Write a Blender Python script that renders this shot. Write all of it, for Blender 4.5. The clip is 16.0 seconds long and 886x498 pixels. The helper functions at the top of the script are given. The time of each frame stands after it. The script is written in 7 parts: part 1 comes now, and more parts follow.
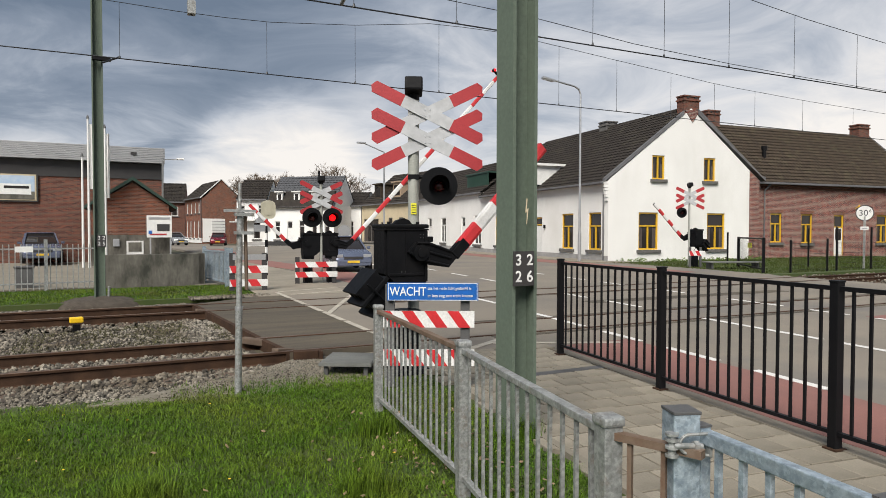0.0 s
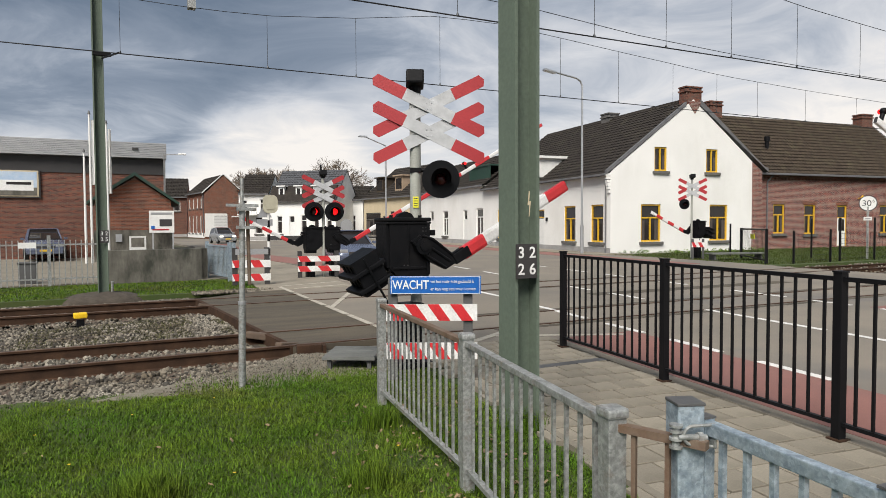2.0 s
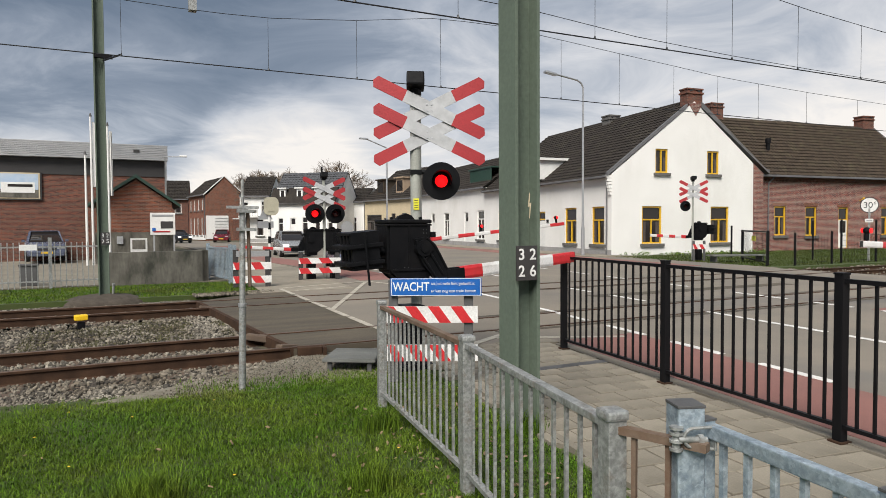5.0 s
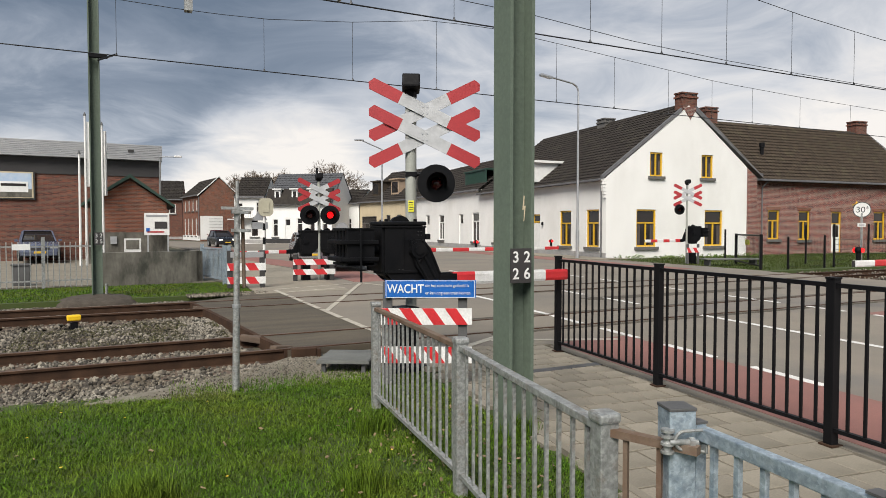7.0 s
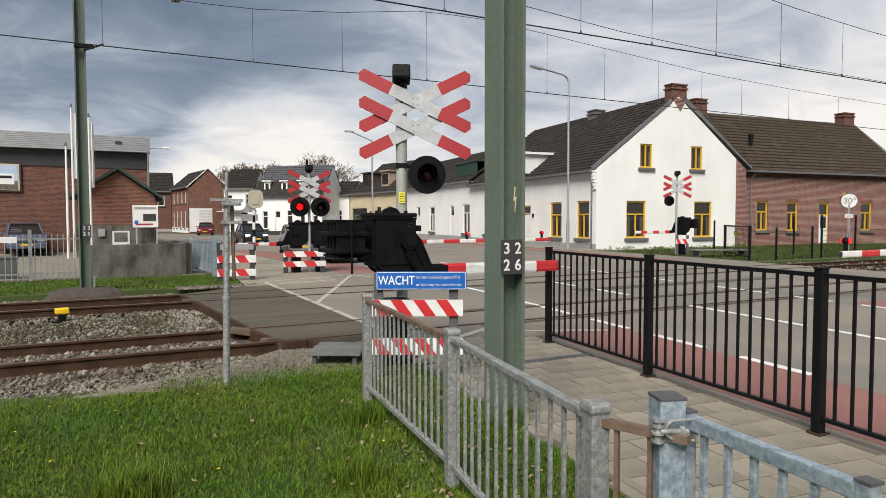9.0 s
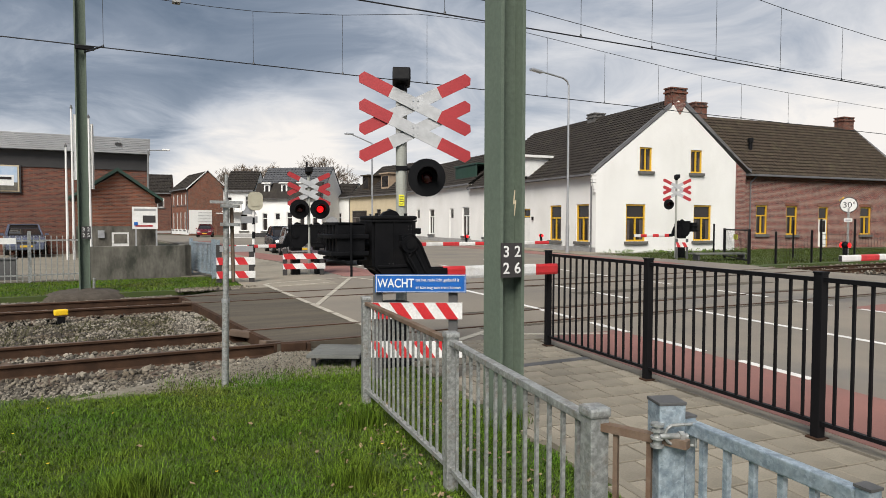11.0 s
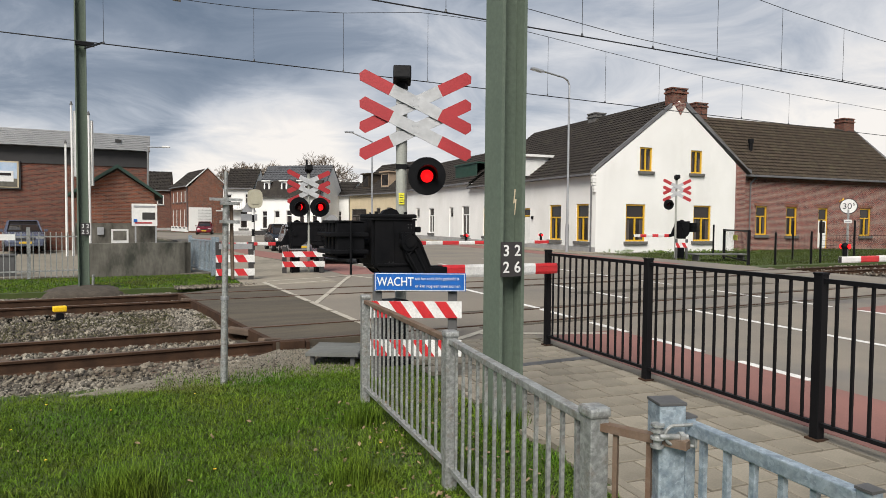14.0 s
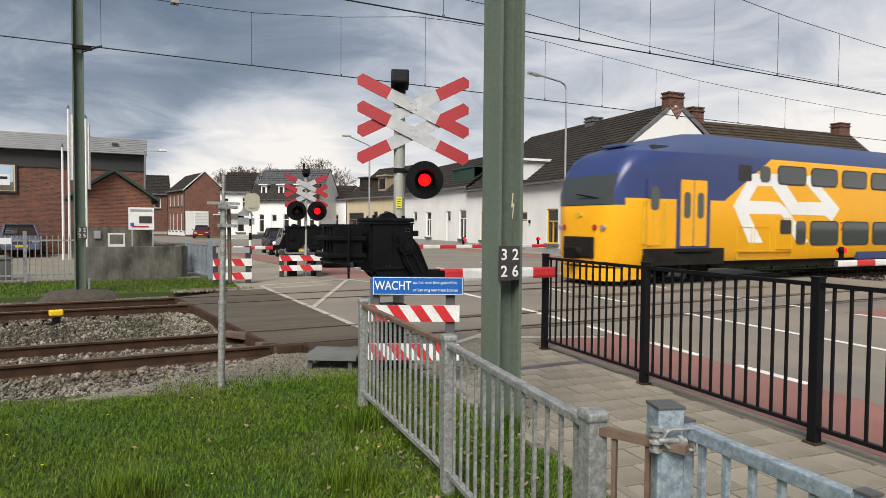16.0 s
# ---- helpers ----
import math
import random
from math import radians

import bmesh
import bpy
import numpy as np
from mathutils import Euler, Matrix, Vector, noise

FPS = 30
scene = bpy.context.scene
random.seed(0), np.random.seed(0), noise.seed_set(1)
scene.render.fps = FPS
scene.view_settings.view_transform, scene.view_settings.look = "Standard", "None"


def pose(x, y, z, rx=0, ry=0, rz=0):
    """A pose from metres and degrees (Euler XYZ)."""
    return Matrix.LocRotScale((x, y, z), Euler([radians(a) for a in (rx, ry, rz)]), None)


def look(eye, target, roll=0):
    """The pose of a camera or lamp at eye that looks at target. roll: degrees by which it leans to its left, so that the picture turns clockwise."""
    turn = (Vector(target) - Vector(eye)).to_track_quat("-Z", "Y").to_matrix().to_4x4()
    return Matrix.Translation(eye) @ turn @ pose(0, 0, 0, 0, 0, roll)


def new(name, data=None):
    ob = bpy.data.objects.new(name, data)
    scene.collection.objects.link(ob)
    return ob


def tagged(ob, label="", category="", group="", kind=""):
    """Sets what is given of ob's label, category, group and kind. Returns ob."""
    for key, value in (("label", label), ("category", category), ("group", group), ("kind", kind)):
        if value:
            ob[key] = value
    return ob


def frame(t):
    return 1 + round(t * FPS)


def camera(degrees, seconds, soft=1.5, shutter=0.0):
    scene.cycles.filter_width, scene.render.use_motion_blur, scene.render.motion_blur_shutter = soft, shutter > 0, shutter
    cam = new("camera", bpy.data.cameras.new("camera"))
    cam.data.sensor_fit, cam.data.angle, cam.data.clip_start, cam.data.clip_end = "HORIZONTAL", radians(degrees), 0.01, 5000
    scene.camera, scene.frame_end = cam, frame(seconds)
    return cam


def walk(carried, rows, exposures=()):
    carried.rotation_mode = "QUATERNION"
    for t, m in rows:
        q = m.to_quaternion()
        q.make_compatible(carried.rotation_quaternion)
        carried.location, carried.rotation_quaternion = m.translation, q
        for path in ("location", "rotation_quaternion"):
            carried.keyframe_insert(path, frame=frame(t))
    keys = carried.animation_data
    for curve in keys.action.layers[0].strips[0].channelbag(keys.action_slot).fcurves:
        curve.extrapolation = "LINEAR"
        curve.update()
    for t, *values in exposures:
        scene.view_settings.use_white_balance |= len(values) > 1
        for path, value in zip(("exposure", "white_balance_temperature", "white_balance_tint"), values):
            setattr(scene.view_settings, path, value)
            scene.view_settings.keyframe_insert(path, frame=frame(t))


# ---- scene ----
cam = camera(68.98, 16.0, soft=0.8, shutter=0.1)
PATH = [
    (0, pose(-0.0125, -0.0091, 1.7033, 88.395, -0.078, -26.127)),
    (0.5, pose(-0.0132, -0.0093, 1.7030, 88.314, -0.074, -26.050)),
    (1, pose(-0.0129, -0.0052, 1.7025, 88.059, 0.050, -25.887)),
    (1.5, pose(-0.0138, -0.0031, 1.7016, 87.835, 0.113, -25.856)),
    (2, pose(-0.0134, -0.0057, 1.7024, 87.799, 0.318, -25.941)),
    (2.5, pose(-0.0115, -0.0086, 1.7028, 87.806, 0.394, -25.979)),
    (3, pose(-0.0065, -0.0046, 1.7011, 87.673, 0.448, -25.787)),
    (3.5, pose(-0.0097, -0.0109, 1.7024, 87.765, 0.536, -25.518)),
    (4, pose(-0.0030, -0.0026, 1.7005, 87.935, 0.499, -25.567)),
    (6.5, pose(-0.0084, -0.0079, 1.7029, 88.022, 0.091, -26.299)),
    (7, pose(-0.0075, -0.0149, 1.7041, 88.148, -0.007, -26.296)),
    (7.5, pose(-0.0136, -0.0166, 1.7035, 87.913, 0.086, -26.225)),
    (8, pose(-0.0151, -0.0134, 1.7038, 87.642, 0.092, -26.364)),
    (8.5, pose(-0.0099, -0.0083, 1.7002, 87.560, 0.126, -26.723)),
    (9, pose(-0.0067, -0.0077, 1.7008, 87.419, 0.104, -27.128)),
    (11.5, pose(-0.0047, -0.0044, 1.7042, 87.697, -0.196, -27.128)),
    (12, pose(0.0025, -0.0001, 1.6996, 87.564, -0.392, -27.130)),
    (12.5, pose(0.0000, 0.0000, 1.7000, 87.591, -0.500, -27.179)),
    (13, pose(-0.0023, 0.0027, 1.7028, 87.611, -0.429, -27.245)),
    (13.5, pose(-0.0025, 0.0050, 1.6991, 87.520, -0.502, -27.197)),
    (14, pose(-0.0028, 0.0052, 1.7015, 87.552, -0.453, -27.188)),
    (14.5, pose(-0.0020, 0.0065, 1.6999, 87.503, -0.453, -27.299)),
    (15, pose(0.0014, 0.0064, 1.6973, 87.543, -0.545, -27.550)),
    (15.5, pose(-0.0027, 0.0062, 1.7007, 87.734, -0.494, -27.673)),
    (16, pose(-0.0097, 0.0059, 1.7027, 87.890, -0.474, -27.439)),
]
walk(cam, PATH)

# ---- sky, sun ----
scene.view_settings.exposure = 0.25
world = bpy.data.worlds.new("overcast_sky")
scene.world = world
world.use_nodes = True
SUN_AZ, SUN_EL = radians(224), radians(46)


def build_sky():
    nt = world.node_tree
    N, L = nt.nodes, nt.links
    N.clear()
    out, bg = N.new("ShaderNodeOutputWorld"), N.new("ShaderNodeBackground")
    sky = N.new("ShaderNodeTexSky")
    sky.sky_type, sky.sun_disc = "NISHITA", False
    sky.sun_elevation, sky.sun_rotation = SUN_EL, SUN_AZ
    dim = N.new("ShaderNodeMix")
    dim.data_type, dim.blend_type = "RGBA", "MULTIPLY"
    dim.inputs[0].default_value = 1
    dim.inputs[7].default_value = (0.09, 0.09, 0.09, 1)
    L.new(sky.outputs[0], dim.inputs[6])
    tc = N.new("ShaderNodeTexCoord")
    sep = N.new("ShaderNodeSeparateXYZ")
    L.new(tc.outputs["Generated"], sep.inputs[0])
    # cloud deck seen in perspective: direction divided by height
    h = N.new("ShaderNodeMath"); h.operation = "ADD"; h.inputs[1].default_value = 0.16
    a = N.new("ShaderNodeMath"); a.operation = "ABSOLUTE"
    L.new(sep.outputs[2], a.inputs[0]); L.new(a.outputs[0], h.inputs[0])
    dv = N.new("ShaderNodeVectorMath"); dv.operation = "DIVIDE"
    comb = N.new("ShaderNodeCombineXYZ")
    for k in range(3):
        L.new(h.outputs[0], comb.inputs[k])
    L.new(tc.outputs["Generated"], dv.inputs[0]); L.new(comb.outputs[0], dv.inputs[1])

    def cloud(scale, detail, offs, rough=0.55, dist=0.4):
        mp = N.new("ShaderNodeMapping")
        mp.inputs[1].default_value = offs
        L.new(dv.outputs[0], mp.inputs[0])
        n = N.new("ShaderNodeTexNoise")
        n.inputs["Scale"].default_value, n.inputs["Detail"].default_value = scale, detail
        n.inputs["Roughness"].default_value, n.inputs["Distortion"].default_value = rough, dist
        L.new(mp.outputs[0], n.inputs["Vector"])
        return n.outputs["Fac"]

    def math(op, x, y):
        m = N.new("ShaderNodeMath"); m.operation = op
        for k, v in ((0, x), (1, y)):
            if isinstance(v, (int, float)):
                m.inputs[k].default_value = v
            else:
                L.new(v, m.inputs[k])
        return m.outputs[0]
    big, fine = cloud(0.55, 3, (3.1, 0.4, 0)), cloud(1.9, 8, (1.0, 5.2, 0), 0.6, 0.7)
    mix = math("ADD", math("MULTIPLY", big, 0.56), math("MULTIPLY", fine, 0.46))
    # brighter towards the horizon, heavier bank over the track's western side
    el = math("ADD", math("MULTIPLY", a.outputs[0], -0.85), 0.06)
    mix = math("ADD", mix, el)
    west = math("MULTIPLY", sep.outputs[0], 0.20)
    mix = math("ADD", mix, west)
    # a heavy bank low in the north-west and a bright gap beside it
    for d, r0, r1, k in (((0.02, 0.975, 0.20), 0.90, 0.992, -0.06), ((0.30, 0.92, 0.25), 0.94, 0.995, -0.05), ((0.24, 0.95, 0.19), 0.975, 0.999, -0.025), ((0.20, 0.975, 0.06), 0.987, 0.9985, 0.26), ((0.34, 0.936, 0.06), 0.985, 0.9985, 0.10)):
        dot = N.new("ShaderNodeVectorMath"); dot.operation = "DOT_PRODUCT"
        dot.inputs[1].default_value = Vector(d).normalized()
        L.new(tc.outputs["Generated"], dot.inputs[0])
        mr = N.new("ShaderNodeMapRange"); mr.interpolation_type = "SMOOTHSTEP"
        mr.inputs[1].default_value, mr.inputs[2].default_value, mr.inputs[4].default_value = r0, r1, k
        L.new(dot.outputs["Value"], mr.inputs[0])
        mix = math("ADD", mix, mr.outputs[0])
    rp = N.new("ShaderNodeValToRGB")
    els = rp.color_ramp.elements
    els[0].position, els[0].color = 0.20, (0.155, 0.20, 0.27, 1)
    els[1].position, els[1].color = 0.66, (0.95, 0.90, 0.85, 1)
    for p, c in ((0.32, (0.25, 0.295, 0.37, 1)), (0.41, (0.42, 0.46, 0.53, 1)), (0.52, (0.68, 0.69, 0.72, 1))):
        e = els.new(p); e.color = c
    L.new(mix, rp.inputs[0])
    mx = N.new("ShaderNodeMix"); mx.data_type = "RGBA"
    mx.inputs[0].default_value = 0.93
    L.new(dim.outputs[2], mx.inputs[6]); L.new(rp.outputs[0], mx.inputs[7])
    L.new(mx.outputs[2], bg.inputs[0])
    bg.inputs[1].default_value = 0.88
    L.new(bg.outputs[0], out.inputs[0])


build_sky()
sun = new("sun", bpy.data.lights.new("sun", "SUN"))
sun.data.energy, sun.data.angle, sun.data.color = 4.8, radians(35), (1.0, 0.945, 0.875)
sun.matrix_world = look((0, 0, 30), (30 * math.sin(SUN_AZ) * -1, 30 * math.cos(SUN_AZ) * -1, 30 - 30 * math.tan(SUN_EL)))


# ---- materials ----
def surf(name, c1, c2=None, scale=4.0, rough=0.8, metal=0.0, bump=0.2, fine=60.0, rand=0.0, stain=None, spec=0.5, stretch=(1, 1, 1), wear=0.0, bumpd=0.004):
    """Two colours mixed by coarse noise, fine grain on top, relief, optional stains and piece-to-piece variation."""
    m = bpy.data.materials.new(name)
    m.use_nodes = True
    nt = m.node_tree
    N, L = nt.nodes, nt.links
    b = N["Principled BSDF"]
    b.inputs["Metallic"].default_value, b.inputs["Specular IOR Level"].default_value = metal, spec
    c2 = c2 or tuple(v * 0.75 for v in c1)
    tc, mp = N.new("ShaderNodeTexCoord"), N.new("ShaderNodeMapping")
    mp.inputs[3].default_value = stretch
    L.new(tc.outputs["Object"], mp.inputs[0])

    def nz(s, d, r=0.6):
        n = N.new("ShaderNodeTexNoise")
        n.inputs["Scale"].default_value, n.inputs["Detail"].default_value, n.inputs["Roughness"].default_value = s, d, r
        L.new(mp.outputs[0], n.inputs["Vector"])
        return n.outputs["Fac"]

    def mixc(f, x, y, mode="MIX"):
        q = N.new("ShaderNodeMix"); q.data_type, q.blend_type = "RGBA", mode
        for k, v in ((0, f), (6, x), (7, y)):
            if isinstance(v, (int, float)):
                q.inputs[k].default_value = v
            elif isinstance(v, tuple):
                q.inputs[k].default_value = (*v, 1)
            else:
                L.new(v, q.inputs[k])
        return q.outputs[2]

    def ramp(v, lo, hi, a=0.0, z=1.0):
        r = N.new("ShaderNodeMapRange"); r.inputs[1].default_value, r.inputs[2].default_value = lo, hi
        r.inputs[3].default_value, r.inputs[4].default_value = a, z
        L.new(v, r.inputs[0])
        return r.outputs[0]
    g = nz(fine, 4)
    col = mixc(ramp(nz(scale, 5), 0.35, 0.65), c1, c2)
    grain = N.new("ShaderNodeCombineColor")
    gv = ramp(g, 0.25, 0.75, 0.82, 1.16)
    for k in range(3):
        L.new(gv, grain.inputs[k])
    col = mixc(1.0, col, grain.outputs[0], "MULTIPLY")
    if stain:
        col = mixc(ramp(nz(scale * 0.45, 6, 0.7), 0.52, 0.68, 0, stain[1]), col, stain[0])
    if wear:
        col = mixc(ramp(nz(scale * 6, 6, 0.75), 0.62, 0.74, 0, wear), col, (0.16, 0.09, 0.055))
    if rand:
        oi = N.new("ShaderNodeObjectInfo")
        gi = N.new("ShaderNodeNewGeometry")
        sm = N.new("ShaderNodeMath"); sm.operation = "ADD"
        L.new(oi.outputs["Random"], sm.inputs[0]); L.new(gi.outputs["Random Per Island"], sm.inputs[1])
        fr = N.new("ShaderNodeMath"); fr.operation = "FRACT"
        L.new(sm.outputs[0], fr.inputs[0])
        rv = ramp(fr.outputs[0], 0, 1, 1 - rand, 1 + rand)
        cc = N.new("ShaderNodeCombineColor")
        for k in range(3):
            L.new(rv, cc.inputs[k])
        col = mixc(1.0, col, cc.outputs[0], "MULTIPLY")
    L.new(col, b.inputs["Base Color"])
    L.new(ramp(g, 0.2, 0.8, max(rough - 0.1, 0.03), min(rough + 0.1, 1)), b.inputs["Roughness"])
    if bump:
        bp = N.new("ShaderNodeBump")
        bp.inputs["Strength"].default_value, bp.inputs["Distance"].default_value = bump, bumpd
        L.new(g, bp.inputs["Height"])
        L.new(bp.outputs[0], b.inputs["Normal"])
    return m


def brickwork(name, c1, c2, mortar, bw=0.22, bh=0.065, rough=0.9, flip=0):
    m = surf(name, c1, c2, 1.2, rough, bump=0)
    N, L = m.node_tree.nodes, m.node_tree.links
    b = N["Principled BSDF"]
    base = b.inputs["Base Color"].links[0].from_socket
    tc = N.new("ShaderNodeTexCoord")
    sep, comb = N.new("ShaderNodeSeparateXYZ"), N.new("ShaderNodeCombineXYZ")
    L.new(tc.outputs["Object"], sep.inputs[0])
    ad = N.new("ShaderNodeMath"); ad.operation = "ADD"
    L.new(sep.outputs[0], ad.inputs[0]); L.new(sep.outputs[1], ad.inputs[1])
    L.new(ad.outputs[0], comb.inputs[0]); L.new(sep.outputs[2], comb.inputs[1])
    t = N.new("ShaderNodeTexBrick")
    t.inputs["Scale"].default_value = 1.0
    t.inputs["Brick Width"].default_value, t.inputs["Row Height"].default_value = bw, bh
    t.inputs["Mortar Size"].default_value, t.inputs["Mortar Smooth"].default_value = 0.009, 0.2
    t.inputs["Color1"].default_value, t.inputs["Color2"].default_value = (1.45, 1.25, 1.15, 1), (0.5, 0.48, 0.55, 1)
    t.inputs["Mortar"].default_value = (1, 1, 1, 1)
    L.new(comb.outputs[0], t.inputs["Vector"])
    q = N.new("ShaderNodeMix"); q.data_type, q.blend_type = "RGBA", "MULTIPLY"; q.inputs[0].default_value = 1
    L.new(base, q.inputs[6]); L.new(t.outputs["Color"], q.inputs[7])
    w = N.new("ShaderNodeMix"); w.data_type = "RGBA"
    L.new(t.outputs["Fac"], w.inputs[0]); L.new(q.outputs[2], w.inputs[6]); w.inputs[7].default_value = (*mortar, 1)
    L.new(w.outputs[2], b.inputs["Base Color"])
    bp = N.new("ShaderNodeBump"); bp.inputs["Strength"].default_value, bp.inputs["Distance"].default_value = 0.6, 0.006
    bp.invert = True
    L.new(t.outputs["Fac"], bp.inputs["Height"]); L.new(bp.outputs[0], b.inputs["Normal"])
    return m


def spangled(name, c1, c2, stain=None):
    """Hot-dip zinc: crystal flakes of two greys with cloudy patches."""
    m = surf(name, c1, c2, 24, 0.5, 0.5, 0.1, 60, stain=stain)
    N, L = m.node_tree.nodes, m.node_tree.links
    b = N["Principled BSDF"]
    base = b.inputs["Base Color"].links[0].from_socket
    tc, v = N.new("ShaderNodeTexCoord"), N.new("ShaderNodeTexVoronoi")
    v.inputs["Scale"].default_value = 75
    L.new(tc.outputs["Object"], v.inputs["Vector"])
    bw, mr, cc, q = N.new("ShaderNodeRGBToBW"), N.new("ShaderNodeMapRange"), N.new("ShaderNodeCombineColor"), N.new("ShaderNodeMix")
    L.new(v.outputs["Color"], bw.inputs[0]); L.new(bw.outputs[0], mr.inputs[0])
    mr.inputs[3].default_value, mr.inputs[4].default_value = 0.80, 1.22
    for k in range(3):
        L.new(mr.outputs[0], cc.inputs[k])
    q.data_type, q.blend_type = "RGBA", "MULTIPLY"
    q.inputs[0].default_value = 1
    L.new(base, q.inputs[6]); L.new(cc.outputs[0], q.inputs[7]); L.new(q.outputs[2], b.inputs["Base Color"])
    return m


def glow(name, c, strength):
    m = bpy.data.materials.new(name); m.use_nodes = True
    b = m.node_tree.nodes["Principled BSDF"]
    b.inputs["Base Color"].default_value = (*c, 1)
    b.inputs["Emission Color"].default_value, b.inputs["Emission Strength"].default_value = (*c, 1), strength
    return m


def glass(name, tint, rough=0.04, spec=0.4):
    m = bpy.data.materials.new(name); m.use_nodes = True
    b = m.node_tree.nodes["Principled BSDF"]
    b.inputs["Base Color"].default_value = (*tint, 1)
    b.inputs["Roughness"].default_value, b.inputs["IOR"].default_value, b.inputs["Specular IOR Level"].default_value = rough, 1.45, spec
    return m


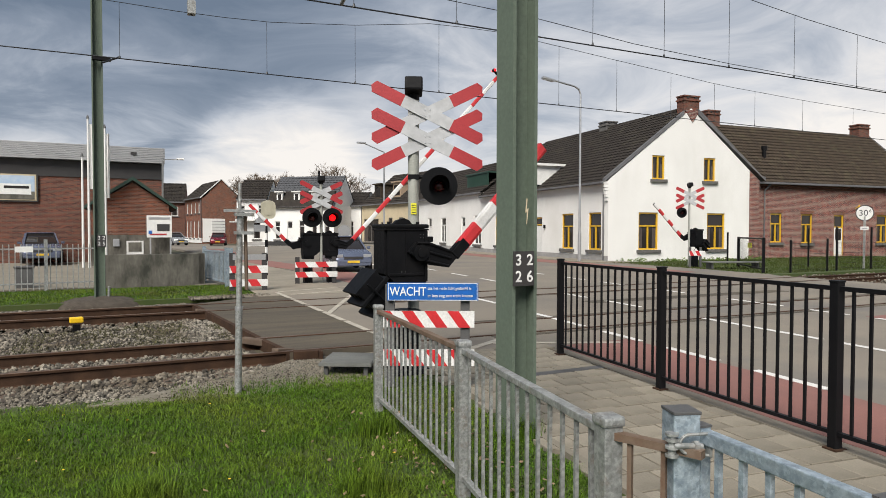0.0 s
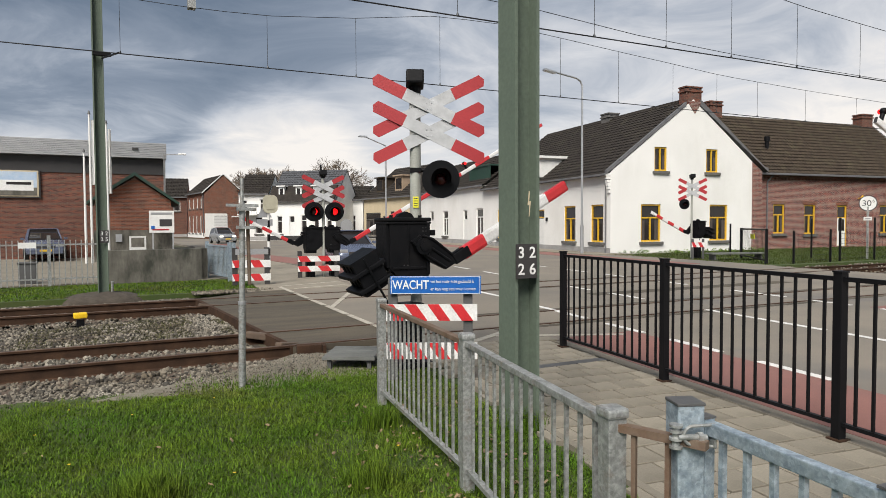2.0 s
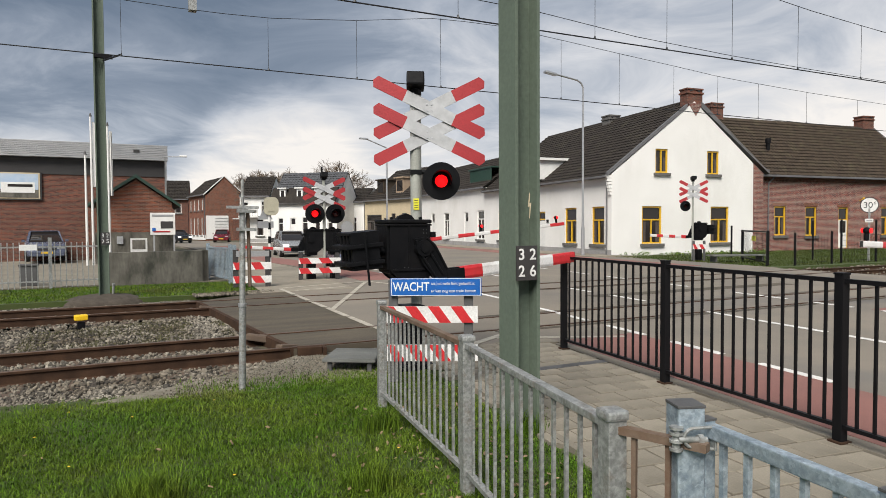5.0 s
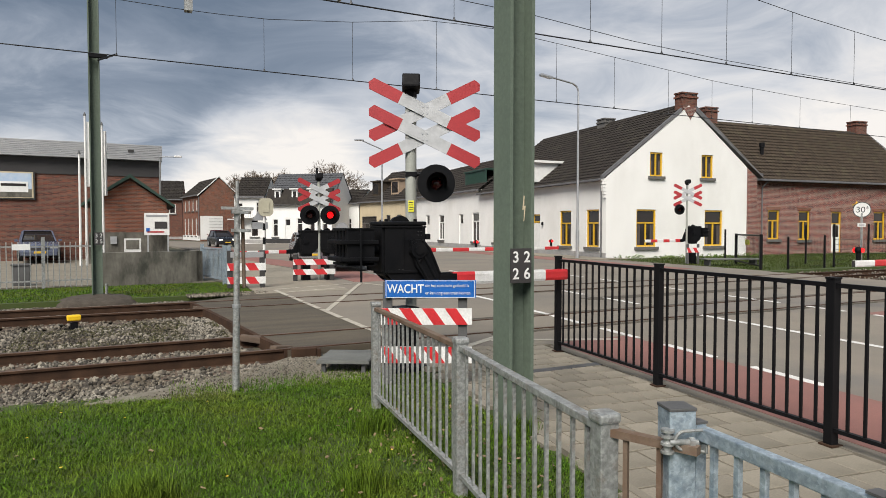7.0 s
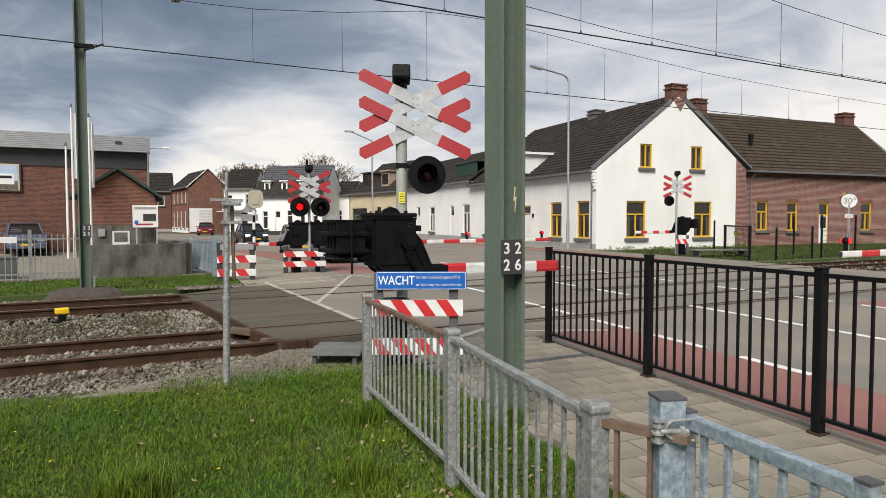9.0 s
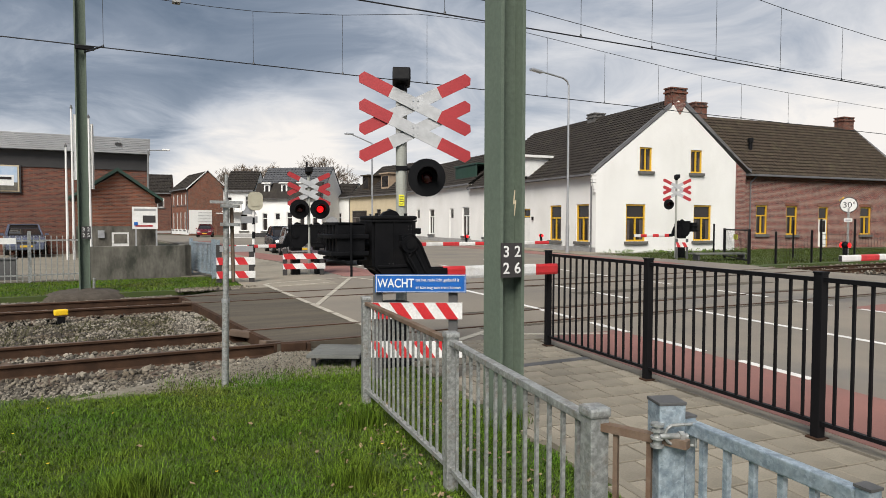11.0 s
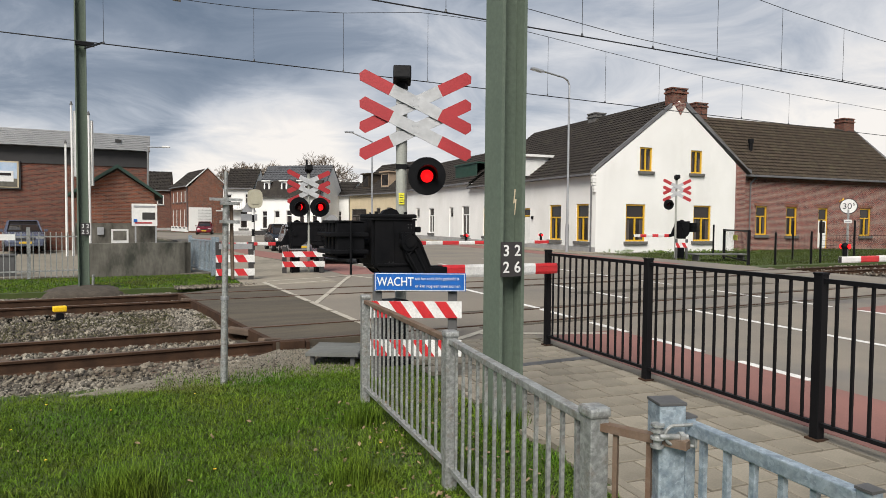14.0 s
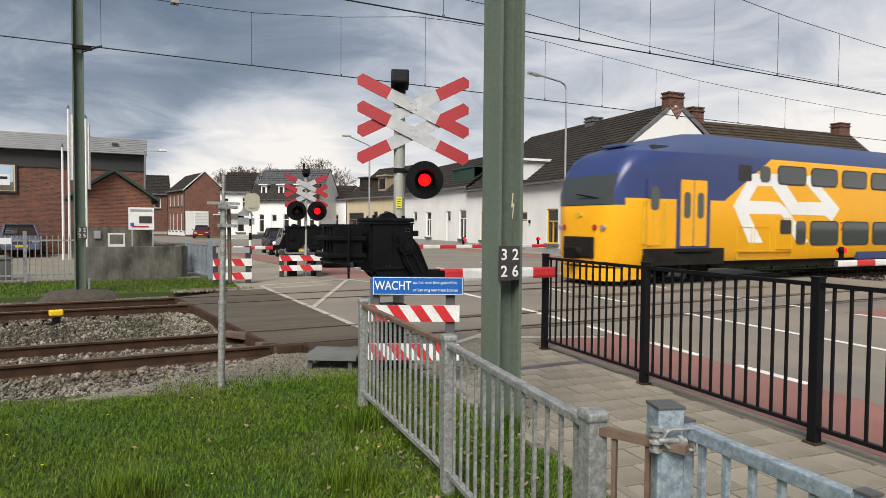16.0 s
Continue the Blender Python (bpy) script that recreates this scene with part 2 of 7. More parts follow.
M = dict(
    soil=surf("soil", (0.075, 0.06, 0.04), (0.05, 0.06, 0.028), 3, 0.95, bump=0.6, fine=30),
    lawn=surf("lawn", (0.032, 0.058, 0.009), (0.05, 0.066, 0.013), 2.6, 0.95, bump=1.0, fine=28, stain=((0.045, 0.040, 0.018), 0.35)),
    # wide blade-to-blade spread also paints in small shadows and highlights
    blade=surf("grass_blade", (0.052, 0.112, 0.008), (0.096, 0.140, 0.013), 0.9, 0.65, bump=0, rand=0.75, spec=0.12, stain=((0.15, 0.12, 0.045), 0.55)),
    asphalt=surf("asphalt", (0.215, 0.187, 0.148), (0.165, 0.147, 0.122), 0.35, 0.85, bump=0.35, fine=90, stain=((0.10, 0.10, 0.105), 0.6)),
    oldasphalt=surf("crossing_asphalt", (0.098, 0.080, 0.055), (0.058, 0.049, 0.036), 1.3, 0.9, bump=0.8, fine=38, stain=((0.034, 0.029, 0.023), 0.75), stretch=(0.35, 1.6, 1)),
    redlane=surf("red_asphalt", (0.25, 0.115, 0.095), (0.205, 0.10, 0.085), 0.7, 0.9, bump=0.3, fine=90, stain=((0.17, 0.09, 0.08), 0.6)),
    linepaint=surf("road_paint", (0.72, 0.71, 0.68), (0.6, 0.59, 0.56), 3, 0.7, bump=0.2, stain=((0.33, 0.32, 0.3), 0.5)),
    linefaded=surf("worn_road_paint", (0.46, 0.43, 0.36), (0.32, 0.29, 0.24), 5, 0.8, bump=0.2, stain=((0.2, 0.18, 0.15), 0.5)),
    tile=surf("concrete_paver", (0.235, 0.210, 0.165), (0.185, 0.165, 0.128), 1.4, 0.9, bump=0.5, fine=60, rand=0.14, stain=((0.135, 0.12, 0.09), 0.6)),
    joint=surf("sand_joint", (0.028, 0.025, 0.017), (0.022, 0.023, 0.012), 5, 0.95, bump=0.3),
    kerb=surf("concrete_kerb", (0.33, 0.32, 0.29), (0.25, 0.24, 0.21), 3, 0.9),
    concrete=surf("stained_concrete", (0.15, 0.14, 0.118), (0.07, 0.066, 0.054), 3.2, 0.92, bump=0.6, fine=14, stain=((0.03, 0.032, 0.024), 0.95), stretch=(1, 1, 0.4)),
    stone=surf("ballast_stone", (0.20, 0.183, 0.150), (0.078, 0.062, 0.042), 1.1, 0.95, bump=0.4, rand=0.75),
    gravel=surf("sandy_gravel", (0.21, 0.19, 0.15), (0.13, 0.115, 0.085), 7, 0.95, bump=1.0, fine=55, stain=((0.08, 0.08, 0.04), 0.6), bumpd=0.012),
    bed=surf("ballast_bed", (0.07, 0.058, 0.045), (0.045, 0.036, 0.027), 8, 0.95, bump=1.0, fine=30, bumpd=0.02),
    rust=surf("rusty_rail", (0.062, 0.034, 0.020), (0.034, 0.019, 0.012), 4, 0.9, 0.0, 0.4, spec=0.2),
    railhead=surf("worn_rail_head", (0.12, 0.08, 0.058), (0.075, 0.048, 0.034), 2, 0.55, 0.4, 0.1),
    sleeper=surf("concrete_sleeper", (0.11, 0.078, 0.055), (0.08, 0.056, 0.04), 4, 0.9, bump=0.4),
    galv=spangled("galvanised_steel", (0.40, 0.41, 0.40), (0.24, 0.25, 0.24), ((0.20, 0.14, 0.09), 0.55)),
    galvblue=spangled("new_galvanised_steel", (0.42, 0.49, 0.54), (0.23, 0.29, 0.34)),
    galvrust=surf("rusted_handrail", (0.125, 0.078, 0.05), (0.18, 0.135, 0.10), 7, 0.75, 0.2, 0.25, stain=((0.11, 0.052, 0.028), 0.8)),
    mast=surf("green_mast_paint", (0.115, 0.145, 0.112), (0.10, 0.128, 0.10), 0.9, 0.6, 0.0, 0.1, 30, stain=((0.088, 0.11, 0.085), 0.6), spec=0.25),
    black=surf("black_coating", (0.006, 0.006, 0.007), (0.008, 0.008, 0.009), 3, 0.5, 0, 0.08, spec=0.12),
    blackbox=surf("black_housing", (0.0035, 0.004, 0.005), (0.007, 0.007, 0.008), 4, 0.55, 0, 0.2, 25, stain=((0.012, 0.0115, 0.011), 0.5), spec=0.12),
    white=surf("white_plank", (0.43, 0.44, 0.45), (0.39, 0.40, 0.41), 1.2, 0.55, 0, 0.03, 8, spec=0.3),
    red=surf("red_plank", (0.36, 0.025, 0.03), (0.31, 0.022, 0.027), 2, 0.5, 0, 0.06),
    boomwhite=surf("boom_white", (0.72, 0.72, 0.71), (0.6, 0.6, 0.58), 3, 0.4, 0, 0.05, stain=((0.35, 0.33, 0.3), 0.4)),
    boomred=surf("boom_red", (0.55, 0.03, 0.035), (0.45, 0.025, 0.03), 4, 0.35, 0, 0.05),
    polegrey=surf("grey_pole", (0.36, 0.37, 0.33), (0.29, 0.30, 0.27), 3, 0.55, 0.1, 0.1),
    postgrey=surf("dark_grey_post", (0.085, 0.085, 0.085), (0.06, 0.06, 0.06), 3, 0.6, 0, 0.15),
    blue=surf("blue_sign", (0.012, 0.11, 0.42), (0.01, 0.10, 0.36), 3, 0.35, 0, 0.02),
    yellow=surf("yellow_plastic", (0.85, 0.55, 0.015), (0.75, 0.46, 0.012), 3, 0.45, 0, 0.05),
    signyellow=surf("sticker_yellow", (0.75, 0.72, 0.03), (0.66, 0.62, 0.03), 3, 0.5, 0, 0),
    render=surf("white_render", (0.76, 0.755, 0.73), (0.70, 0.695, 0.67), 0.6, 0.9, bump=0.25, fine=50, stain=((0.58, 0.57, 0.53), 0.45), stretch=(1, 1, 0.5)),
    plinth=surf("grey_plinth", (0.36, 0.35, 0.34), (0.28, 0.27, 0.26), 2, 0.9),
    sill=surf("stone_sill", (0.12, 0.115, 0.11), (0.09, 0.085, 0.08), 5, 0.85),
    yframe=surf("yellow_frame_paint", (0.62, 0.37, 0.02), (0.56, 0.33, 0.018), 3, 0.45, bump=0.05),
    wframe=surf("white_frame_paint", (0.72, 0.72, 0.70), (0.64, 0.64, 0.62), 3, 0.5, bump=0.05),
    pane=glass("window_pane", (0.022, 0.019, 0.018)),
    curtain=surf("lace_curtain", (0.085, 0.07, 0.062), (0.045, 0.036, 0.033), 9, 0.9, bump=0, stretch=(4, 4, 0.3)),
    rooftile=surf("dark_roof_tile", (0.036, 0.031, 0.027), (0.022, 0.019, 0.017), 2.2, 0.85, bump=0.8, fine=7, stain=((0.055, 0.05, 0.036), 0.6), spec=0.2, bumpd=0.03),
    rooftile2=surf("brown_roof_tile", (0.062, 0.047, 0.034), (0.036, 0.028, 0.021), 2.4, 0.85, bump=0.8, fine=7, stain=((0.085, 0.075, 0.048), 0.6), spec=0.2, bumpd=0.03),
    slate=surf("grey_slate", (0.085, 0.088, 0.095), (0.055, 0.057, 0.062), 2.2, 0.7, bump=0.6, fine=9, spec=0.3, bumpd=0.02),
    signback=surf("sign_back", (0.42, 0.40, 0.30), (0.36, 0.34, 0.26), 3, 0.6),
    tan_board=surf("tan_shutter", (0.36, 0.27, 0.19), (0.30, 0.22, 0.15), 2, 0.8),
    lead=surf("lead_flashing", (0.16, 0.16, 0.165), (0.11, 0.11, 0.115), 3, 0.6, 0.2),
    brick=brickwork("purple_brick", (0.17, 0.056, 0.043), (0.125, 0.042, 0.037), (0.36, 0.30, 0.25), 0.23, 0.078),
    brick2=brickwork("orange_brick", (0.19, 0.062, 0.03), (0.14, 0.046, 0.025), (0.20, 0.15, 0.115)),
    brick3=brickwork("brown_brick", (0.14, 0.05, 0.03), (0.105, 0.038, 0.024), (0.13, 0.095, 0.075)),
    beige=surf("beige_render", (0.52, 0.44, 0.30), (0.46, 0.385, 0.26), 0.8, 0.9),
    cladding=surf("grey_cladding", (0.36, 0.365, 0.37), (0.31, 0.315, 0.32), 0.8, 0.45, 0.4, 0.05),
    darkband=surf("dark_fascia", (0.035, 0.032, 0.032), (0.025, 0.024, 0.024), 1, 0.6),
    greensheet=surf("green_corrugated", (0.018, 0.05, 0.035), (0.014, 0.04, 0.028), 2, 0.5),
    bark=surf("bark", (0.11, 0.085, 0.06), (0.07, 0.055, 0.04), 6, 0.95),
    twig=surf("twig", (0.15, 0.115, 0.085), (0.10, 0.075, 0.055), 2, 0.95, bump=0, rand=0.3),
    leaf=surf("dry_leaf", (0.27, 0.20, 0.12), (0.13, 0.085, 0.045), 9, 0.8, bump=0, rand=0.4),
    hedge=surf("hedge_leaf", (0.06, 0.045, 0.02), (0.045, 0.06, 0.018), 2, 0.7, bump=0, rand=0.4),
    weed=surf("weed_leaf", (0.05, 0.098, 0.012), (0.085, 0.125, 0.018), 3, 0.6, bump=0, rand=0.75, spec=0.25),
    bank=surf("bank_grass", (0.036, 0.064, 0.010), (0.062, 0.07, 0.018), 0.6, 0.7, bump=0, rand=0.5, spec=0.12),
    moss=surf("moss", (0.075, 0.075, 0.028), (0.06, 0.052, 0.03), 3, 0.95, bump=0, rand=0.5),
    letter=surf("white_lettering", (0.8, 0.8, 0.78), None, 3, 0.5, bump=0),
    darkletter=surf("dark_lettering", (0.03, 0.03, 0.035), None, 3, 0.5, bump=0),
    alu=surf("aluminium", (0.5, 0.51, 0.52), (0.42, 0.43, 0.44), 4, 0.4, 0.7, 0.05),
    wire=surf("catenary_wire", (0.03, 0.032, 0.035), None, 3, 0.5, 0.5, 0),
    deck=surf("grp_deck", (0.15, 0.155, 0.145), (0.11, 0.114, 0.106), 2, 0.75, 0.1, 0.2, 60),
    lampon=glow("lamp_red_on", (0.95, 0.006, 0.008), 1.35),
    lampoff=surf("lamp_red_off", (0.05, 0.006, 0.006), None, 3, 0.25, bump=0),
    tyre=surf("tyre", (0.015, 0.015, 0.015), None, 5, 0.85),
    tyellow=surf("train_yellow", (0.84, 0.40, 0.008), (0.78, 0.365, 0.008), 0.5, 0.32, 0, 0.02, stain=((0.68, 0.36, 0.02), 0.25)),
    tblue=surf("train_blue", (0.032, 0.050, 0.15), (0.028, 0.042, 0.13), 0.5, 0.34, 0, 0.02, stain=((0.05, 0.06, 0.15), 0.3)),
    troof=surf("train_roof", (0.045, 0.07, 0.17), (0.055, 0.075, 0.15), 0.8, 0.6, 0, 0.05),
    twhite=surf("train_white", (0.78, 0.78, 0.76), (0.72, 0.72, 0.7), 0.5, 0.35, 0, 0.02),
    tglass=glass("train_glass", (0.045, 0.052, 0.05), 0.05, 0.9),
    # dirty running gear, and the dark boxes painted for shaded openings
    tgrime_shade=surf("train_underside", (0.010, 0.009, 0.008), (0.02, 0.017, 0.014), 3, 0.85, spec=0.15),
)


# ---- building blocks ----
def box(bm, c, s, rot=None, bev=0.0):
    mat = Matrix.Translation(c)
    if rot is not None:
        mat = mat @ rot
    g = bmesh.ops.create_cube(bm, size=1.0, matrix=mat @ Matrix.Diagonal((*s, 1)))
    if bev:
        vs = set(g["verts"])
        es = [e for e in bm.edges if e.verts[0] in vs and e.verts[1] in vs]
        bmesh.ops.bevel(bm, geom=es, offset=bev, segments=2, affect="EDGES", profile=0.6)


def cyl(bm, p, q, r, r2=None, n=12):
    p, q = Vector(p), Vector(q)
    d = q - p
    bmesh.ops.create_cone(bm, cap_ends=True, segments=n, radius1=r, radius2=r if r2 is None else r2, depth=d.length,
                          matrix=Matrix.Translation((p + q) / 2) @ d.to_track_quat("Z", "Y").to_matrix().to_4x4())


def prism(bm, poly, axis, a, b):
    """A flat outline of (u, v) pairs pushed from a to b along the axis: x: (y, z), y: (x, z), z: (x, y)."""
    def at(u, v, w):
        return {"x": (w, u, v), "y": (u, w, v), "z": (u, v, w)}[axis]
    lo = [bm.verts.new(at(u, v, a)) for u, v in poly]
    hi = [bm.verts.new(at(u, v, b)) for u, v in poly]
    n = len(poly)
    bm.faces.new(lo[::-1]), bm.faces.new(hi)
    for i in range(n):
        bm.faces.new((lo[i], lo[(i + 1) % n], hi[(i + 1) % n], hi[i]))


def part(name, bm, material, parent=None, label="", smooth=False, at=None, kind="", weld=False):
    if weld:
        bmesh.ops.remove_doubles(bm, verts=bm.verts, dist=0.0005)
    bmesh.ops.recalc_face_normals(bm, faces=bm.faces)
    me = bpy.data.meshes.new(name)
    bm.to_mesh(me)
    bm.free()
    me.materials.append(M[material] if isinstance(material, str) else material)
    if smooth:
        me.shade_smooth()
        me.set_sharp_from_angle(angle=radians(40))
    ob = new(name, me)
    if parent is not None:
        ob.parent = parent
    if at is not None:
        ob.matrix_basis = at
    return tagged(ob, label, kind=kind)


def boxpart(name, c, s, material, parent=None, label="", bev=0.0, rot=None):
    bm = bmesh.new()
    box(bm, c, s, rot, bev)
    return part(name, bm, material, parent, label)


def cylpart(name, p, q, r, material, parent=None, label="", n=12, r2=None):
    bm = bmesh.new()
    cyl(bm, p, q, r, r2, n)
    return part(name, bm, material, parent, label, smooth=True)


def twin(ob, parent, m):
    """One more piece on the same mesh."""
    o = new(ob.name.split(".")[0], ob.data)
    o.parent, o.matrix_basis = parent, m
    return o


def thing(name, m, label, category, group="", kind=""):
    e = new(name)
    e.empty_display_size = 0.2
    e.matrix_basis = m
    return tagged(e, label, category, group, kind)


def words(name, text, size, material, m, parent, label="", align="CENTER", depth=0.001, bold=0.0):
    cu = bpy.data.curves.new(name, "FONT")
    cu.body, cu.size, cu.align_x, cu.align_y, cu.extrude, cu.offset = text, size, align, "CENTER", depth, bold
    tmp = bpy.data.objects.new(name, cu)
    me = bpy.data.meshes.new_from_object(tmp)
    bpy.data.objects.remove(tmp)
    me.materials.clear()
    me.materials.append(M[material])
    ob = new(name, me)
    ob.parent, ob.matrix_basis = parent, m
    return tagged(ob, label)


ROAD = radians(-6.5)          # the road's turn against the tracks' square
SH = 0.114


def R(u, v, z=0.0):
    """Across the road u, along it v (v is the world's y)."""
    return (u + SH * v, v, z)


def strip(bm, u0, u1, v0, v1, z0, z1):
    pts = [R(u0, v0), R(u1, v0), R(u1, v1), R(u0, v1)]
    prism(bm, [(p[0], p[1]) for p in pts], "z", z0, z1)


# ---- ground ----
TRACKS = (9.70, 15.05)
GAUGE = 0.665


def lawn_height(x, y):
    return -0.04 - 0.10 * max(0.0, (y - 6.4) / 1.5) + 0.03 * noise.noise((x * 0.8, y * 0.8, 0))


def ground_build():
    bm = bmesh.new()
    bmesh.ops.create_grid(bm, x_segments=60, y_segments=60, size=1500)
    part("ground", bm, "soil", at=pose(0, 0, -0.16)).data.name = "ground"
    tagged(bpy.data.objects["ground"], "bare earth reaching to the horizon", "ground", kind="structure")
    # lawn on the near side, with a gentle fall to the ballast
    bm = bmesh.new()
    n = 96
    grid = {}
    for i in range(n + 1):
        for j in range(n + 1):
            x, y = -16 + 18.9 * i / n, -6 + 13.9 * j / n
            xx = min(x + 0.09 * y, 3.35 + SH * y) if x > 0 else x
            grid[i, j] = bm.verts.new((xx, y, lawn_height(xx, y)))
    for i in range(n):
        for j in range(n):
            bm.faces.new((grid[i, j], grid[i + 1, j], grid[i + 1, j + 1], grid[i, j + 1]))
    tagged(part("lawn", bm, "lawn", smooth=True), "rough green verge with bare patches", "lawn", kind="structure")
    bm = bmesh.new()
    prism(bm, [(-40, 17.35), (1.6, 17.5), (3.2, 18.6), (3.6, 21.6), (-40, 21.6)], "z", -0.2, -0.02)
    prism(bm, [(22.6, 17.2), (90, 17.2), (90, 29), (22.6, 27.5)], "z", -0.2, -0.02)
    tagged(part("far_verge", bm, "lawn"), "grassy strip beyond the tracks", "lawn", kind="structure")
    bm = bmesh.new()
    prism(bm, [(-60, 21.85), (3.0, 21.85), (3.6, 34), (2.0, 60), (-60, 60)], "z", -0.2, 0.0)
    tagged(part("yard", bm, "tile"), "paved yard behind the concrete wall", "yard", kind="structure")
    # ballast shoulders and bed
    bm = bmesh.new()
    for x0, x1 in ((-60, 1.75), (21.5, 120)):
        prism(bm, [(7.3, -0.15), (8.2, -0.155), (11.2, -0.16), (12.4, -0.15), (13.6, -0.16), (16.6, -0.16), (17.6, -0.14), (17.6, -0.3), (7.3, -0.3)], "x", x0, x1)
    tagged(part("ballast_bed", bm, "bed"), "dusty ballast bed under the two tracks", "ballast", kind="structure")


def road_build():
    bm = bmesh.new()
    prism(bm, [(-0.4, 7.42), (0.8, 7.22), (3.45, 7.0), (3.7, 8.96), (2.05, 8.94), (1.3, 8.25)], "z", -0.3, -0.085)
    tagged(part("gravel_edge", bm, "gravel"), "sandy gravel beside the crossing deck", "gravel", kind="structure")
    bm = bmesh.new()
    strip(bm, 4.72, 14.0, -30, 7.9, -0.2, 0.0)
    strip(bm, 2.9, 21.0, 17.1, 27.0, -0.2, -0.004)
    prism(bm, [R(3.4, 27)[:2], R(21, 27)[:2], (25.1, 45), (26.5, 60), (23.5, 74.5), (12, 73.5), (9, 85), (2, 100), (-6, 98), (3.6, 75), (5.0, 50)], "z", -0.2, -0.006)
    road = tagged(part("road", bm, "asphalt"), "grey asphalt road with worn surface", "road", kind="structure")
    bm = bmesh.new()
    prism(bm, [(2.02, 8.99), (3.72, 8.97), (3.68, 17.1), (3.0, 17.1), (1.35, 15.9)], "z", -0.2, -0.001)
    tagged(part("crossing_deck", bm, "oldasphalt"), "dark worn asphalt deck between the rails", "road", kind="structure")
    bm = bmesh.new()
    prism(bm, [(3.72, 8.2), (R(4.72, 7.9)[0], 7.9), (R(14, 7.9)[0], 7.9), (16.2, 8.05), (22, 8.0), (22.6, 17.1), (3.68, 17.1)], "z", -0.2, -0.0005)
    for ty in TRACKS:
        for s in (-1, 1):
            box(bm, (11.5, ty + s * GAUGE, 0.0), (20, 0.02, 0.006))
    tagged(part("crossing_road", bm, "asphalt"), "grey asphalt between the rails of the crossing", "road", kind="structure")
    # tarred repair strips beside the rails
    bm = bmesh.new()
    for ty in TRACKS:
        for s in (-1, 1):
            box(bm, (13.0, ty + s * (GAUGE + 0.16), 0.0), (15.5, 0.16, 0.008))
    box(bm, (13.4, 12.3, 0.0), (7.0, 0.5, 0.007))
    tagged(part("tar_strips", bm, "oldasphalt"), "dark tar repair strips in the asphalt", "road patch", kind="structure")
    bm = bmesh.new()
    strip(bm, 4.80, 6.20, -30, 7.8, -0.1, 0.004)
    strip(bm, 12.35, 13.9, -30, 7.8, -0.1, 0.004)
    prism(bm, [R(4.3, 19.5)[:2], R(5.9, 19.5)[:2], R(5.2, 27)[:2], (6.9, 40), (8.2, 62), (6.4, 62), (5.0, 40), R(3.6, 27)[:2]], "z", -0.1, 0.003)
    prism(bm, [R(17.6, 19.5)[:2], R(19.2, 19.5)[:2], (23.3, 42), (25, 60), (23.4, 60), (21.6, 42)], "z", -0.1, 0.003)
    tagged(part("cycle_lane", bm, "redlane"), "faded red asphalt cycle lane", "cycle lane", kind="structure")
    # dashes and lines, each one a piece of paint
    lines = thing("road_marking", pose(0, 0, 0), "white dashes and lines painted on the road", "road marking", kind="structure")

    count = [0]

    def dash(u0, v0, u1, v1, w, mat="linepaint", z=0.008):
        bm = bmesh.new()
        count[0] += 1
        z += 0.0006 * (count[0] % 7)
        a, b = Vector(R(u0, v0)), Vector(R(u1, v1))
        d = (b - a).normalized()
        n = Vector((-d.y, d.x, 0)) * w / 2
        p = [a + n, b + n, b - n, a - n]
        prism(bm, [(q.x, q.y) for q in p], "z", z - 0.006, z)
        part("line", bm, mat, lines)
    v = -12.0
    while v < 9.5:
        dash(6.26, v + 0.35, 6.26, v + 1.35, 0.12)
        dash(12.28, v + 0.9, 12.28, v + 1.9, 0.12)
        v += 1.62 if v > 2 else 2.0
    for v0, v1 in ((-10, 6.2), (6.45, 9.1), (11.0, 12.3), (13.2, 14.6), (16, 17.4), (18.6, 20), (21.4, 23), (25, 27)):
        dash(9.06, v0, 9.06, v1, 0.12)
    for v0, v1 in ((18, 19.5), (21, 22.5), (24, 25.5)):
        dash(5.95, v0, 5.75, v1, 0.12)
        dash(17.4, v0, 17.4, v1, 0.12)
        dash(12.3, v0, 12.3, v1, 0.12)
    for v0 in (10.2, 13.0, 15.8):
        dash(12.3, v0, 12.3, v0 + 1.2, 0.12)
        dash(6.3, v0, 6.25, v0 + 1.2, 0.12)
    # footpath guide lines over the deck
    for v0, v1 in ((9.0, 10.2), (10.28, 11.7), (11.8, 13.2), (13.35, 14.6), (14.75, 16.1), (16.25, 17.9)):
        dash(3.67 - SH * v0, v0, 3.68 - SH * v1, v1, 0.11, "linefaded")
    dash(2.2, 12.8, 4.36, 18.95, 0.11, "linefaded")
    dash(1.72, 18.05, 4.3, 19.0, 0.10, "linefaded")
    dash(1.95, 17.2, 3.6, 17.75, 0.09, "linefaded")
    dash(4.4, 19.0, 4.85, 17.9, 0.12, "linefaded")
    dash(3.3, 8.0, 5.2, 9.3, 0.12, "linefaded")
    dash(5.9, 7.6, 4.0, 8.4, 0.11, "linefaded")
    # arrow beyond the crossing
    dash(8.0, 24, 7.7, 31, 0.14)
    dash(7.7, 31, 7.2, 29.6, 0.14)
    dash(10.2, 33, 9.9, 40, 0.14)
    return road


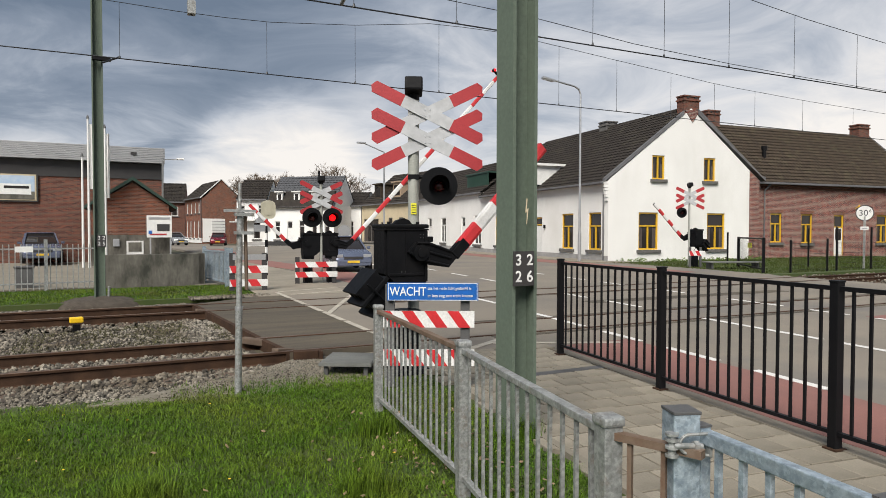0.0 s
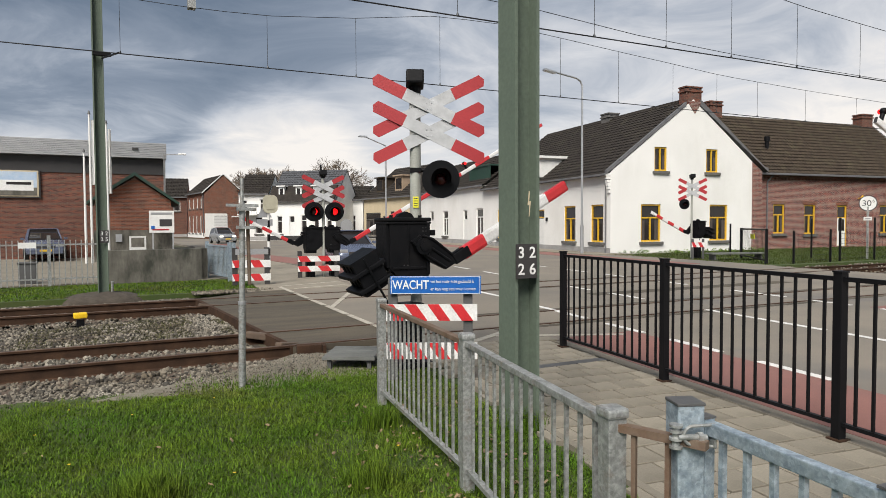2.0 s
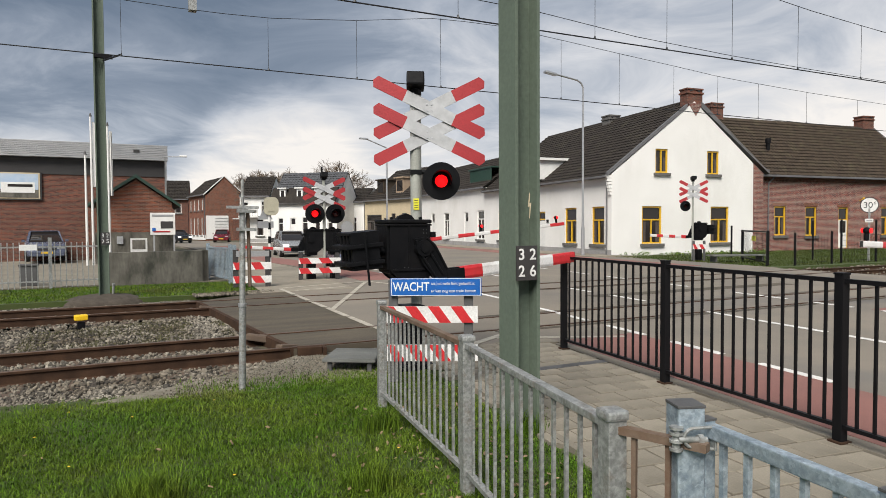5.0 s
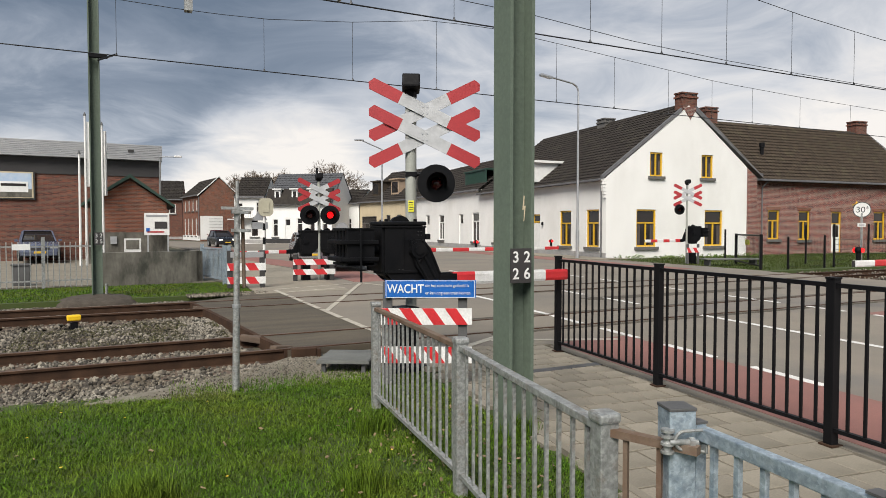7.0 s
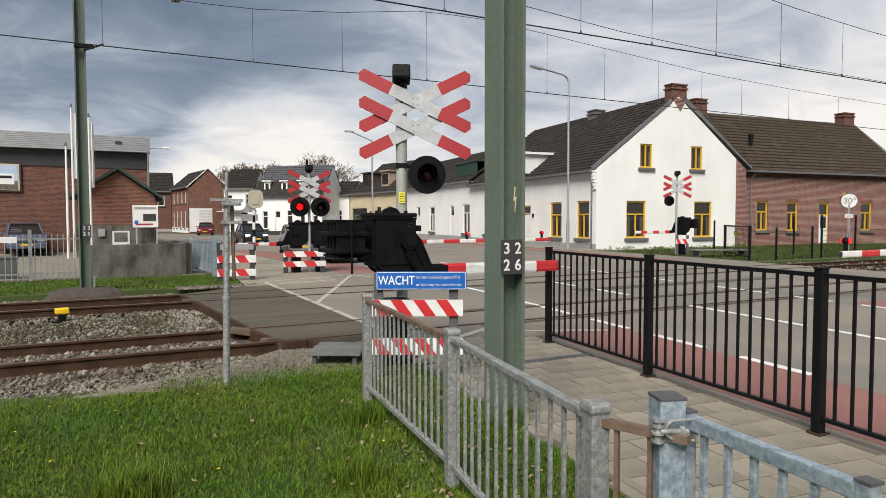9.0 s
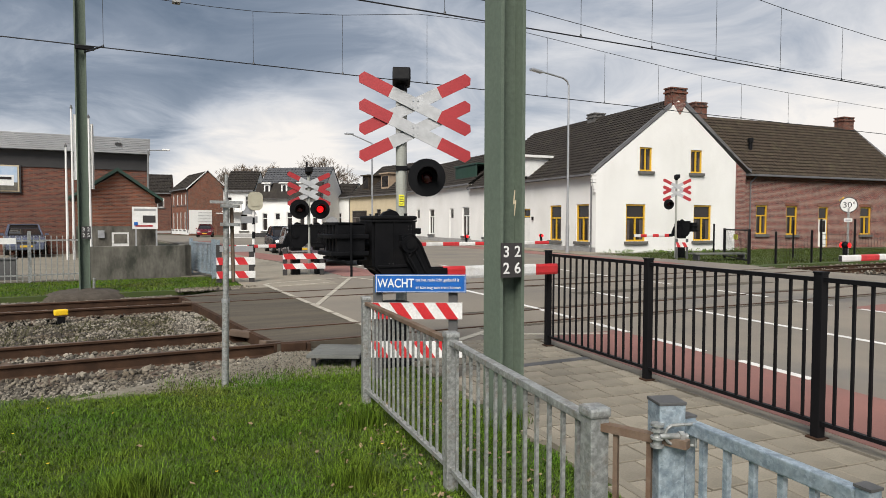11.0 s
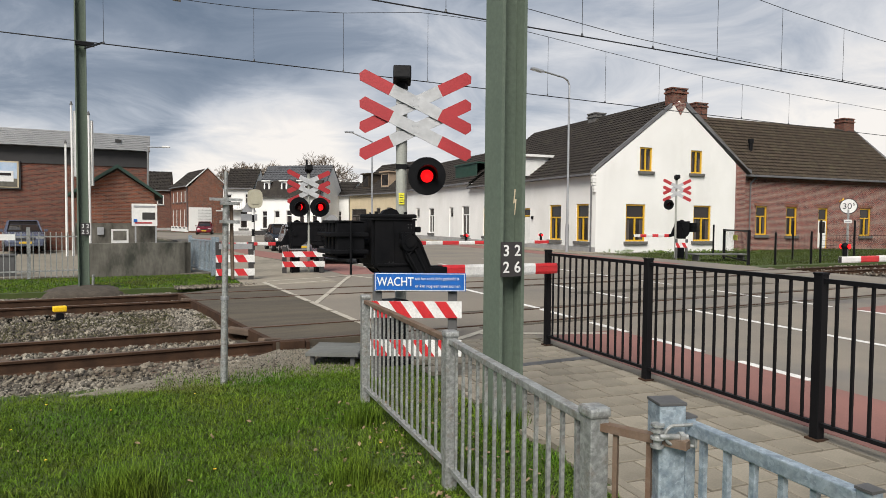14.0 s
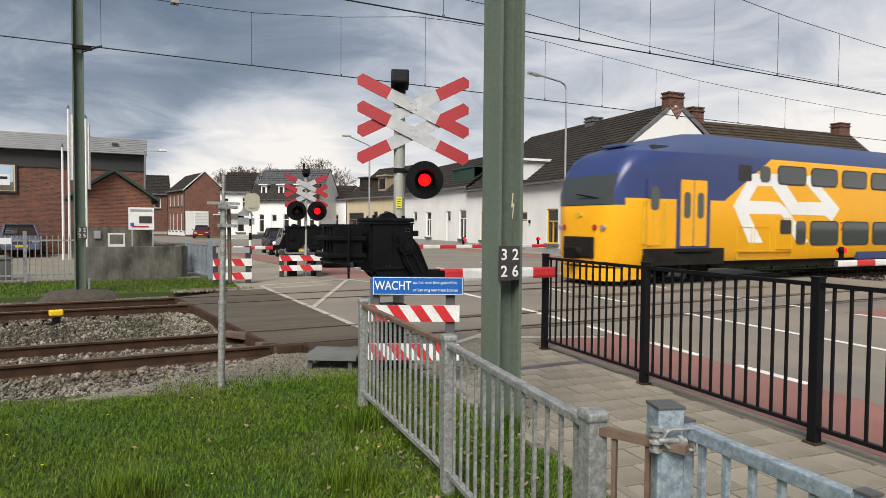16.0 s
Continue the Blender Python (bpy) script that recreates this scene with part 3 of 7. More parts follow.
def rails_build():
    poly = [(-0.067, -0.178), (0.067, -0.178), (0.067, -0.165), (0.012, -0.148), (0.012, -0.038), (0.035, -0.03), (0.036, -0.004), (0.030, 0.0),
            (-0.030, 0.0), (-0.036, -0.004), (-0.035, -0.03), (-0.012, -0.038), (-0.012, -0.148), (-0.067, -0.165)]
    for ty in TRACKS:
        half = 0.65 if ty < 12 else 0.68
        tr = thing("railway_track", pose(0, ty, 0.012), "rusty steel track on concrete sleepers in ballast", "railway track", "railway tracks")
        for s in (-1, 1):
            bm = bmesh.new()
            prism(bm, [(s * half + u, v) for u, v in poly], "x", -60, 160)
            part("rail", bm, "rust", tr)
            bm = bmesh.new()
            prism(bm, [(s * half + u, v) for u, v in ((-0.026, 0.0), (0.026, 0.0), (0.024, 0.004), (-0.024, 0.004))], "x", -60, 160)
            part("running_surface", bm, "railhead", tr, "dull worn rail top")
        bm = bmesh.new()
        box(bm, (0, 0, -0.215), (0.26, 2.5, 0.11), bev=0.02)
        first = part("sleeper", bm, "sleeper", tr, at=pose(1.1, 0, 0))
        for k in range(1, 14):
            twin(first, tr, pose(1.1 - 0.6 * k, 0, 0))
        for k in range(40):
            twin(first, tr, pose(22.2 + 0.6 * k, 0, 0))


def ballast_build():
    """Loose stones between and beside the rails: one mesh of many small rocks."""
    rng = random.Random(4)
    shapes = []
    for k in range(6):
        b = bmesh.new()
        bmesh.ops.create_icosphere(b, subdivisions=1, radius=1.0)
        for v in b.verts:
            v.co *= rng.uniform(0.65, 1.15)
        b.verts.ensure_lookup_table()
        shapes.append(([v.co.copy() for v in b.verts], [[v.index for v in f.verts] for f in b.faces]))
        b.free()
    verts, faces = [], []

    def stone(x, y, z, r):
        sv, sf = shapes[rng.randrange(6)]
        m = Euler((rng.uniform(0, 6), rng.uniform(0, 6), rng.uniform(0, 6))).to_matrix()
        o = len(verts)
        verts.extend([tuple((m @ v) * r + Vector((x, y, z))) for v in sv])
        faces.extend([tuple(i + o for i in f) for f in sf])
    # x right edge follows the deck
    for k in range(17000):
        x, y = 1.62 - 8.5 * rng.random() ** 1.4, rng.uniform(7.45, 13.9)
        if any(abs(abs(y - t) - GAUGE) < 0.07 for t in TRACKS):
            continue
        z = -0.148 + rng.uniform(-0.012, 0.015)
        stone(x, y, z, rng.uniform(0.014, 0.032) * (1.7 if rng.random() < 0.06 else 1))
    for k in range(4200):
        x, y = 1.3 - 9.5 * rng.random() ** 1.3, rng.uniform(13.9, 17.55)
        if any(abs(abs(y - t) - GAUGE) < 0.07 for t in TRACKS):
            continue
        stone(x, y, -0.145, rng.uniform(0.018, 0.038))
    for k in range(3500):
        y = rng.uniform(7.2, 8.9)
        stone(rng.uniform(max(0.0, 1.4 * (y - 7.4)), 3.5), y, -0.083, rng.uniform(0.005, 0.014))
    for k in range(7000):
        x, y = 1.8 - 8.0 * rng.random() ** 1.3, rng.uniform(7.2, 8.35)
        stone(x, y, -0.15 + 0.022 * max(0, y - 7.3), rng.uniform(0.007, 0.019))
    for k in range(900):
        stone(rng.uniform(1.4, 3.4), rng.uniform(17.2, 17.9), -0.02, rng.uniform(0.02, 0.045))
    for k in range(2500):
        stone(rng.uniform(22.3, 45), rng.uniform(7.5, 17.5), -0.09, rng.uniform(0.03, 0.055))
    me = bpy.data.meshes.new("ballast_stones")
    me.from_pydata(verts, [], faces)
    me.materials.append(M["stone"])
    tagged(new("ballast_stones", me), "loose grey and brown ballast stones between the rails", "ballast", kind="stuff")

# ---- houses ----
def wall_panel(bm, x0, x1, z0, z1, holes, y0, y1):
    """A wall along x from y0 to y1 thick, cut by rectangular holes (x0, x1, z0, z1)."""
    xs = sorted({x0, x1, *[h[0] for h in holes], *[h[1] for h in holes]})
    zs = sorted({z0, z1, *[h[2] for h in holes], *[h[3] for h in holes]})
    for a, b in zip(xs, xs[1:]):
        z_run = None
        for c, d in zip(zs, zs[1:]):
            mx, mz = (a + b) / 2, (c + d) / 2
            solid = not any(h[0] < mx < h[1] and h[2] < mz < h[3] for h in holes)
            if solid:
                z_run = (z_run[0], d) if z_run else (c, d)
            if not solid or d == zs[-1]:
                if z_run:
                    box(bm, (mx, (y0 + y1) / 2, sum(z_run) / 2), (b - a, abs(y1 - y0), z_run[1] - z_run[0]))
                z_run = None


def window_unit(parent, x0, x1, z0, z1, y, frame="yframe", sill=True, transom=0.36, mull=True, curtain=True):
    """A framed window set 9 cm deep in its opening; the outside is towards -y."""
    w, h, cx = x1 - x0, z1 - z0, (x0 + x1) / 2
    f = 0.09
    bm = bmesh.new()
    box(bm, (0, 0.03, h / 2), (w - 2 * f, 0.012, h - 2 * f))
    win = part("window", bm, "pane", parent, at=pose(cx, y + 0.10, z0))
    for name, c, s in (("frame", (-w / 2 + f / 2, 0, h / 2), (f, 0.08, h)), ("frame", (w / 2 - f / 2, 0, h / 2), (f, 0.08, h)),
                       ("frame", (0, 0, h - f / 2), (w - 2 * f, 0.08, f)), ("frame", (0, 0, f / 2), (w - 2 * f, 0.08, f))):
        boxpart(name, c, s, frame, win)
    if transom:
        boxpart("transom", (0, -0.005, h * (1 - transom)), (w - 2 * f, 0.08, 0.08), frame, win)
    if mull:
        mh = h * (1 - transom) if transom else h
        boxpart("mullion", (0, -0.008, mh / 2), (0.08, 0.08, mh - f), frame, win)
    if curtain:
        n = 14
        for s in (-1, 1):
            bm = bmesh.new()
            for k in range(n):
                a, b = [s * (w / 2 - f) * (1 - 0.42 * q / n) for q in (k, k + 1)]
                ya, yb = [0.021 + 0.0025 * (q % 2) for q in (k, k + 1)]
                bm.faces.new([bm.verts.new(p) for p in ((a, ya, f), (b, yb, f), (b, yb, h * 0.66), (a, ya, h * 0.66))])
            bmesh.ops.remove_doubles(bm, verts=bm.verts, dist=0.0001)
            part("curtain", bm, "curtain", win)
    if sill:
        boxpart("sill", (0, -0.13, -0.09), (w + 0.26, 0.2, 0.17), "sill", win, bev=0.01)
    return win


def tiled_slope(name, parent, m, width, length, mat, course=0.34, pan=0.30, lift=0.06):
    """Roof tiles in courses, each a wavy strip that overlaps the one below. Local x across, y up the slope."""
    bm = bmesh.new()
    nx, ny = max(2, int(width / pan)), max(2, int(length / course))
    prof = [(0.0, 0.0), (0.22, 0.055), (0.5, 0.015), (0.8, -0.008)]
    last = None
    for j in range(ny + 1):
        for up in (0.0, lift):
            if j == ny and up:
                continue
            row = [bm.verts.new(((i + u) * width / nx, j * length / ny, z + up + 0.006 * noise.noise((i * 0.7, j * 0.9, u)))) for i in range(nx) for u, z in prof]
            row.append(bm.verts.new((width, j * length / ny, up)))
            if last:
                for k in range(len(row) - 1):
                    bm.faces.new((last[k], last[k + 1], row[k + 1], row[k]))
            last = row
    low = [bm.verts.new((x, y, -0.07)) for x, y in ((0, 0), (width, 0), (width, length), (0, length))]
    bm.faces.new(low)
    return part(name, bm, mat, parent, at=m)


def slope_pose(p, along, eave_to_ridge):
    """Pose whose x runs along the eave and y up the slope from p."""
    x, y = Vector(along).normalized(), Vector(eave_to_ridge).normalized()
    z = x.cross(y)
    m = Matrix((x, y, z)).transposed().to_4x4()
    m.translation = p
    return m


def chimney(parent, x, y, z0, z1, sx, sy, m="brick3"):
    ch = boxpart("chimney", (x, y, (z0 + z1) / 2), (sx, sy, z1 - z0), m, parent)
    bm = bmesh.new()
    box(bm, (x, y, z1 - 0.22), (sx + 0.12, sy + 0.12, 0.1))
    box(bm, (x, y, z1 + 0.02), (sx + 0.1, sy + 0.1, 0.09), bev=0.01)
    part("cap", bm, m, ch, "projecting brick course and top")
    for s in (-1, 1):
        boxpart("flue_hole", (x + s * sx * 0.25, y - sy / 2 - 0.01, z1 - 0.08), (0.16, 0.05, 0.1), "darkband", ch)


HOUSE = pose(24.57, 28.79, 0, 0, 0, -5)


def white_house():
    h = thing("corner_house", HOUSE, "white rendered corner house with yellow window frames and dark tiled roof", "house")
    W, EAVE, RIDGE, LEN = 10.5, 4.62, 9.05, 17.0
    ax = 5.85
    RE = 5.5                     # the garden-side eave lies higher
    gw = [(2.1, 3.5, 0.62, 2.8), (7.15, 8.55, 0.62, 2.8), (3.03, 3.93, 4.75, 6.15), (6.85, 7.75, 4.75, 6.15)]
    bm = bmesh.new()
    wall_panel(bm, 0, W, -0.1, EAVE, [g for g in gw if g[3] < 4], 0, 0.3)
    # gable triangle cut in flat strips round the two upper windows
    def zroof(x):
        return EAVE + (RIDGE - EAVE) * x / ax if x < ax else RE + (RIDGE - RE) * (W - x) / (W - ax)
    cuts = sorted({0, W, ax, 3.03, 3.93, 6.85, 7.75})
    for a, b in zip(cuts, cuts[1:]):
        hole = next((g for g in gw if g[3] > 4 and g[0] <= a and b <= g[1]), None)
        if hole:
            box(bm, ((a + b) / 2, 0.15, (EAVE + hole[2]) / 2), (b - a, 0.3, hole[2] - EAVE))
        lo = hole[3] if hole else EAVE
        prism(bm, [(a, lo), (b, lo), (b, zroof(b)), (a, zroof(a))] if b == W or zroof(a) > lo + 0.01 and zroof(b) > lo + 0.01 else
              ([(a, lo), (b, lo), (b, zroof(b))] if zroof(b) > zroof(a) else [(a, lo), (b, lo), (a, zroof(a))]), "y", 0.0, 0.3)
    part("gable_wall", bm, "render", h, weld=True)
    for g in gw:
        window_unit(h, *g, 0.0, transom=0.36 if g[3] < 4 else 0, mull=True)
    # street side: local y along the street, outside towards -x
    # in this frame x runs along the street and -y points into the house
    sw = [(0.69, 1.96, 0.6, 2.8), (3.62, 4.95, 0.6, 2.8), (7.45, 8.5, 0.05, 2.65), (10.0, 11.2, 0.6, 2.8), (13.5, 14.7, 0.6, 2.8)]
    bm = bmesh.new()
    wall_panel(bm, 0.3, LEN, -0.1, EAVE, sw, -0.3, 0.0)
    part("front_wall", bm, "render", h, at=pose(0, 0, 0, 0, 0, 90), weld=True)
    for x0, x1, z0, z1 in sw:
        wn = window_unit(h, x0, x1, z0, z1, 0, sill=z0 > 0.3, transom=0.36 if z0 > 0.3 else 0.2, mull=z0 > 0.3)
        wn.matrix_basis = pose(0.10, (x0 + x1) / 2, z0, 0, 0, -90)
        if z0 < 0.3:
            boxpart("door", (0, 0.0, 1.0), (x1 - x0 - 0.2, 0.06, 2.0), "wframe", wn, "white panelled door")
    # back and far walls
    bm = bmesh.new()
    box(bm, (W - 0.15, LEN / 2 + 0.15, RE / 2), (0.3, LEN - 0.3, RE))
    prism(bm, [(0, 0), (W, 0), (W, RE), (ax, RIDGE), (0, EAVE)], "y", LEN, LEN + 0.25)
    part("rear_wall", bm, "render", h)
    boxpart("plinth", (-0.012, LEN / 2, 0.12), (0.02, LEN, 0.34), "plinth", h)
    sl = math.hypot(ax + 0.35, (RIDGE - EAVE) * (ax + 0.35) / ax)
    tiled_slope("roof_slope", h, slope_pose((-0.35, LEN + 0.2, EAVE - 0.28 + 0.1), (0, -1, 0), (ax, 0, RIDGE - EAVE)), LEN + 0.1, sl, "rooftile")
    sl2 = math.hypot(W - ax, RIDGE - RE)
    tiled_slope("roof_slope", h, slope_pose((W + 0.05, 0.25, RE), (0, 1, 0), (ax - W, 0, RIDGE - RE)), LEN, sl2, "rooftile")
    bm = bmesh.new()
    prism(bm, [(-0.30, EAVE - 0.12), (ax - 0.55, RIDGE - 0.38), (ax - 0.55, RIDGE - 0.18), (-0.30, EAVE + 0.08)], "y", -0.05, 0.14)
    part("verge_board", bm, "lead", h, "lead-grey verge of the gable")
    # garden side: brick pier at the corner under a broad sloping coping
    bm = bmesh.new()
    prism(bm, [(ax + 0.5, RIDGE - 0.36), (11.75, RE - 0.62), (11.75, RE - 0.36), (11.45, RE - 0.3), (ax + 0.5, RIDGE - 0.02)], "y", -0.09, 0.30)
    part("coping", bm, "lead", h, "broad lead coping on the gable")
    bm = bmesh.new()
    prism(bm, [(W, 0), (11.32, 0), (11.32, RE - 0.6), (W, RE - 0.02)], "y", -0.01, 0.59)
    part("corner_pier", bm, "brick", h, "dark brick pier at the corner")
    bm = bmesh.new()
    for k in range(int(LEN / 0.36)):
        cyl(bm, (ax, 0.1 + k * 0.36, RIDGE + 0.06), (ax, 0.48 + k * 0.36, RIDGE + 0.08), 0.12, n=8)
    part("ridge_tiles", bm, "rooftile", h)
    boxpart("gutter", (-0.40, LEN / 2, EAVE - 0.16), (0.14, LEN, 0.12), "lead", h, bev=0.02)
    cylpart("downpipe", (-0.09, 0.35, 0), (-0.09, 0.35, EAVE - 0.3), 0.045, "lead", h)
    for k in range(6):
        boxpart("corbel", (-0.05, 0.11, EAVE - 0.15 - 0.19 * k), (0.5 - 0.075 * k, 0.2, 0.16), "render", h)
    chimney(h, ax + 0.05, 0.33, RIDGE - 0.9, RIDGE + 0.72, 1.15, 0.6)
    bm = bmesh.new()
    prism(bm, [(ax - 0.5, RIDGE - 0.1), (ax + 0.1, RIDGE - 0.85), (ax + 0.62, RIDGE - 0.1)], "y", -0.03, 0.2)
    part("brick_apex", bm, "brick", h, "brick wedge below the chimney")
    chimney(h, ax, 8.3, RIDGE - 0.3, RIDGE + 0.42, 0.9, 0.9, "sill")
    # dormer over the street
    d = boxpart("dormer", (0.9, 9.5, 5.5), (2.2, 3.4, 1.3), "wframe", h)
    boxpart("dormer_roof", (0.85, 9.5, 6.22), (2.6, 3.9, 0.16), "wframe", d)
    boxpart("dormer_pane", (-0.205, 9.5, 5.55), (0.02, 2.6, 0.75), "pane", d)
    bm = bmesh.new()
    box(bm, (-0.06, 7.05, 2.0), (0.08, 0.16, 0.22))
    part("letter_box", bm, "black", h)
    return h


def brick_house():
    h = thing("brick_house", HOUSE, "low purple brick house with yellow frames and brown tiles", "house")
    X0, X1, Y0, EAVE, RIDGE, DEP = 10.6, 28.0, 0.6, 4.82, 9.05, 9.0
    ho = [(12.96, 13.96, 0.98, 2.88), (15.7, 16.72, 0.92, 2.86), (18.75, 19.7, 0.05, 2.83), (22.95, 24.1, 0.9, 2.86)]
    bm = bmesh.new()
    wall_panel(bm, X0, X1, -0.1, EAVE, ho, Y0, Y0 + 0.3)
    box(bm, (X1 - 0.15, Y0 + DEP / 2 + 0.15, EAVE / 2), (0.3, DEP - 0.3, EAVE))
    prism(bm, [(Y0, EAVE), (Y0 + DEP, EAVE), (Y0 + DEP / 2, RIDGE)], "x", X1 - 0.3, X1)
    part("wall", bm, "brick", h, weld=True)
    for g in ho:
        door = g[2] < 0.3
        wn = window_unit(h, *g, Y0, sill=not door, transom=0.3 if door else 0.36, mull=not door)
        if door:
            boxpart("door", (0, -0.01, 0.95), (0.78, 0.06, 1.9), "wframe", wn, "white glazed door")
            boxpart("door_pane", (0, -0.045, 1.45), (0.55, 0.02, 0.8), "pane", wn)
        # soldier course
        bm = bmesh.new()
        n = int((g[1] - g[0] + 0.3) / 0.075)
        for k in range(n):
            box(bm, (g[0] - 0.15 + (k + 0.5) * 0.075, Y0 - 0.004, g[3] + 0.12), (0.063, 0.03, 0.2))
        part("soldier_course", bm, "brick2", h)
    sl = math.hypot(DEP / 2 + 0.3, RIDGE - EAVE)
    tiled_slope("roof_slope", h, slope_pose((X0 - 1.6, Y0 - 0.3, EAVE + 0.02), (1, 0, 0), (0, DEP / 2, RIDGE - EAVE)), X1 - X0 + 1.7, sl, "rooftile2")
    tiled_slope("roof_slope", h, slope_pose((X1, Y0 + DEP + 0.3, EAVE + 0.02), (-1, 0, 0), (0, -DEP / 2, RIDGE - EAVE)), X1 - X0, sl, "rooftile2")
    bm = bmesh.new()
    for k in range(int((X1 - X0) / 0.36)):
        cyl(bm, (X0 + k * 0.36, Y0 + DEP / 2, RIDGE + 0.12), (X0 + 0.38 + k * 0.36, Y0 + DEP / 2, RIDGE + 0.14), 0.13, n=8)
    part("ridge_tiles", bm, "rooftile2", h)
    boxpart("gutter", ((X0 + X1) / 2 + 0.1, Y0 - 0.36, EAVE - 0.02), (X1 - X0 - 0.2, 0.15, 0.13), "lead", h, bev=0.02)
    bm = bmesh.new()
    for y0, y1, z0, z1 in ((Y0 - 0.3, Y0 + DEP / 2, EAVE + 0.02, RIDGE + 0.15), (Y0 + DEP + 0.3, Y0 + DEP / 2, EAVE + 0.02, RIDGE + 0.15)):
        prism(bm, [(y0, z0), (y1, z1), (y1, z1 + 0.16), (y0, z0 + 0.16)], "x", X1 - 0.1, X1 + 0.25)
    part("verge_coping", bm, "lead", h)
    bm = bmesh.new()
    for k in range(int((X1 - X0 - 1.5) / 0.3)):
        box(bm, (X0 + 1.6 + 0.3 * k, Y0 - 0.06, EAVE - 0.28), (0.15, 0.12, 0.14))
    box(bm, ((X0 + X1) / 2, Y0 - 0.05, EAVE - 0.15), (X1 - X0, 0.1, 0.1))
    part("dentil_course", bm, "brick3", h, "brick dentil course under the eave")
    cylpart("downpipe", (X0 + 1.75, Y0 - 0.08, 0), (X0 + 1.75, Y0 - 0.08, EAVE - 0.5), 0.045, "lead", h)
    cylpart("pipe_bend", (X0 + 1.75, Y0 - 0.08, EAVE - 0.5), (X0 + 2.05, Y0 - 0.3, EAVE - 0.05), 0.045, "lead", h)
    chimney(h, X1 - 0.8, Y0 + DEP / 2, RIDGE - 0.4, RIDGE + 1.0, 1.15, 0.8)
    chimney(h, 12.15, Y0 + DEP / 2, RIDGE - 0.6, RIDGE + 1.1, 1.05, 0.7)
    cylpart("vent_pipe", (14.2, Y0 + 1.7, 6.4), (14.2, Y0 + 1.7, 7.4), 0.13, "black", h)
    cylpart("vent_cowl", (14.2, Y0 + 1.7, 7.2), (14.2, Y0 + 1.7, 7.5), 0.2, "black", h)
    # wall lantern
    ln = thing("wall_lantern", HOUSE @ pose(20.75, Y0 - 0.02, 3.3), "small brass wall lantern on the brick house", "lamp")
    cylpart("bracket", (0, 0, 0), (0, -0.3, 0.15), 0.03, "yframe", ln)
    cylpart("lantern", (0, -0.3, -0.25), (0, -0.3, 0.12), 0.06, "yframe", ln, n=6, r2=0.09)
    cylpart("lantern_cap", (0, -0.3, 0.12), (0, -0.3, 0.25), 0.10, "yframe", ln, n=6, r2=0.02)
    return h


def row_house(name, label, p, q, eave, ridge, depth, wallm, roofm, openings, frame="wframe", dormers=(), plinth=True, gutter="lead"):
    """A terrace house whose street front runs from p to q (right to left as one faces it from the street), openings given along the front."""
    p, q = Vector((*p, 0)), Vector((*q, 0))
    d = q - p
    L = d.length
    ang = math.degrees(math.atan2(-d.y, -d.x))
    h = thing(name, pose(q.x, q.y, 0, 0, 0, ang), label, "house")
    # local x from q to p, -y outside
    bm = bmesh.new()
    wall_panel(bm, 0, L, -0.2, eave, openings, 0, 0.28)
    box(bm, (L / 2, depth - 0.1, eave / 2), (L, 0.2, eave))
    for x in (0, L - 0.25):
        prism(bm, [(0.28, -0.2), (depth, -0.2), (depth, eave), (depth / 2, ridge), (0.28, eave)], "x", x, x + 0.25)
    part("wall", bm, wallm, h, weld=True)
    for o in openings:
        door = o[2] < 0.3
        wn = window_unit(h, *o, 0.0, frame=frame, sill=not door, transom=0.3, mull=not door and o[1] - o[0] > 1.05, curtain=not door)
        if door:
            boxpart("door", (0, 0, 1.0), (o[1] - o[0] - 0.18, 0.06, 2.0), frame, wn)
    sl = math.hypot(depth / 2 + 0.25, ridge - eave)
    tiled_slope("roof_slope", h, slope_pose((-0.05, -0.25, eave + 0.0), (1, 0, 0), (0, depth / 2 + 0.25, ridge - eave)), L + 0.1, sl, roofm, course=0.4, pan=0.4)
    tiled_slope("roof_slope", h, slope_pose((L + 0.05, depth + 0.25, eave), (-1, 0, 0), (0, -depth / 2 - 0.25, ridge - eave)), L + 0.1, sl, roofm, course=0.6, pan=0.6)
    boxpart("gutter", (L / 2, -0.3, eave - 0.03), (L, 0.16, 0.16), gutter, h, bev=0.02)
    if plinth:
        boxpart("plinth", (L / 2, -0.01, 0.15), (L, 0.02, 0.4), "plinth", h)
    for x, w, hh, m in dormers:
        yb = (hh[0] - eave) / (ridge - eave) * depth / 2
        bm = bmesh.new()
        box(bm, (0, yb + 0.9, (hh[0] + hh[1]) / 2), (w, 2.2, hh[1] - hh[0]))
        dm = part("dormer", bm, m, h, at=pose(x, 0, 0))
        boxpart("dormer_roof", (0, yb + 0.85, hh[1] + 0.07), (w + 0.4, 2.5, 0.14), m, dm)
        boxpart("dormer_pane", (0, yb - 0.21, (hh[0] + hh[1]) / 2), (w - 0.35, 0.02, (hh[1] - hh[0]) * 0.7), "pane", dm)
    return h


def hw(a, b):
    """A point on the street front beyond the corner house, a metres along."""
    m = HOUSE @ Vector((b, a, 0))
    return (m.x, m.y)


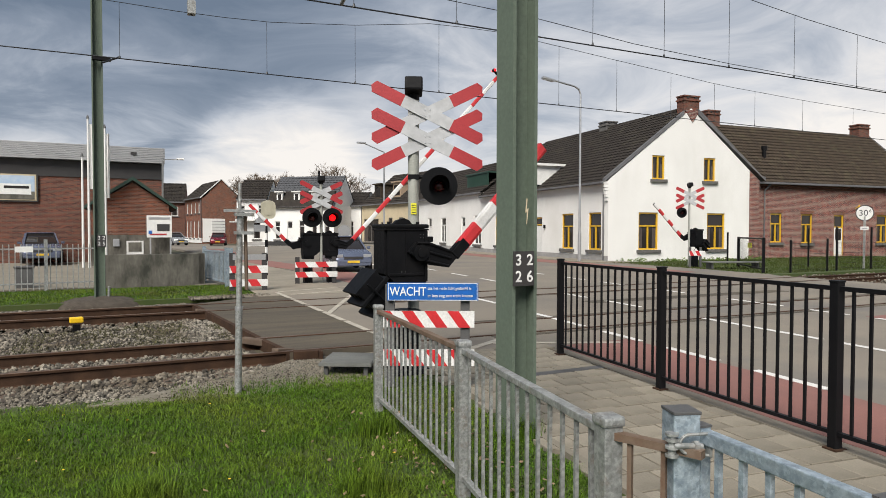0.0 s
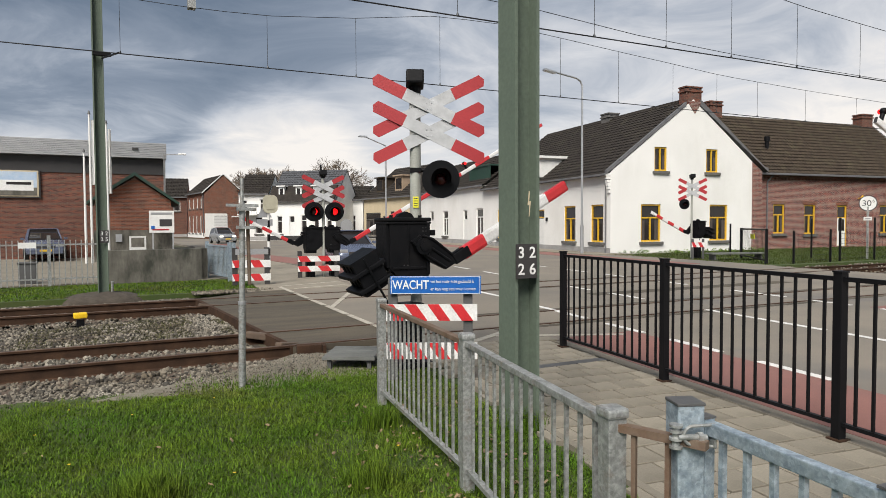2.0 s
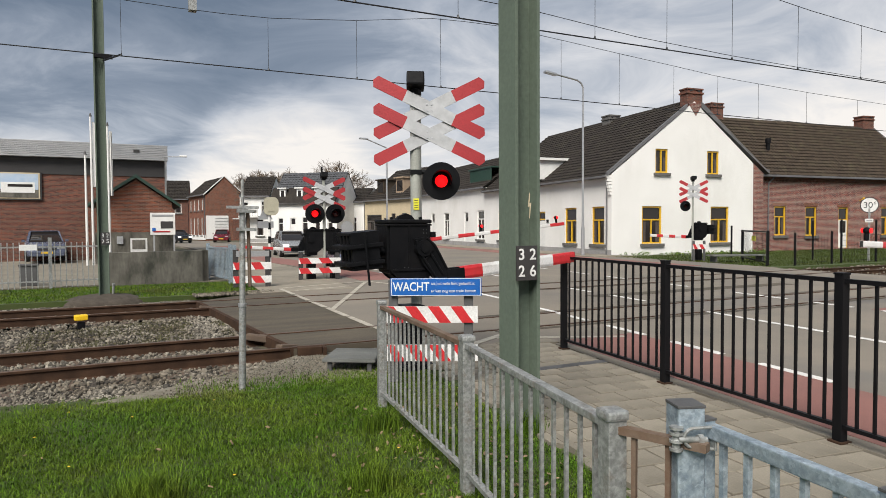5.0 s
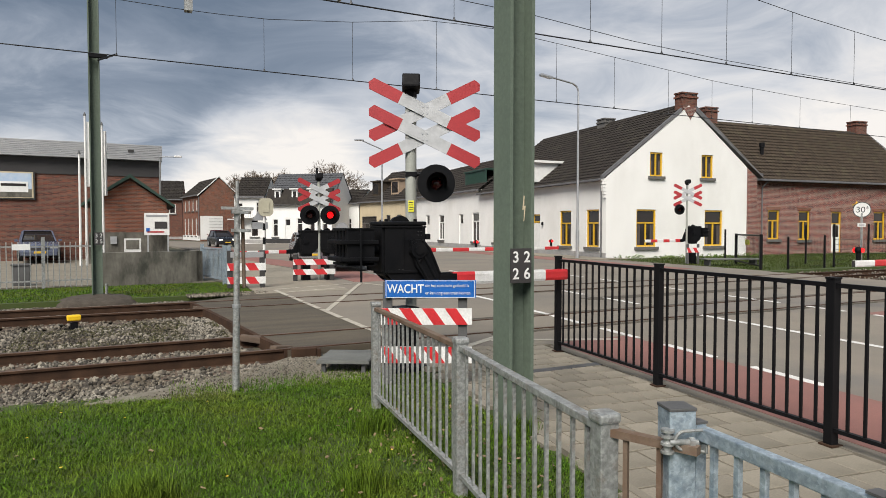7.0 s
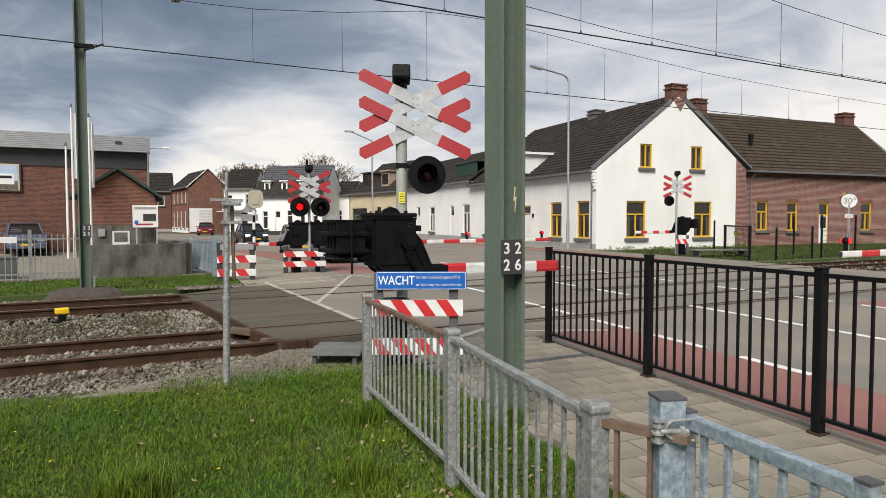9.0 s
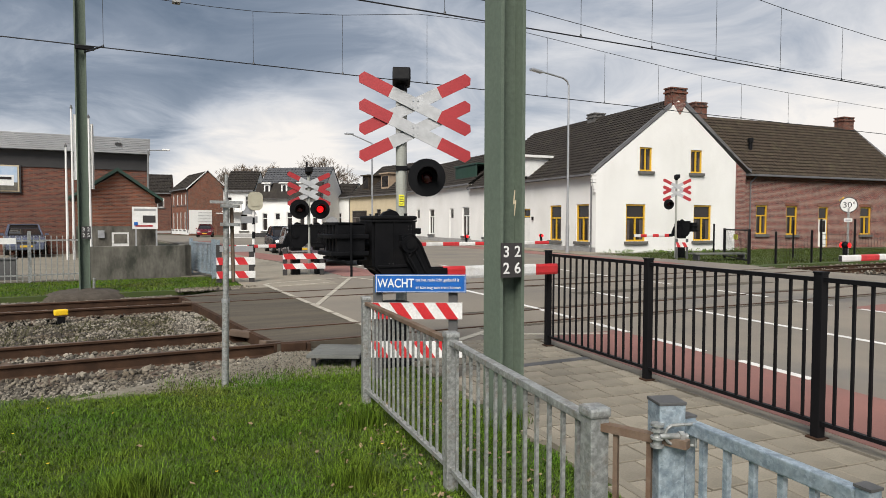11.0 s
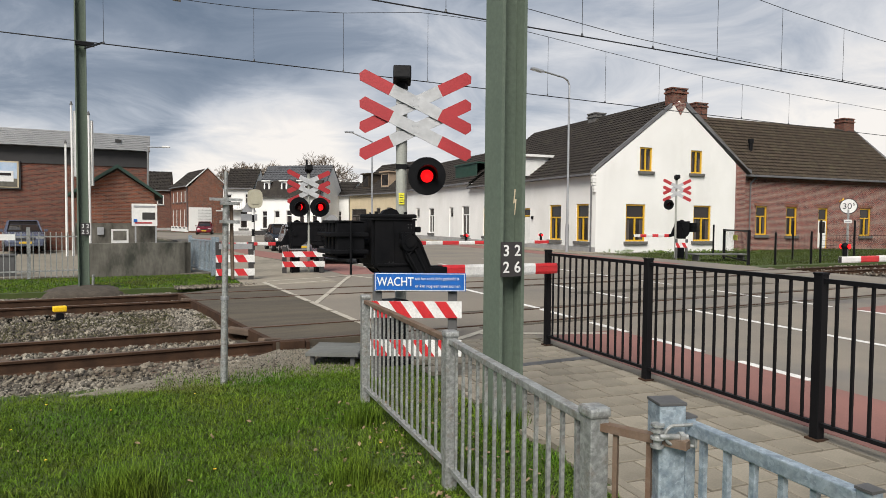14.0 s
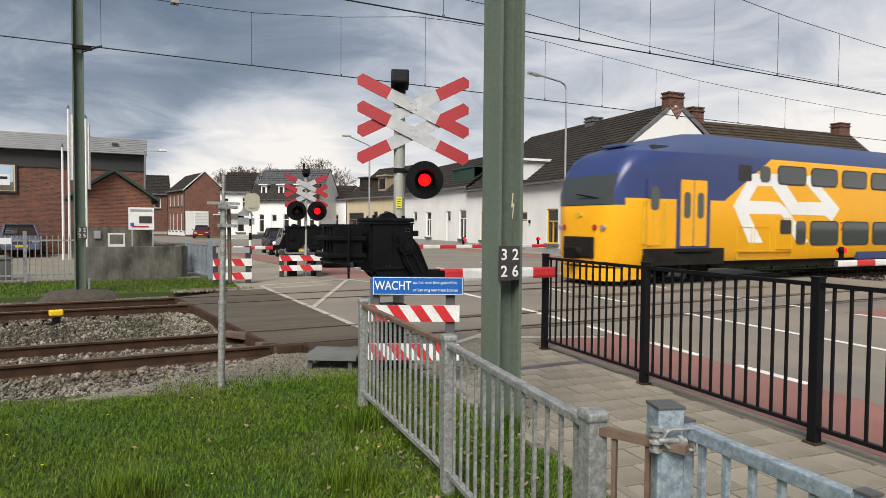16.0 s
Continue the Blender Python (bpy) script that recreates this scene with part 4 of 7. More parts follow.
def street_houses():
    row_house("terrace_house", "white painted brick terrace house with green roof sheets", hw(17.0, 0.0), hw(35.5, 0.0), 4.85, 8.0, 8.5, "render", "rooftile",
              [(1.4, 2.1, 0.8, 2.9), (5.3, 6.3, 0.05, 3.0), (8.9, 10.2, 0.62, 2.95), (13.9, 14.8, 0.05, 2.95), (16.7, 18.1, 0.6, 3.0)])
    gd = thing("roof_sheet", HOUSE @ pose(0, 0, 0), "dark green corrugated sheets over a flat dormer", "roof sheet")
    bm = bmesh.new()
    for k in range(44):
        box(bm, (0.55 + 0.02 * (k % 2), 17.2 + 0.1 * k, 5.75), (0.06, 0.1, 1.5))
    part("sheet", bm, "greensheet", gd)
    boxpart("roof", (1.7, 19.4, 6.55), (2.5, 4.6, 0.12), "greensheet", gd)
    row_house("beige_house", "beige rendered house with shop front and two dormers", hw(35.7, 0.0), (25.8, 75.1), 4.8, 8.7, 9.5, "beige", "rooftile",
              [(0.5, 4.0, 0.4, 3.1), (4.5, 5.3, 0.05, 2.7), (6.2, 7.1, 0.9, 3.2), (8.4, 9.3, 0.9, 3.2)], frame="sill",
              dormers=((2.7, 1.5, (5.5, 7.2), "rooftile2"), (7.0, 1.6, (5.5, 7.2), "tan_board")))
    row_house("white_cottage", "white cottage with grey slate roof", (25.75, 75.3), (23.9, 77.1), 4.75, 6.6, 6, "render", "rooftile", [(0.9, 1.6, 0.8, 2.9)])
    # mansard house: front to the bend, white gable to the street
    m = row_house("mansard_house", "white house with grey mansard roof and narrow dormers", (21.4, 72.2), (15.0, 77.6), 4.45, 8.3, 6.8, "render", "slate",
                  [(0.9, 1.6, 0.7, 2.8), (2.5, 3.2, 0.05, 2.8), (4.0, 4.75, 0.7, 2.9), (5.6, 6.3, 0.7, 2.9), (7.2, 7.9, 0.7, 2.9)], frame="wframe",
                  dormers=((1.5, 0.75, (4.75, 6.2), "wframe"), (3.7, 0.75, (4.75, 6.2), "wframe"), (5.9, 0.75, (4.75, 6.2), "wframe")))
    bm = bmesh.new()
    prism(bm, [(-0.42, 4.4), (-0.2, 4.4), (0.98, 6.35), (0.62, 6.35)], "x", 0.0, 8.3)
    part("mansard_apron", bm, "rooftile", m, "dark tiled lower mansard slope")
    boxpart("plinth", (4.2, -0.03, 0.2), (8.4, 0.05, 0.5), "darkband", m)
    cylpart("flue", (5.0, 3.4, 8.2), (5.0, 3.4, 9.0), 0.12, "black", m)
    t = row_house("white_townhouse", "white two-storey house with balcony and dark roof", (15.0, 78.2), (11.75, 79.6), 5.4, 8.0, 7.5, "render", "rooftile",
                  [(0.35, 1.0, 3.3, 4.7), (2.5, 3.2, 3.2, 4.8), (1.9, 2.8, 0.7, 2.7)])
    boxpart("balcony_slab", (1.2, -0.5, 2.95), (2.3, 1.0, 0.16), "wframe", t)
    boxpart("balcony_rail", (1.2, -0.98, 3.75), (2.3, 0.05, 0.06), "galv", t)
    for k in range(12):
        boxpart("baluster", (0.1 + 0.2 * k, -0.98, 3.38), (0.03, 0.03, 0.72), "galv", t)
    # red brick house across the bend, gable to the road
    h = row_house("red_gable_house", "red brick house with white base and shutters by the bend", (9.5, 96.0), (8.1, 106.0), 6.35, 8.9, 5.3, "brick2", "rooftile",
                  [(0.8, 1.6, 0.6, 3.1), (3.0, 3.8, 0.6, 3.1), (5.2, 6.0, 0.6, 3.1), (7.6, 8.5, 0.6, 3.1), (1.0, 1.8, 4.2, 5.7), (3.4, 4.2, 4.2, 5.7), (5.8, 6.6, 4.2, 5.7), (8.0, 8.8, 4.2, 5.7)], plinth=False)
    L = 10.1
    boxpart("painted_base", (L / 2, -0.03, 0.3), (L, 0.05, 0.7), "render", h, "white painted base")
    boxpart("garage_wall", (L + 0.03, 1.6, 1.75), (0.05, 3.1, 3.3), "render", h, "white painted garage front")
    sh = boxpart("roller_shutter", (L + 0.07, 2.2, 1.7), (0.06, 1.9, 2.9), "wframe", h, "white garage shutter")
    for k in range(7):
        boxpart("shutter_slat", (L + 0.105, 2.2, 0.5 + 0.42 * k), (0.02, 1.86, 0.05), "lead", sh)
    bm = bmesh.new()
    for ya, za, yb, zb in ((-0.3, 6.2, 2.65, 8.95), (5.6, 6.2, 2.65, 8.95)):
        prism(bm, [(ya, za), (yb, zb), (yb, zb + 0.16), (ya, za + 0.16)], "x", L - 0.02, L + 0.12)
    part("verge_board", bm, "wframe", h, "white verge boards")
    cylpart("downpipe", (L - 0.2, -0.1, 0.2), (L - 0.2, -0.1, 6.2), 0.06, "lead", h)
    row_house("far_brick_house", "grey-brown brick house at the street's end", (8.3, 110), (1.0, 111), 6.2, 9.4, 8, "brick3", "rooftile", [(1, 2, 0.8, 2.6), (3, 4, 3.2, 4.8), (5.4, 6.4, 4.0, 5.5)])
    # garden wall with white coping between the brick house and the white one
    w = thing("garden_wall", pose(13.9, 90, 0, 0, 0, 4), "brown brick garden wall with pale coping", "wall")
    boxpart("wall", (0.2, 0, 1.4), (3.4, 0.25, 2.8), "brick3", w)
    boxpart("coping", (0.2, 0, 2.88), (3.5, 0.35, 0.14), "wframe", w)


def showroom():
    h = thing("showroom", pose(1.88, 40, 0), "brown brick showroom with grey metal cladding", "building")
    L = 22.0
    bm = bmesh.new()
    box(bm, (-L / 2, 0.15, 2.5), (L, 0.3, 5.0))
    box(bm, (-0.15, 8, 2.5), (0.3, 15.4, 5.0))
    part("wall", bm, "brick3", h)
    bm = bmesh.new()
    box(bm, (-L / 2, 7.9, 5.02), (L + 0.04, 15.9, 0.88))
    part("fascia", bm, "darkband", h, "dark fascia band")
    for k in range(9):
        boxpart("clad_panel", (-L / 2 + 0.02, 7.6, 5.51 + 0.095 * k), (L + 0.12, 16.1, 0.088), "cladding", h, bev=0.012)
    boxpart("vent", (-1.5, -0.48, 5.95), (0.3, 0.06, 0.13), "darkband", h)
    b = thing("billboard", pose(-5.02, 39.93, 3.95), "framed picture of a white camper van on the wall", "billboard")
    boxpart("frame", (-1.6, 0, 0), (4.9, 0.08, 1.5), "darkband", b)
    boxpart("border", (-1.6, -0.03, 0), (4.75, 0.06, 1.36), "beige", b)
    boxpart("sky_picture", (-1.6, -0.05, 0.2), (4.6, 0.05, 0.82), "blue_pale", b)
    boxpart("ground_picture", (-1.6, -0.052, -0.42), (4.6, 0.05, 0.42), "concrete", b)
    boxpart("van_picture", (-0.2, -0.064, -0.1), (1.5, 0.05, 0.55), "wframe", b, "white camper in the picture")
    boxpart("van_window_picture", (-0.1, -0.07, -0.0), (1.1, 0.05, 0.14), "pane", b)
    boxpart("black_panel", (-2.2, -0.064, 0.2), (1.4, 0.05, 0.7), "darkband", b)
    # small gabled annexe
    g = thing("brick_annexe", pose(0.28, 35, 0), "small gabled brick annexe with concrete base", "building")
    bm = bmesh.new()
    prism(bm, [(-1.75, 1.5), (1.62, 1.5), (1.62, 2.95), (0, 4.05), (-1.75, 2.95)], "y", 0.0, 0.3)
    box(bm, (-1.6, 2.4, 2.2), (0.3, 4.4, 1.4))
    box(bm, (1.47, 2.4, 2.2), (0.3, 4.4, 1.4))
    part("wall", bm, "brick2", g)
    boxpart("base_wall", (-0.06, 0.1, 0.7), (3.5, 0.4, 1.6), "concrete", g, "grey concrete lower wall")
    bm = bmesh.new()
    prism(bm, [(-2.1, 2.72), (0, 4.15), (1.98, 2.72), (1.98, 2.86), (0, 4.32), (-2.1, 2.86)], "y", -0.3, 4.6)
    part("roof", bm, "greensheet", g, "dark green roof edge")
    boxpart("meter_box", (-0.75, -0.13, 1.12), (0.28, 0.12, 0.36), "alu", g)
    boxpart("poster", (0.07, -0.13, 0.84), (0.75, 0.06, 0.72), "wframe", g)
    boxpart("poster_picture", (0.07, -0.165, 0.9), (0.58, 0.02, 0.45), "concrete", g)
    s = thing("company_sign", pose(1.42, 34.3, 0), "white company sign board on grey posts", "sign")
    boxpart("board", (0, 0, 1.9), (1.12, 0.08, 1.07), "wframe", s, bev=0.01)
    boxpart("picture", (0.18, -0.045, 1.85), (0.56, 0.02, 0.34), "darkband", s)
    boxpart("logo_bar", (0, -0.045, 2.3), (0.95, 0.02, 0.10), "cladding", s)
    boxpart("red_bar", (-0.05, -0.045, 1.52), (0.75, 0.02, 0.07), "red", s)
    boxpart("mark", (-0.4, -0.045, 1.62), (0.16, 0.02, 0.16), "blue", s)
    for x in (-0.4, 0.5):
        boxpart("post", (x, 0.05, 0.68), (0.07, 0.07, 1.4), "alu", s)


def flagpoles():
    for x, y, hh, fl in ((-1.79, 33.5, 5.05, 0), (-1.55, 33.6, 6.8, 0.45), (-1.24, 32.6, 4.4, 0), (-0.87, 33.5, 6.4, 0.13)):
        f = thing("flagpole", pose(x, y, 0), "white flagpole with a tall white banner" if fl else "plain white flagpole without a banner", "flagpole", "flagpoles")
        cylpart("pole", (0, 0, 0), (0, 0, hh), 0.06, "wframe", f, r2=0.04)
        cylpart("knob", (0, 0, hh), (0, 0, hh + 0.16), 0.07, "postgrey", f, r2=0.02)
        if fl:
            bm = bmesh.new()
            n = 10
            w, t, b = fl, hh - 0.25, hh - 3.2
            pts = [(0.06 + w * k / n, 0.05 * math.sin(k * 0.9)) for k in range(n + 1)]
            prism(bm, pts + [(px, py + 0.012) for px, py in pts[::-1]], "z", b, t)
            part("banner", bm, "wframe", f, "white banner with blue lettering bars")
            for k in range(9 if fl > 0.2 else 0):
                boxpart("mark", (0.06 + fl * 0.62, -0.065, b + 0.35 + 0.24 * k), (fl * 0.35, 0.012, 0.15), "bluepale2", f)

# ---- overhead line ----
def mast_profile(bm, w, dp, t, z0, z1):
    """H section: flanges at -x and +x faces, web between."""
    a, b, c = w / 2, w / 2 - t, t / 2
    prism(bm, [(-a, -dp / 2), (-b, -dp / 2), (-b, -c), (b, -c), (b, -dp / 2), (a, -dp / 2), (a, dp / 2), (b, dp / 2), (b, c), (-b, c), (-b, dp / 2), (-a, dp / 2)], "z", z0, z1)


def masts():
    m = thing("catenary_mast", pose(2.95, 4.62, 0, 0, 0, 0), "green painted steel catenary mast with number plate", "mast", "catenary masts")
    bm = bmesh.new()
    mast_profile(bm, 0.24, 0.26, 0.03, -0.2, 9.5)
    part("post", bm, "mast", m)
    b = boxpart("number_plate", (-0.03, -0.16, 1.395), (0.2, 0.012, 0.285), "darkband", m, "black plate with white digits")
    for txt, x, z in (("3", -0.083, 1.462), ("2", 0.026, 1.462), ("2", -0.083, 1.325), ("6", 0.026, 1.325)):
        words("digit", txt, 0.128, "letter", pose(x, -0.168, z, 90), m, bold=0.002)
    bm = bmesh.new()
    prism(bm, [(0.012, 1.99), (0.024, 1.99), (0.014, 1.878), (0.038, 1.886), (0.018, 1.72), (0.012, 1.72), (0.02, 1.848), (-0.004, 1.84)], "y", -0.136, -0.131)
    part("warning_flash", bm, "beige", m, "pale lightning flash mark", at=pose(0.004, 0, 0.42)).scale = (0.7, 1, 0.78)
    cylpart("cantilever", (0.0, 0.1, 6.3), (0.05, 5.08, 5.2), 0.03, "galv", m, "steel arm to the overhead line")
    f = thing("catenary_mast", pose(-0.61, 17.8, 0), "green painted steel mast beyond the tracks on a mound", "mast", "catenary masts")
    bm = bmesh.new()
    mast_profile(bm, 0.24, 0.26, 0.03, -0.2, 9.5)
    part("post", bm, "mast", f)
    boxpart("number_plate", (0.05, -0.16, 1.45), (0.2, 0.012, 0.3), "darkband", f)
    for txt, x, z in (("3", -0.0, 1.52), ("2", 0.1, 1.52), ("2", 0.0, 1.38), ("5", 0.1, 1.38)):
        words("digit", txt, 0.13, "letter", pose(x, -0.168, z, 90), f)
    boxpart("bracket", (0.1, -0.2, 5.82), (0.4, 0.12, 0.08), "black", f)
    cylpart("registration_arm", (0.1, -0.2, 5.72), (0.49, -2.75, 5.29), 0.02, "black", f)
    cylpart("earth_cable", (0.18, -0.1, -0.1), (0.2, -0.14, 0.35), 0.03, "galv", f)
    bm = bmesh.new()
    bmesh.ops.create_uvsphere(bm, u_segments=20, v_segments=10, radius=1, matrix=Matrix.Translation((0.1, 0, -0.16)) @ Matrix.Diagonal((1.0, 0.7, 0.26, 1)))
    for v in bm.verts:
        v.co += Vector(noise.noise_vector(v.co * 3)) * 0.05
    tagged(part("mast_mound", bm, "bed", at=pose(-0.71, 17.8, 0), smooth=True), "dark earth mound at the mast foot", "mound", kind="structure")


def wires():
    def run(nm, label, pts, r, line=None):
        t = line or thing(nm, pose(0, 0, 0), label, "overhead wire", "overhead wires")
        cu = bpy.data.curves.new("wire", "CURVE")
        cu.dimensions, cu.bevel_depth, cu.bevel_resolution = "3D", r, 1
        sp = cu.splines.new("POLY")
        sp.points.add(len(pts) - 1)
        for q, p in zip(sp.points, pts):
            q.co = (*p, 1)
        tmp = bpy.data.objects.new("wire", cu)
        me = bpy.data.meshes.new_from_object(tmp)
        bpy.data.objects.remove(tmp)
        me.materials.append(M["wire"])
        o = new(nm if line else "carrier_wire", me)
        o.parent = t
        return t

    def span(y, z_contact, z_lo, z_hi, x0, x1, low, drop_x, zz=0.0):
        n = 110

        def carrier(x):
            return float(np.interp(x, [q[0] for q in low], [q[1] for q in low]))
        t = run("overhead_line", "sagging carrier wire with droppers and contact wire", [(x0 + (x1 - x0) * k / n, y, carrier(x0 + (x1 - x0) * k / n)) for k in range(n + 1)], 0.007)
        run("contact_wire", "dark contact wire", [(x0, y, z_contact), (x1, y + zz, z_contact)], 0.012, t)
        for x in drop_x:
            cylpart("dropper", (x, y, z_contact), (x, y, carrier(x)), 0.005, "wire", t, n=6)
            cylpart("clamp", (x, y, z_contact), (x, y, z_contact + 0.06), 0.03, "wire", t, n=6, r2=0.01)
        return t
    span(15.05, 5.27, 0, 0, -40, 70, ((-40, 8), (-12, 6.9), (-4, 6.5), (1.4, 6.40), (2.85, 6.44), (5, 6.67), (7.2, 7.02), (9, 7.05), (11.2, 6.91), (13.3, 6.76), (15.2, 6.64), (17.4, 6.48), (21.7, 6.35), (27.6, 6.26), (34, 6.4), (45, 7.0), (70, 6.6)), [-0.1, 2.9, 5.0, 7.25, 9.1, 11.02, 13.12, 15.29, 17.2, 19.12, 21.6, 24.5, 28, 32])
    near = span(9.7, 5.18, 0, 0, -40, 70, ((-40, 6.6), (-20, 6.4), (-4, 7.0), (2, 7.4), (6, 7.25), (10, 6.88), (13.9, 6.56), (15.6, 6.47), (17.5, 6.38), (24, 6.25), (34, 6.35), (50, 7.0), (70, 6.6)), [-3, 0.5, 3.2, 5.0, 7.87, 9.66, 11.5, 13.6, 15.9, 18.4, 21.4])
    run("auxiliary_wire", "thin second wire", [(-40, 9.9, 5.9), (0, 9.8, 5.72), (4.4, 9.7, 5.56), (6.63, 9.7, 5.5), (8.88, 9.7, 5.34), (11.55, 9.7, 5.26), (14.0, 9.7, 5.23), (17.76, 9.7, 5.21)], 0.006, near)
    tb = thing("tension_weight", pose(1.3, 15.05, 6.52), "small hanging junction block on the overhead line", "junction block")
    boxpart("block", (0, 0, 0), (0.16, 0.2, 0.28), "galv", tb)
    cylpart("hanger", (0, 0, -0.16), (0, 0, 0.1), 0.02, "wire", tb)


# ---- fences ----
def black_fence():
    posts = [(4.51, -1.2, 0), (4.735, 1.05, 0), (4.94, 3.13, 0), (5.14, 5.16, 0), (5.35, 7.24, 0)]
    fence = thing("bar_fence", pose(*posts[0]), "black steel bar fence with square posts along the pavement", "fence")
    inv = fence.matrix_basis.inverted()
    for a, b in zip(posts, posts[1:]):
        d = Vector(b) - Vector(a)
        L = d.length
        bm = bmesh.new()
        box(bm, (L / 2, 0, 1.262), (L, 0.04, 0.035))
        f = part("panel", bm, "black", fence, at=inv @ pose(*a, 0, 0, math.degrees(math.atan2(d.y, d.x))))
        boxpart("rail", (L / 2, 0, 0.13), (L, 0.04, 0.03), "black", f)
        n = int(L / 0.135)
        first = boxpart("bar", (0, 0, 0.69), (0.02, 0.02, 1.12), "black", f)
        first.location = (L / n, 0, 0)
        for k in range(2, n):
            twin(first, f, pose(k * L / n, 0, 0))
    for i, p in enumerate(posts):
        bm = bmesh.new()
        box(bm, (0, 0, 0.65), (0.075, 0.075, 1.32), bev=0.006)
        f = part("post", bm, "black", fence, at=inv @ pose(*p, 0, 0, -6.5))
        boxpart("cap", (0, 0, 1.317), (0.085, 0.085, 0.016), "black", f, bev=0.004)
        boxpart("foot_plate", (0, 0, 0.008), (0.12, 0.12, 0.014), "rust", f)


def galv_fence():
    ps = [(2.15, 5.81), (1.945, 3.68), (1.652, 1.93), (1.76, 1.64)]
    rail = thing("railing", pose(*ps[0], 0), "weathered galvanised bar railing with rusting top rail", "railing")
    inv = rail.matrix_basis.inverted()
    for i, ((xa, ya), (xb, yb)) in enumerate(zip(ps[:2], ps[1:3])):
        d = Vector((xb - xa, yb - ya, 0))
        L = d.length
        bm = bmesh.new()
        box(bm, (L / 2, 0, 0.93), (L - 0.05, 0.05, 0.035), bev=0.005)
        f = part("top_rail", bm, "galvrust" if i == 0 else "galv", rail, "rusting top rail" if i == 0 else "", at=inv @ pose(xa, ya, 0, 0, 0, math.degrees(math.atan2(d.y, d.x))))
        boxpart("bottom_rail", (L / 2, 0, 0.10), (L - 0.05, 0.04, 0.03), "galv", f)
        n = 17 if i == 0 else 14
        bm = bmesh.new()
        box(bm, (0, 0, 0.5), (0.017, 0.017, 0.84))
        first = part("bar", bm, "galv", f, at=pose(L / n, 0, 0))
        for k in range(2, n):
            twin(first, f, pose(k * L / n, 0, 0, 0, random.Random(k).uniform(-0.4, 0.4)))
    # short last stretch to the gate post
    L = 0.36
    bm = bmesh.new()
    box(bm, (L / 2, 0, 0.92), (L, 0.04, 0.03))
    f = part("top_rail", bm, "galvrust", rail, "brown rusted rail piece", at=inv @ pose(1.652, 1.93, 0, 0, 0, math.degrees(math.atan2(-0.29, 0.125))))
    for x in (0.09, 0.22):
        boxpart("bar", (x, 0, 0.45), (0.018, 0.018, 0.92), "galvrust", f)
    for x, y in ps[:3]:
        bm = bmesh.new()
        box(bm, (0, 0, 0.45), (0.08, 0.08, 1.02), bev=0.006)
        f = part("post", bm, "galv", rail, at=inv @ pose(x, y, 0, 0, 0, -8))
        boxpart("cap", (0, 0, 0.975), (0.095, 0.095, 0.04), "galv", f, bev=0.012)
    # gate
    g = thing("gate_post", pose(1.797, 1.705, 0, 0, 0, -20), "broad galvanised gate post with dark cap and hinge", "gate post")
    boxpart("post", (0, 0, 0.5), (0.10, 0.10, 1.1), "galvblue", g, bev=0.006)
    boxpart("cap", (0, 0, 1.052), (0.105, 0.105, 0.012), "postgrey", g, bev=0.003)
    cylpart("hinge_pin", (-0.06, -0.055, 0.905), (-0.06, -0.055, 0.985), 0.014, "galv", g)
    for z in (0.905, 0.935, 0.962, 0.982):
        cylpart("washer", (-0.06, -0.055, z - 0.004), (-0.06, -0.055, z + 0.005), 0.024, "galv", g, n=16)
    bm = bmesh.new()
    pts = [(-0.005 + 0.034 * math.cos(radians(q)), 0.945 + 0.034 * math.sin(radians(q))) for q in range(90, 271, 15)]
    pts = [(0.075, 0.985)] + [(x, z + 0.004) for x, z in pts] + [(0.075, 0.905)]
    for (xa, za), (xb, zb) in zip(pts, pts[1:]):
        cyl(bm, (xa, -0.072, za), (xb, -0.072, zb), 0.006, n=8)
    part("hinge_strap", bm, "galv", g, "bent steel strap of the hinge", smooth=True)
    boxpart("strap_plate", (0.072, -0.066, 0.945), (0.008, 0.04, 0.085), "galv", g, bev=0.002)
    cylpart("hinge_bolt", (-0.06, -0.07, 0.945), (0.045, -0.072, 0.94), 0.011, "galv", g)
    cylpart("bolt_nut", (0.012, -0.071, 0.942), (0.03, -0.071, 0.941), 0.019, "galv", g, n=6)
    a, b = Vector((1.853, 1.66, 0)), Vector((1.79, 1.10, 0))
    d = b - a
    L = d.length
    f = thing("gate_leaf", pose(a.x, a.y, 0, 0, 0, math.degrees(math.atan2(d.y, d.x))), "galvanised steel gate leaf with square bars", "gate")
    boxpart("top_rail", (L / 2 + 0.05, 0, 0.965), (L + 0.1, 0.04, 0.05), "galvblue", f, bev=0.005)
    boxpart("end_post", (0.0, 0, 0.5), (0.045, 0.045, 1.0), "galvblue", f, bev=0.004)
    boxpart("end_cap", (0.0, 0, 1.002), (0.05, 0.05, 0.008), "postgrey", f)
    boxpart("end_post", (L + 0.12, 0, 0.5), (0.045, 0.045, 1.0), "galvblue", f, bev=0.004)
    boxpart("end_cap", (L + 0.12, 0, 1.002), (0.05, 0.05, 0.008), "postgrey", f)
    boxpart("bottom_rail", (L / 2, 0, 0.12), (L, 0.04, 0.04), "galvblue", f)
    for k in range(6):
        boxpart("bar", (0.085 + 0.11 * k, 0, 0.53), (0.02, 0.02, 0.82), "galvblue", f)


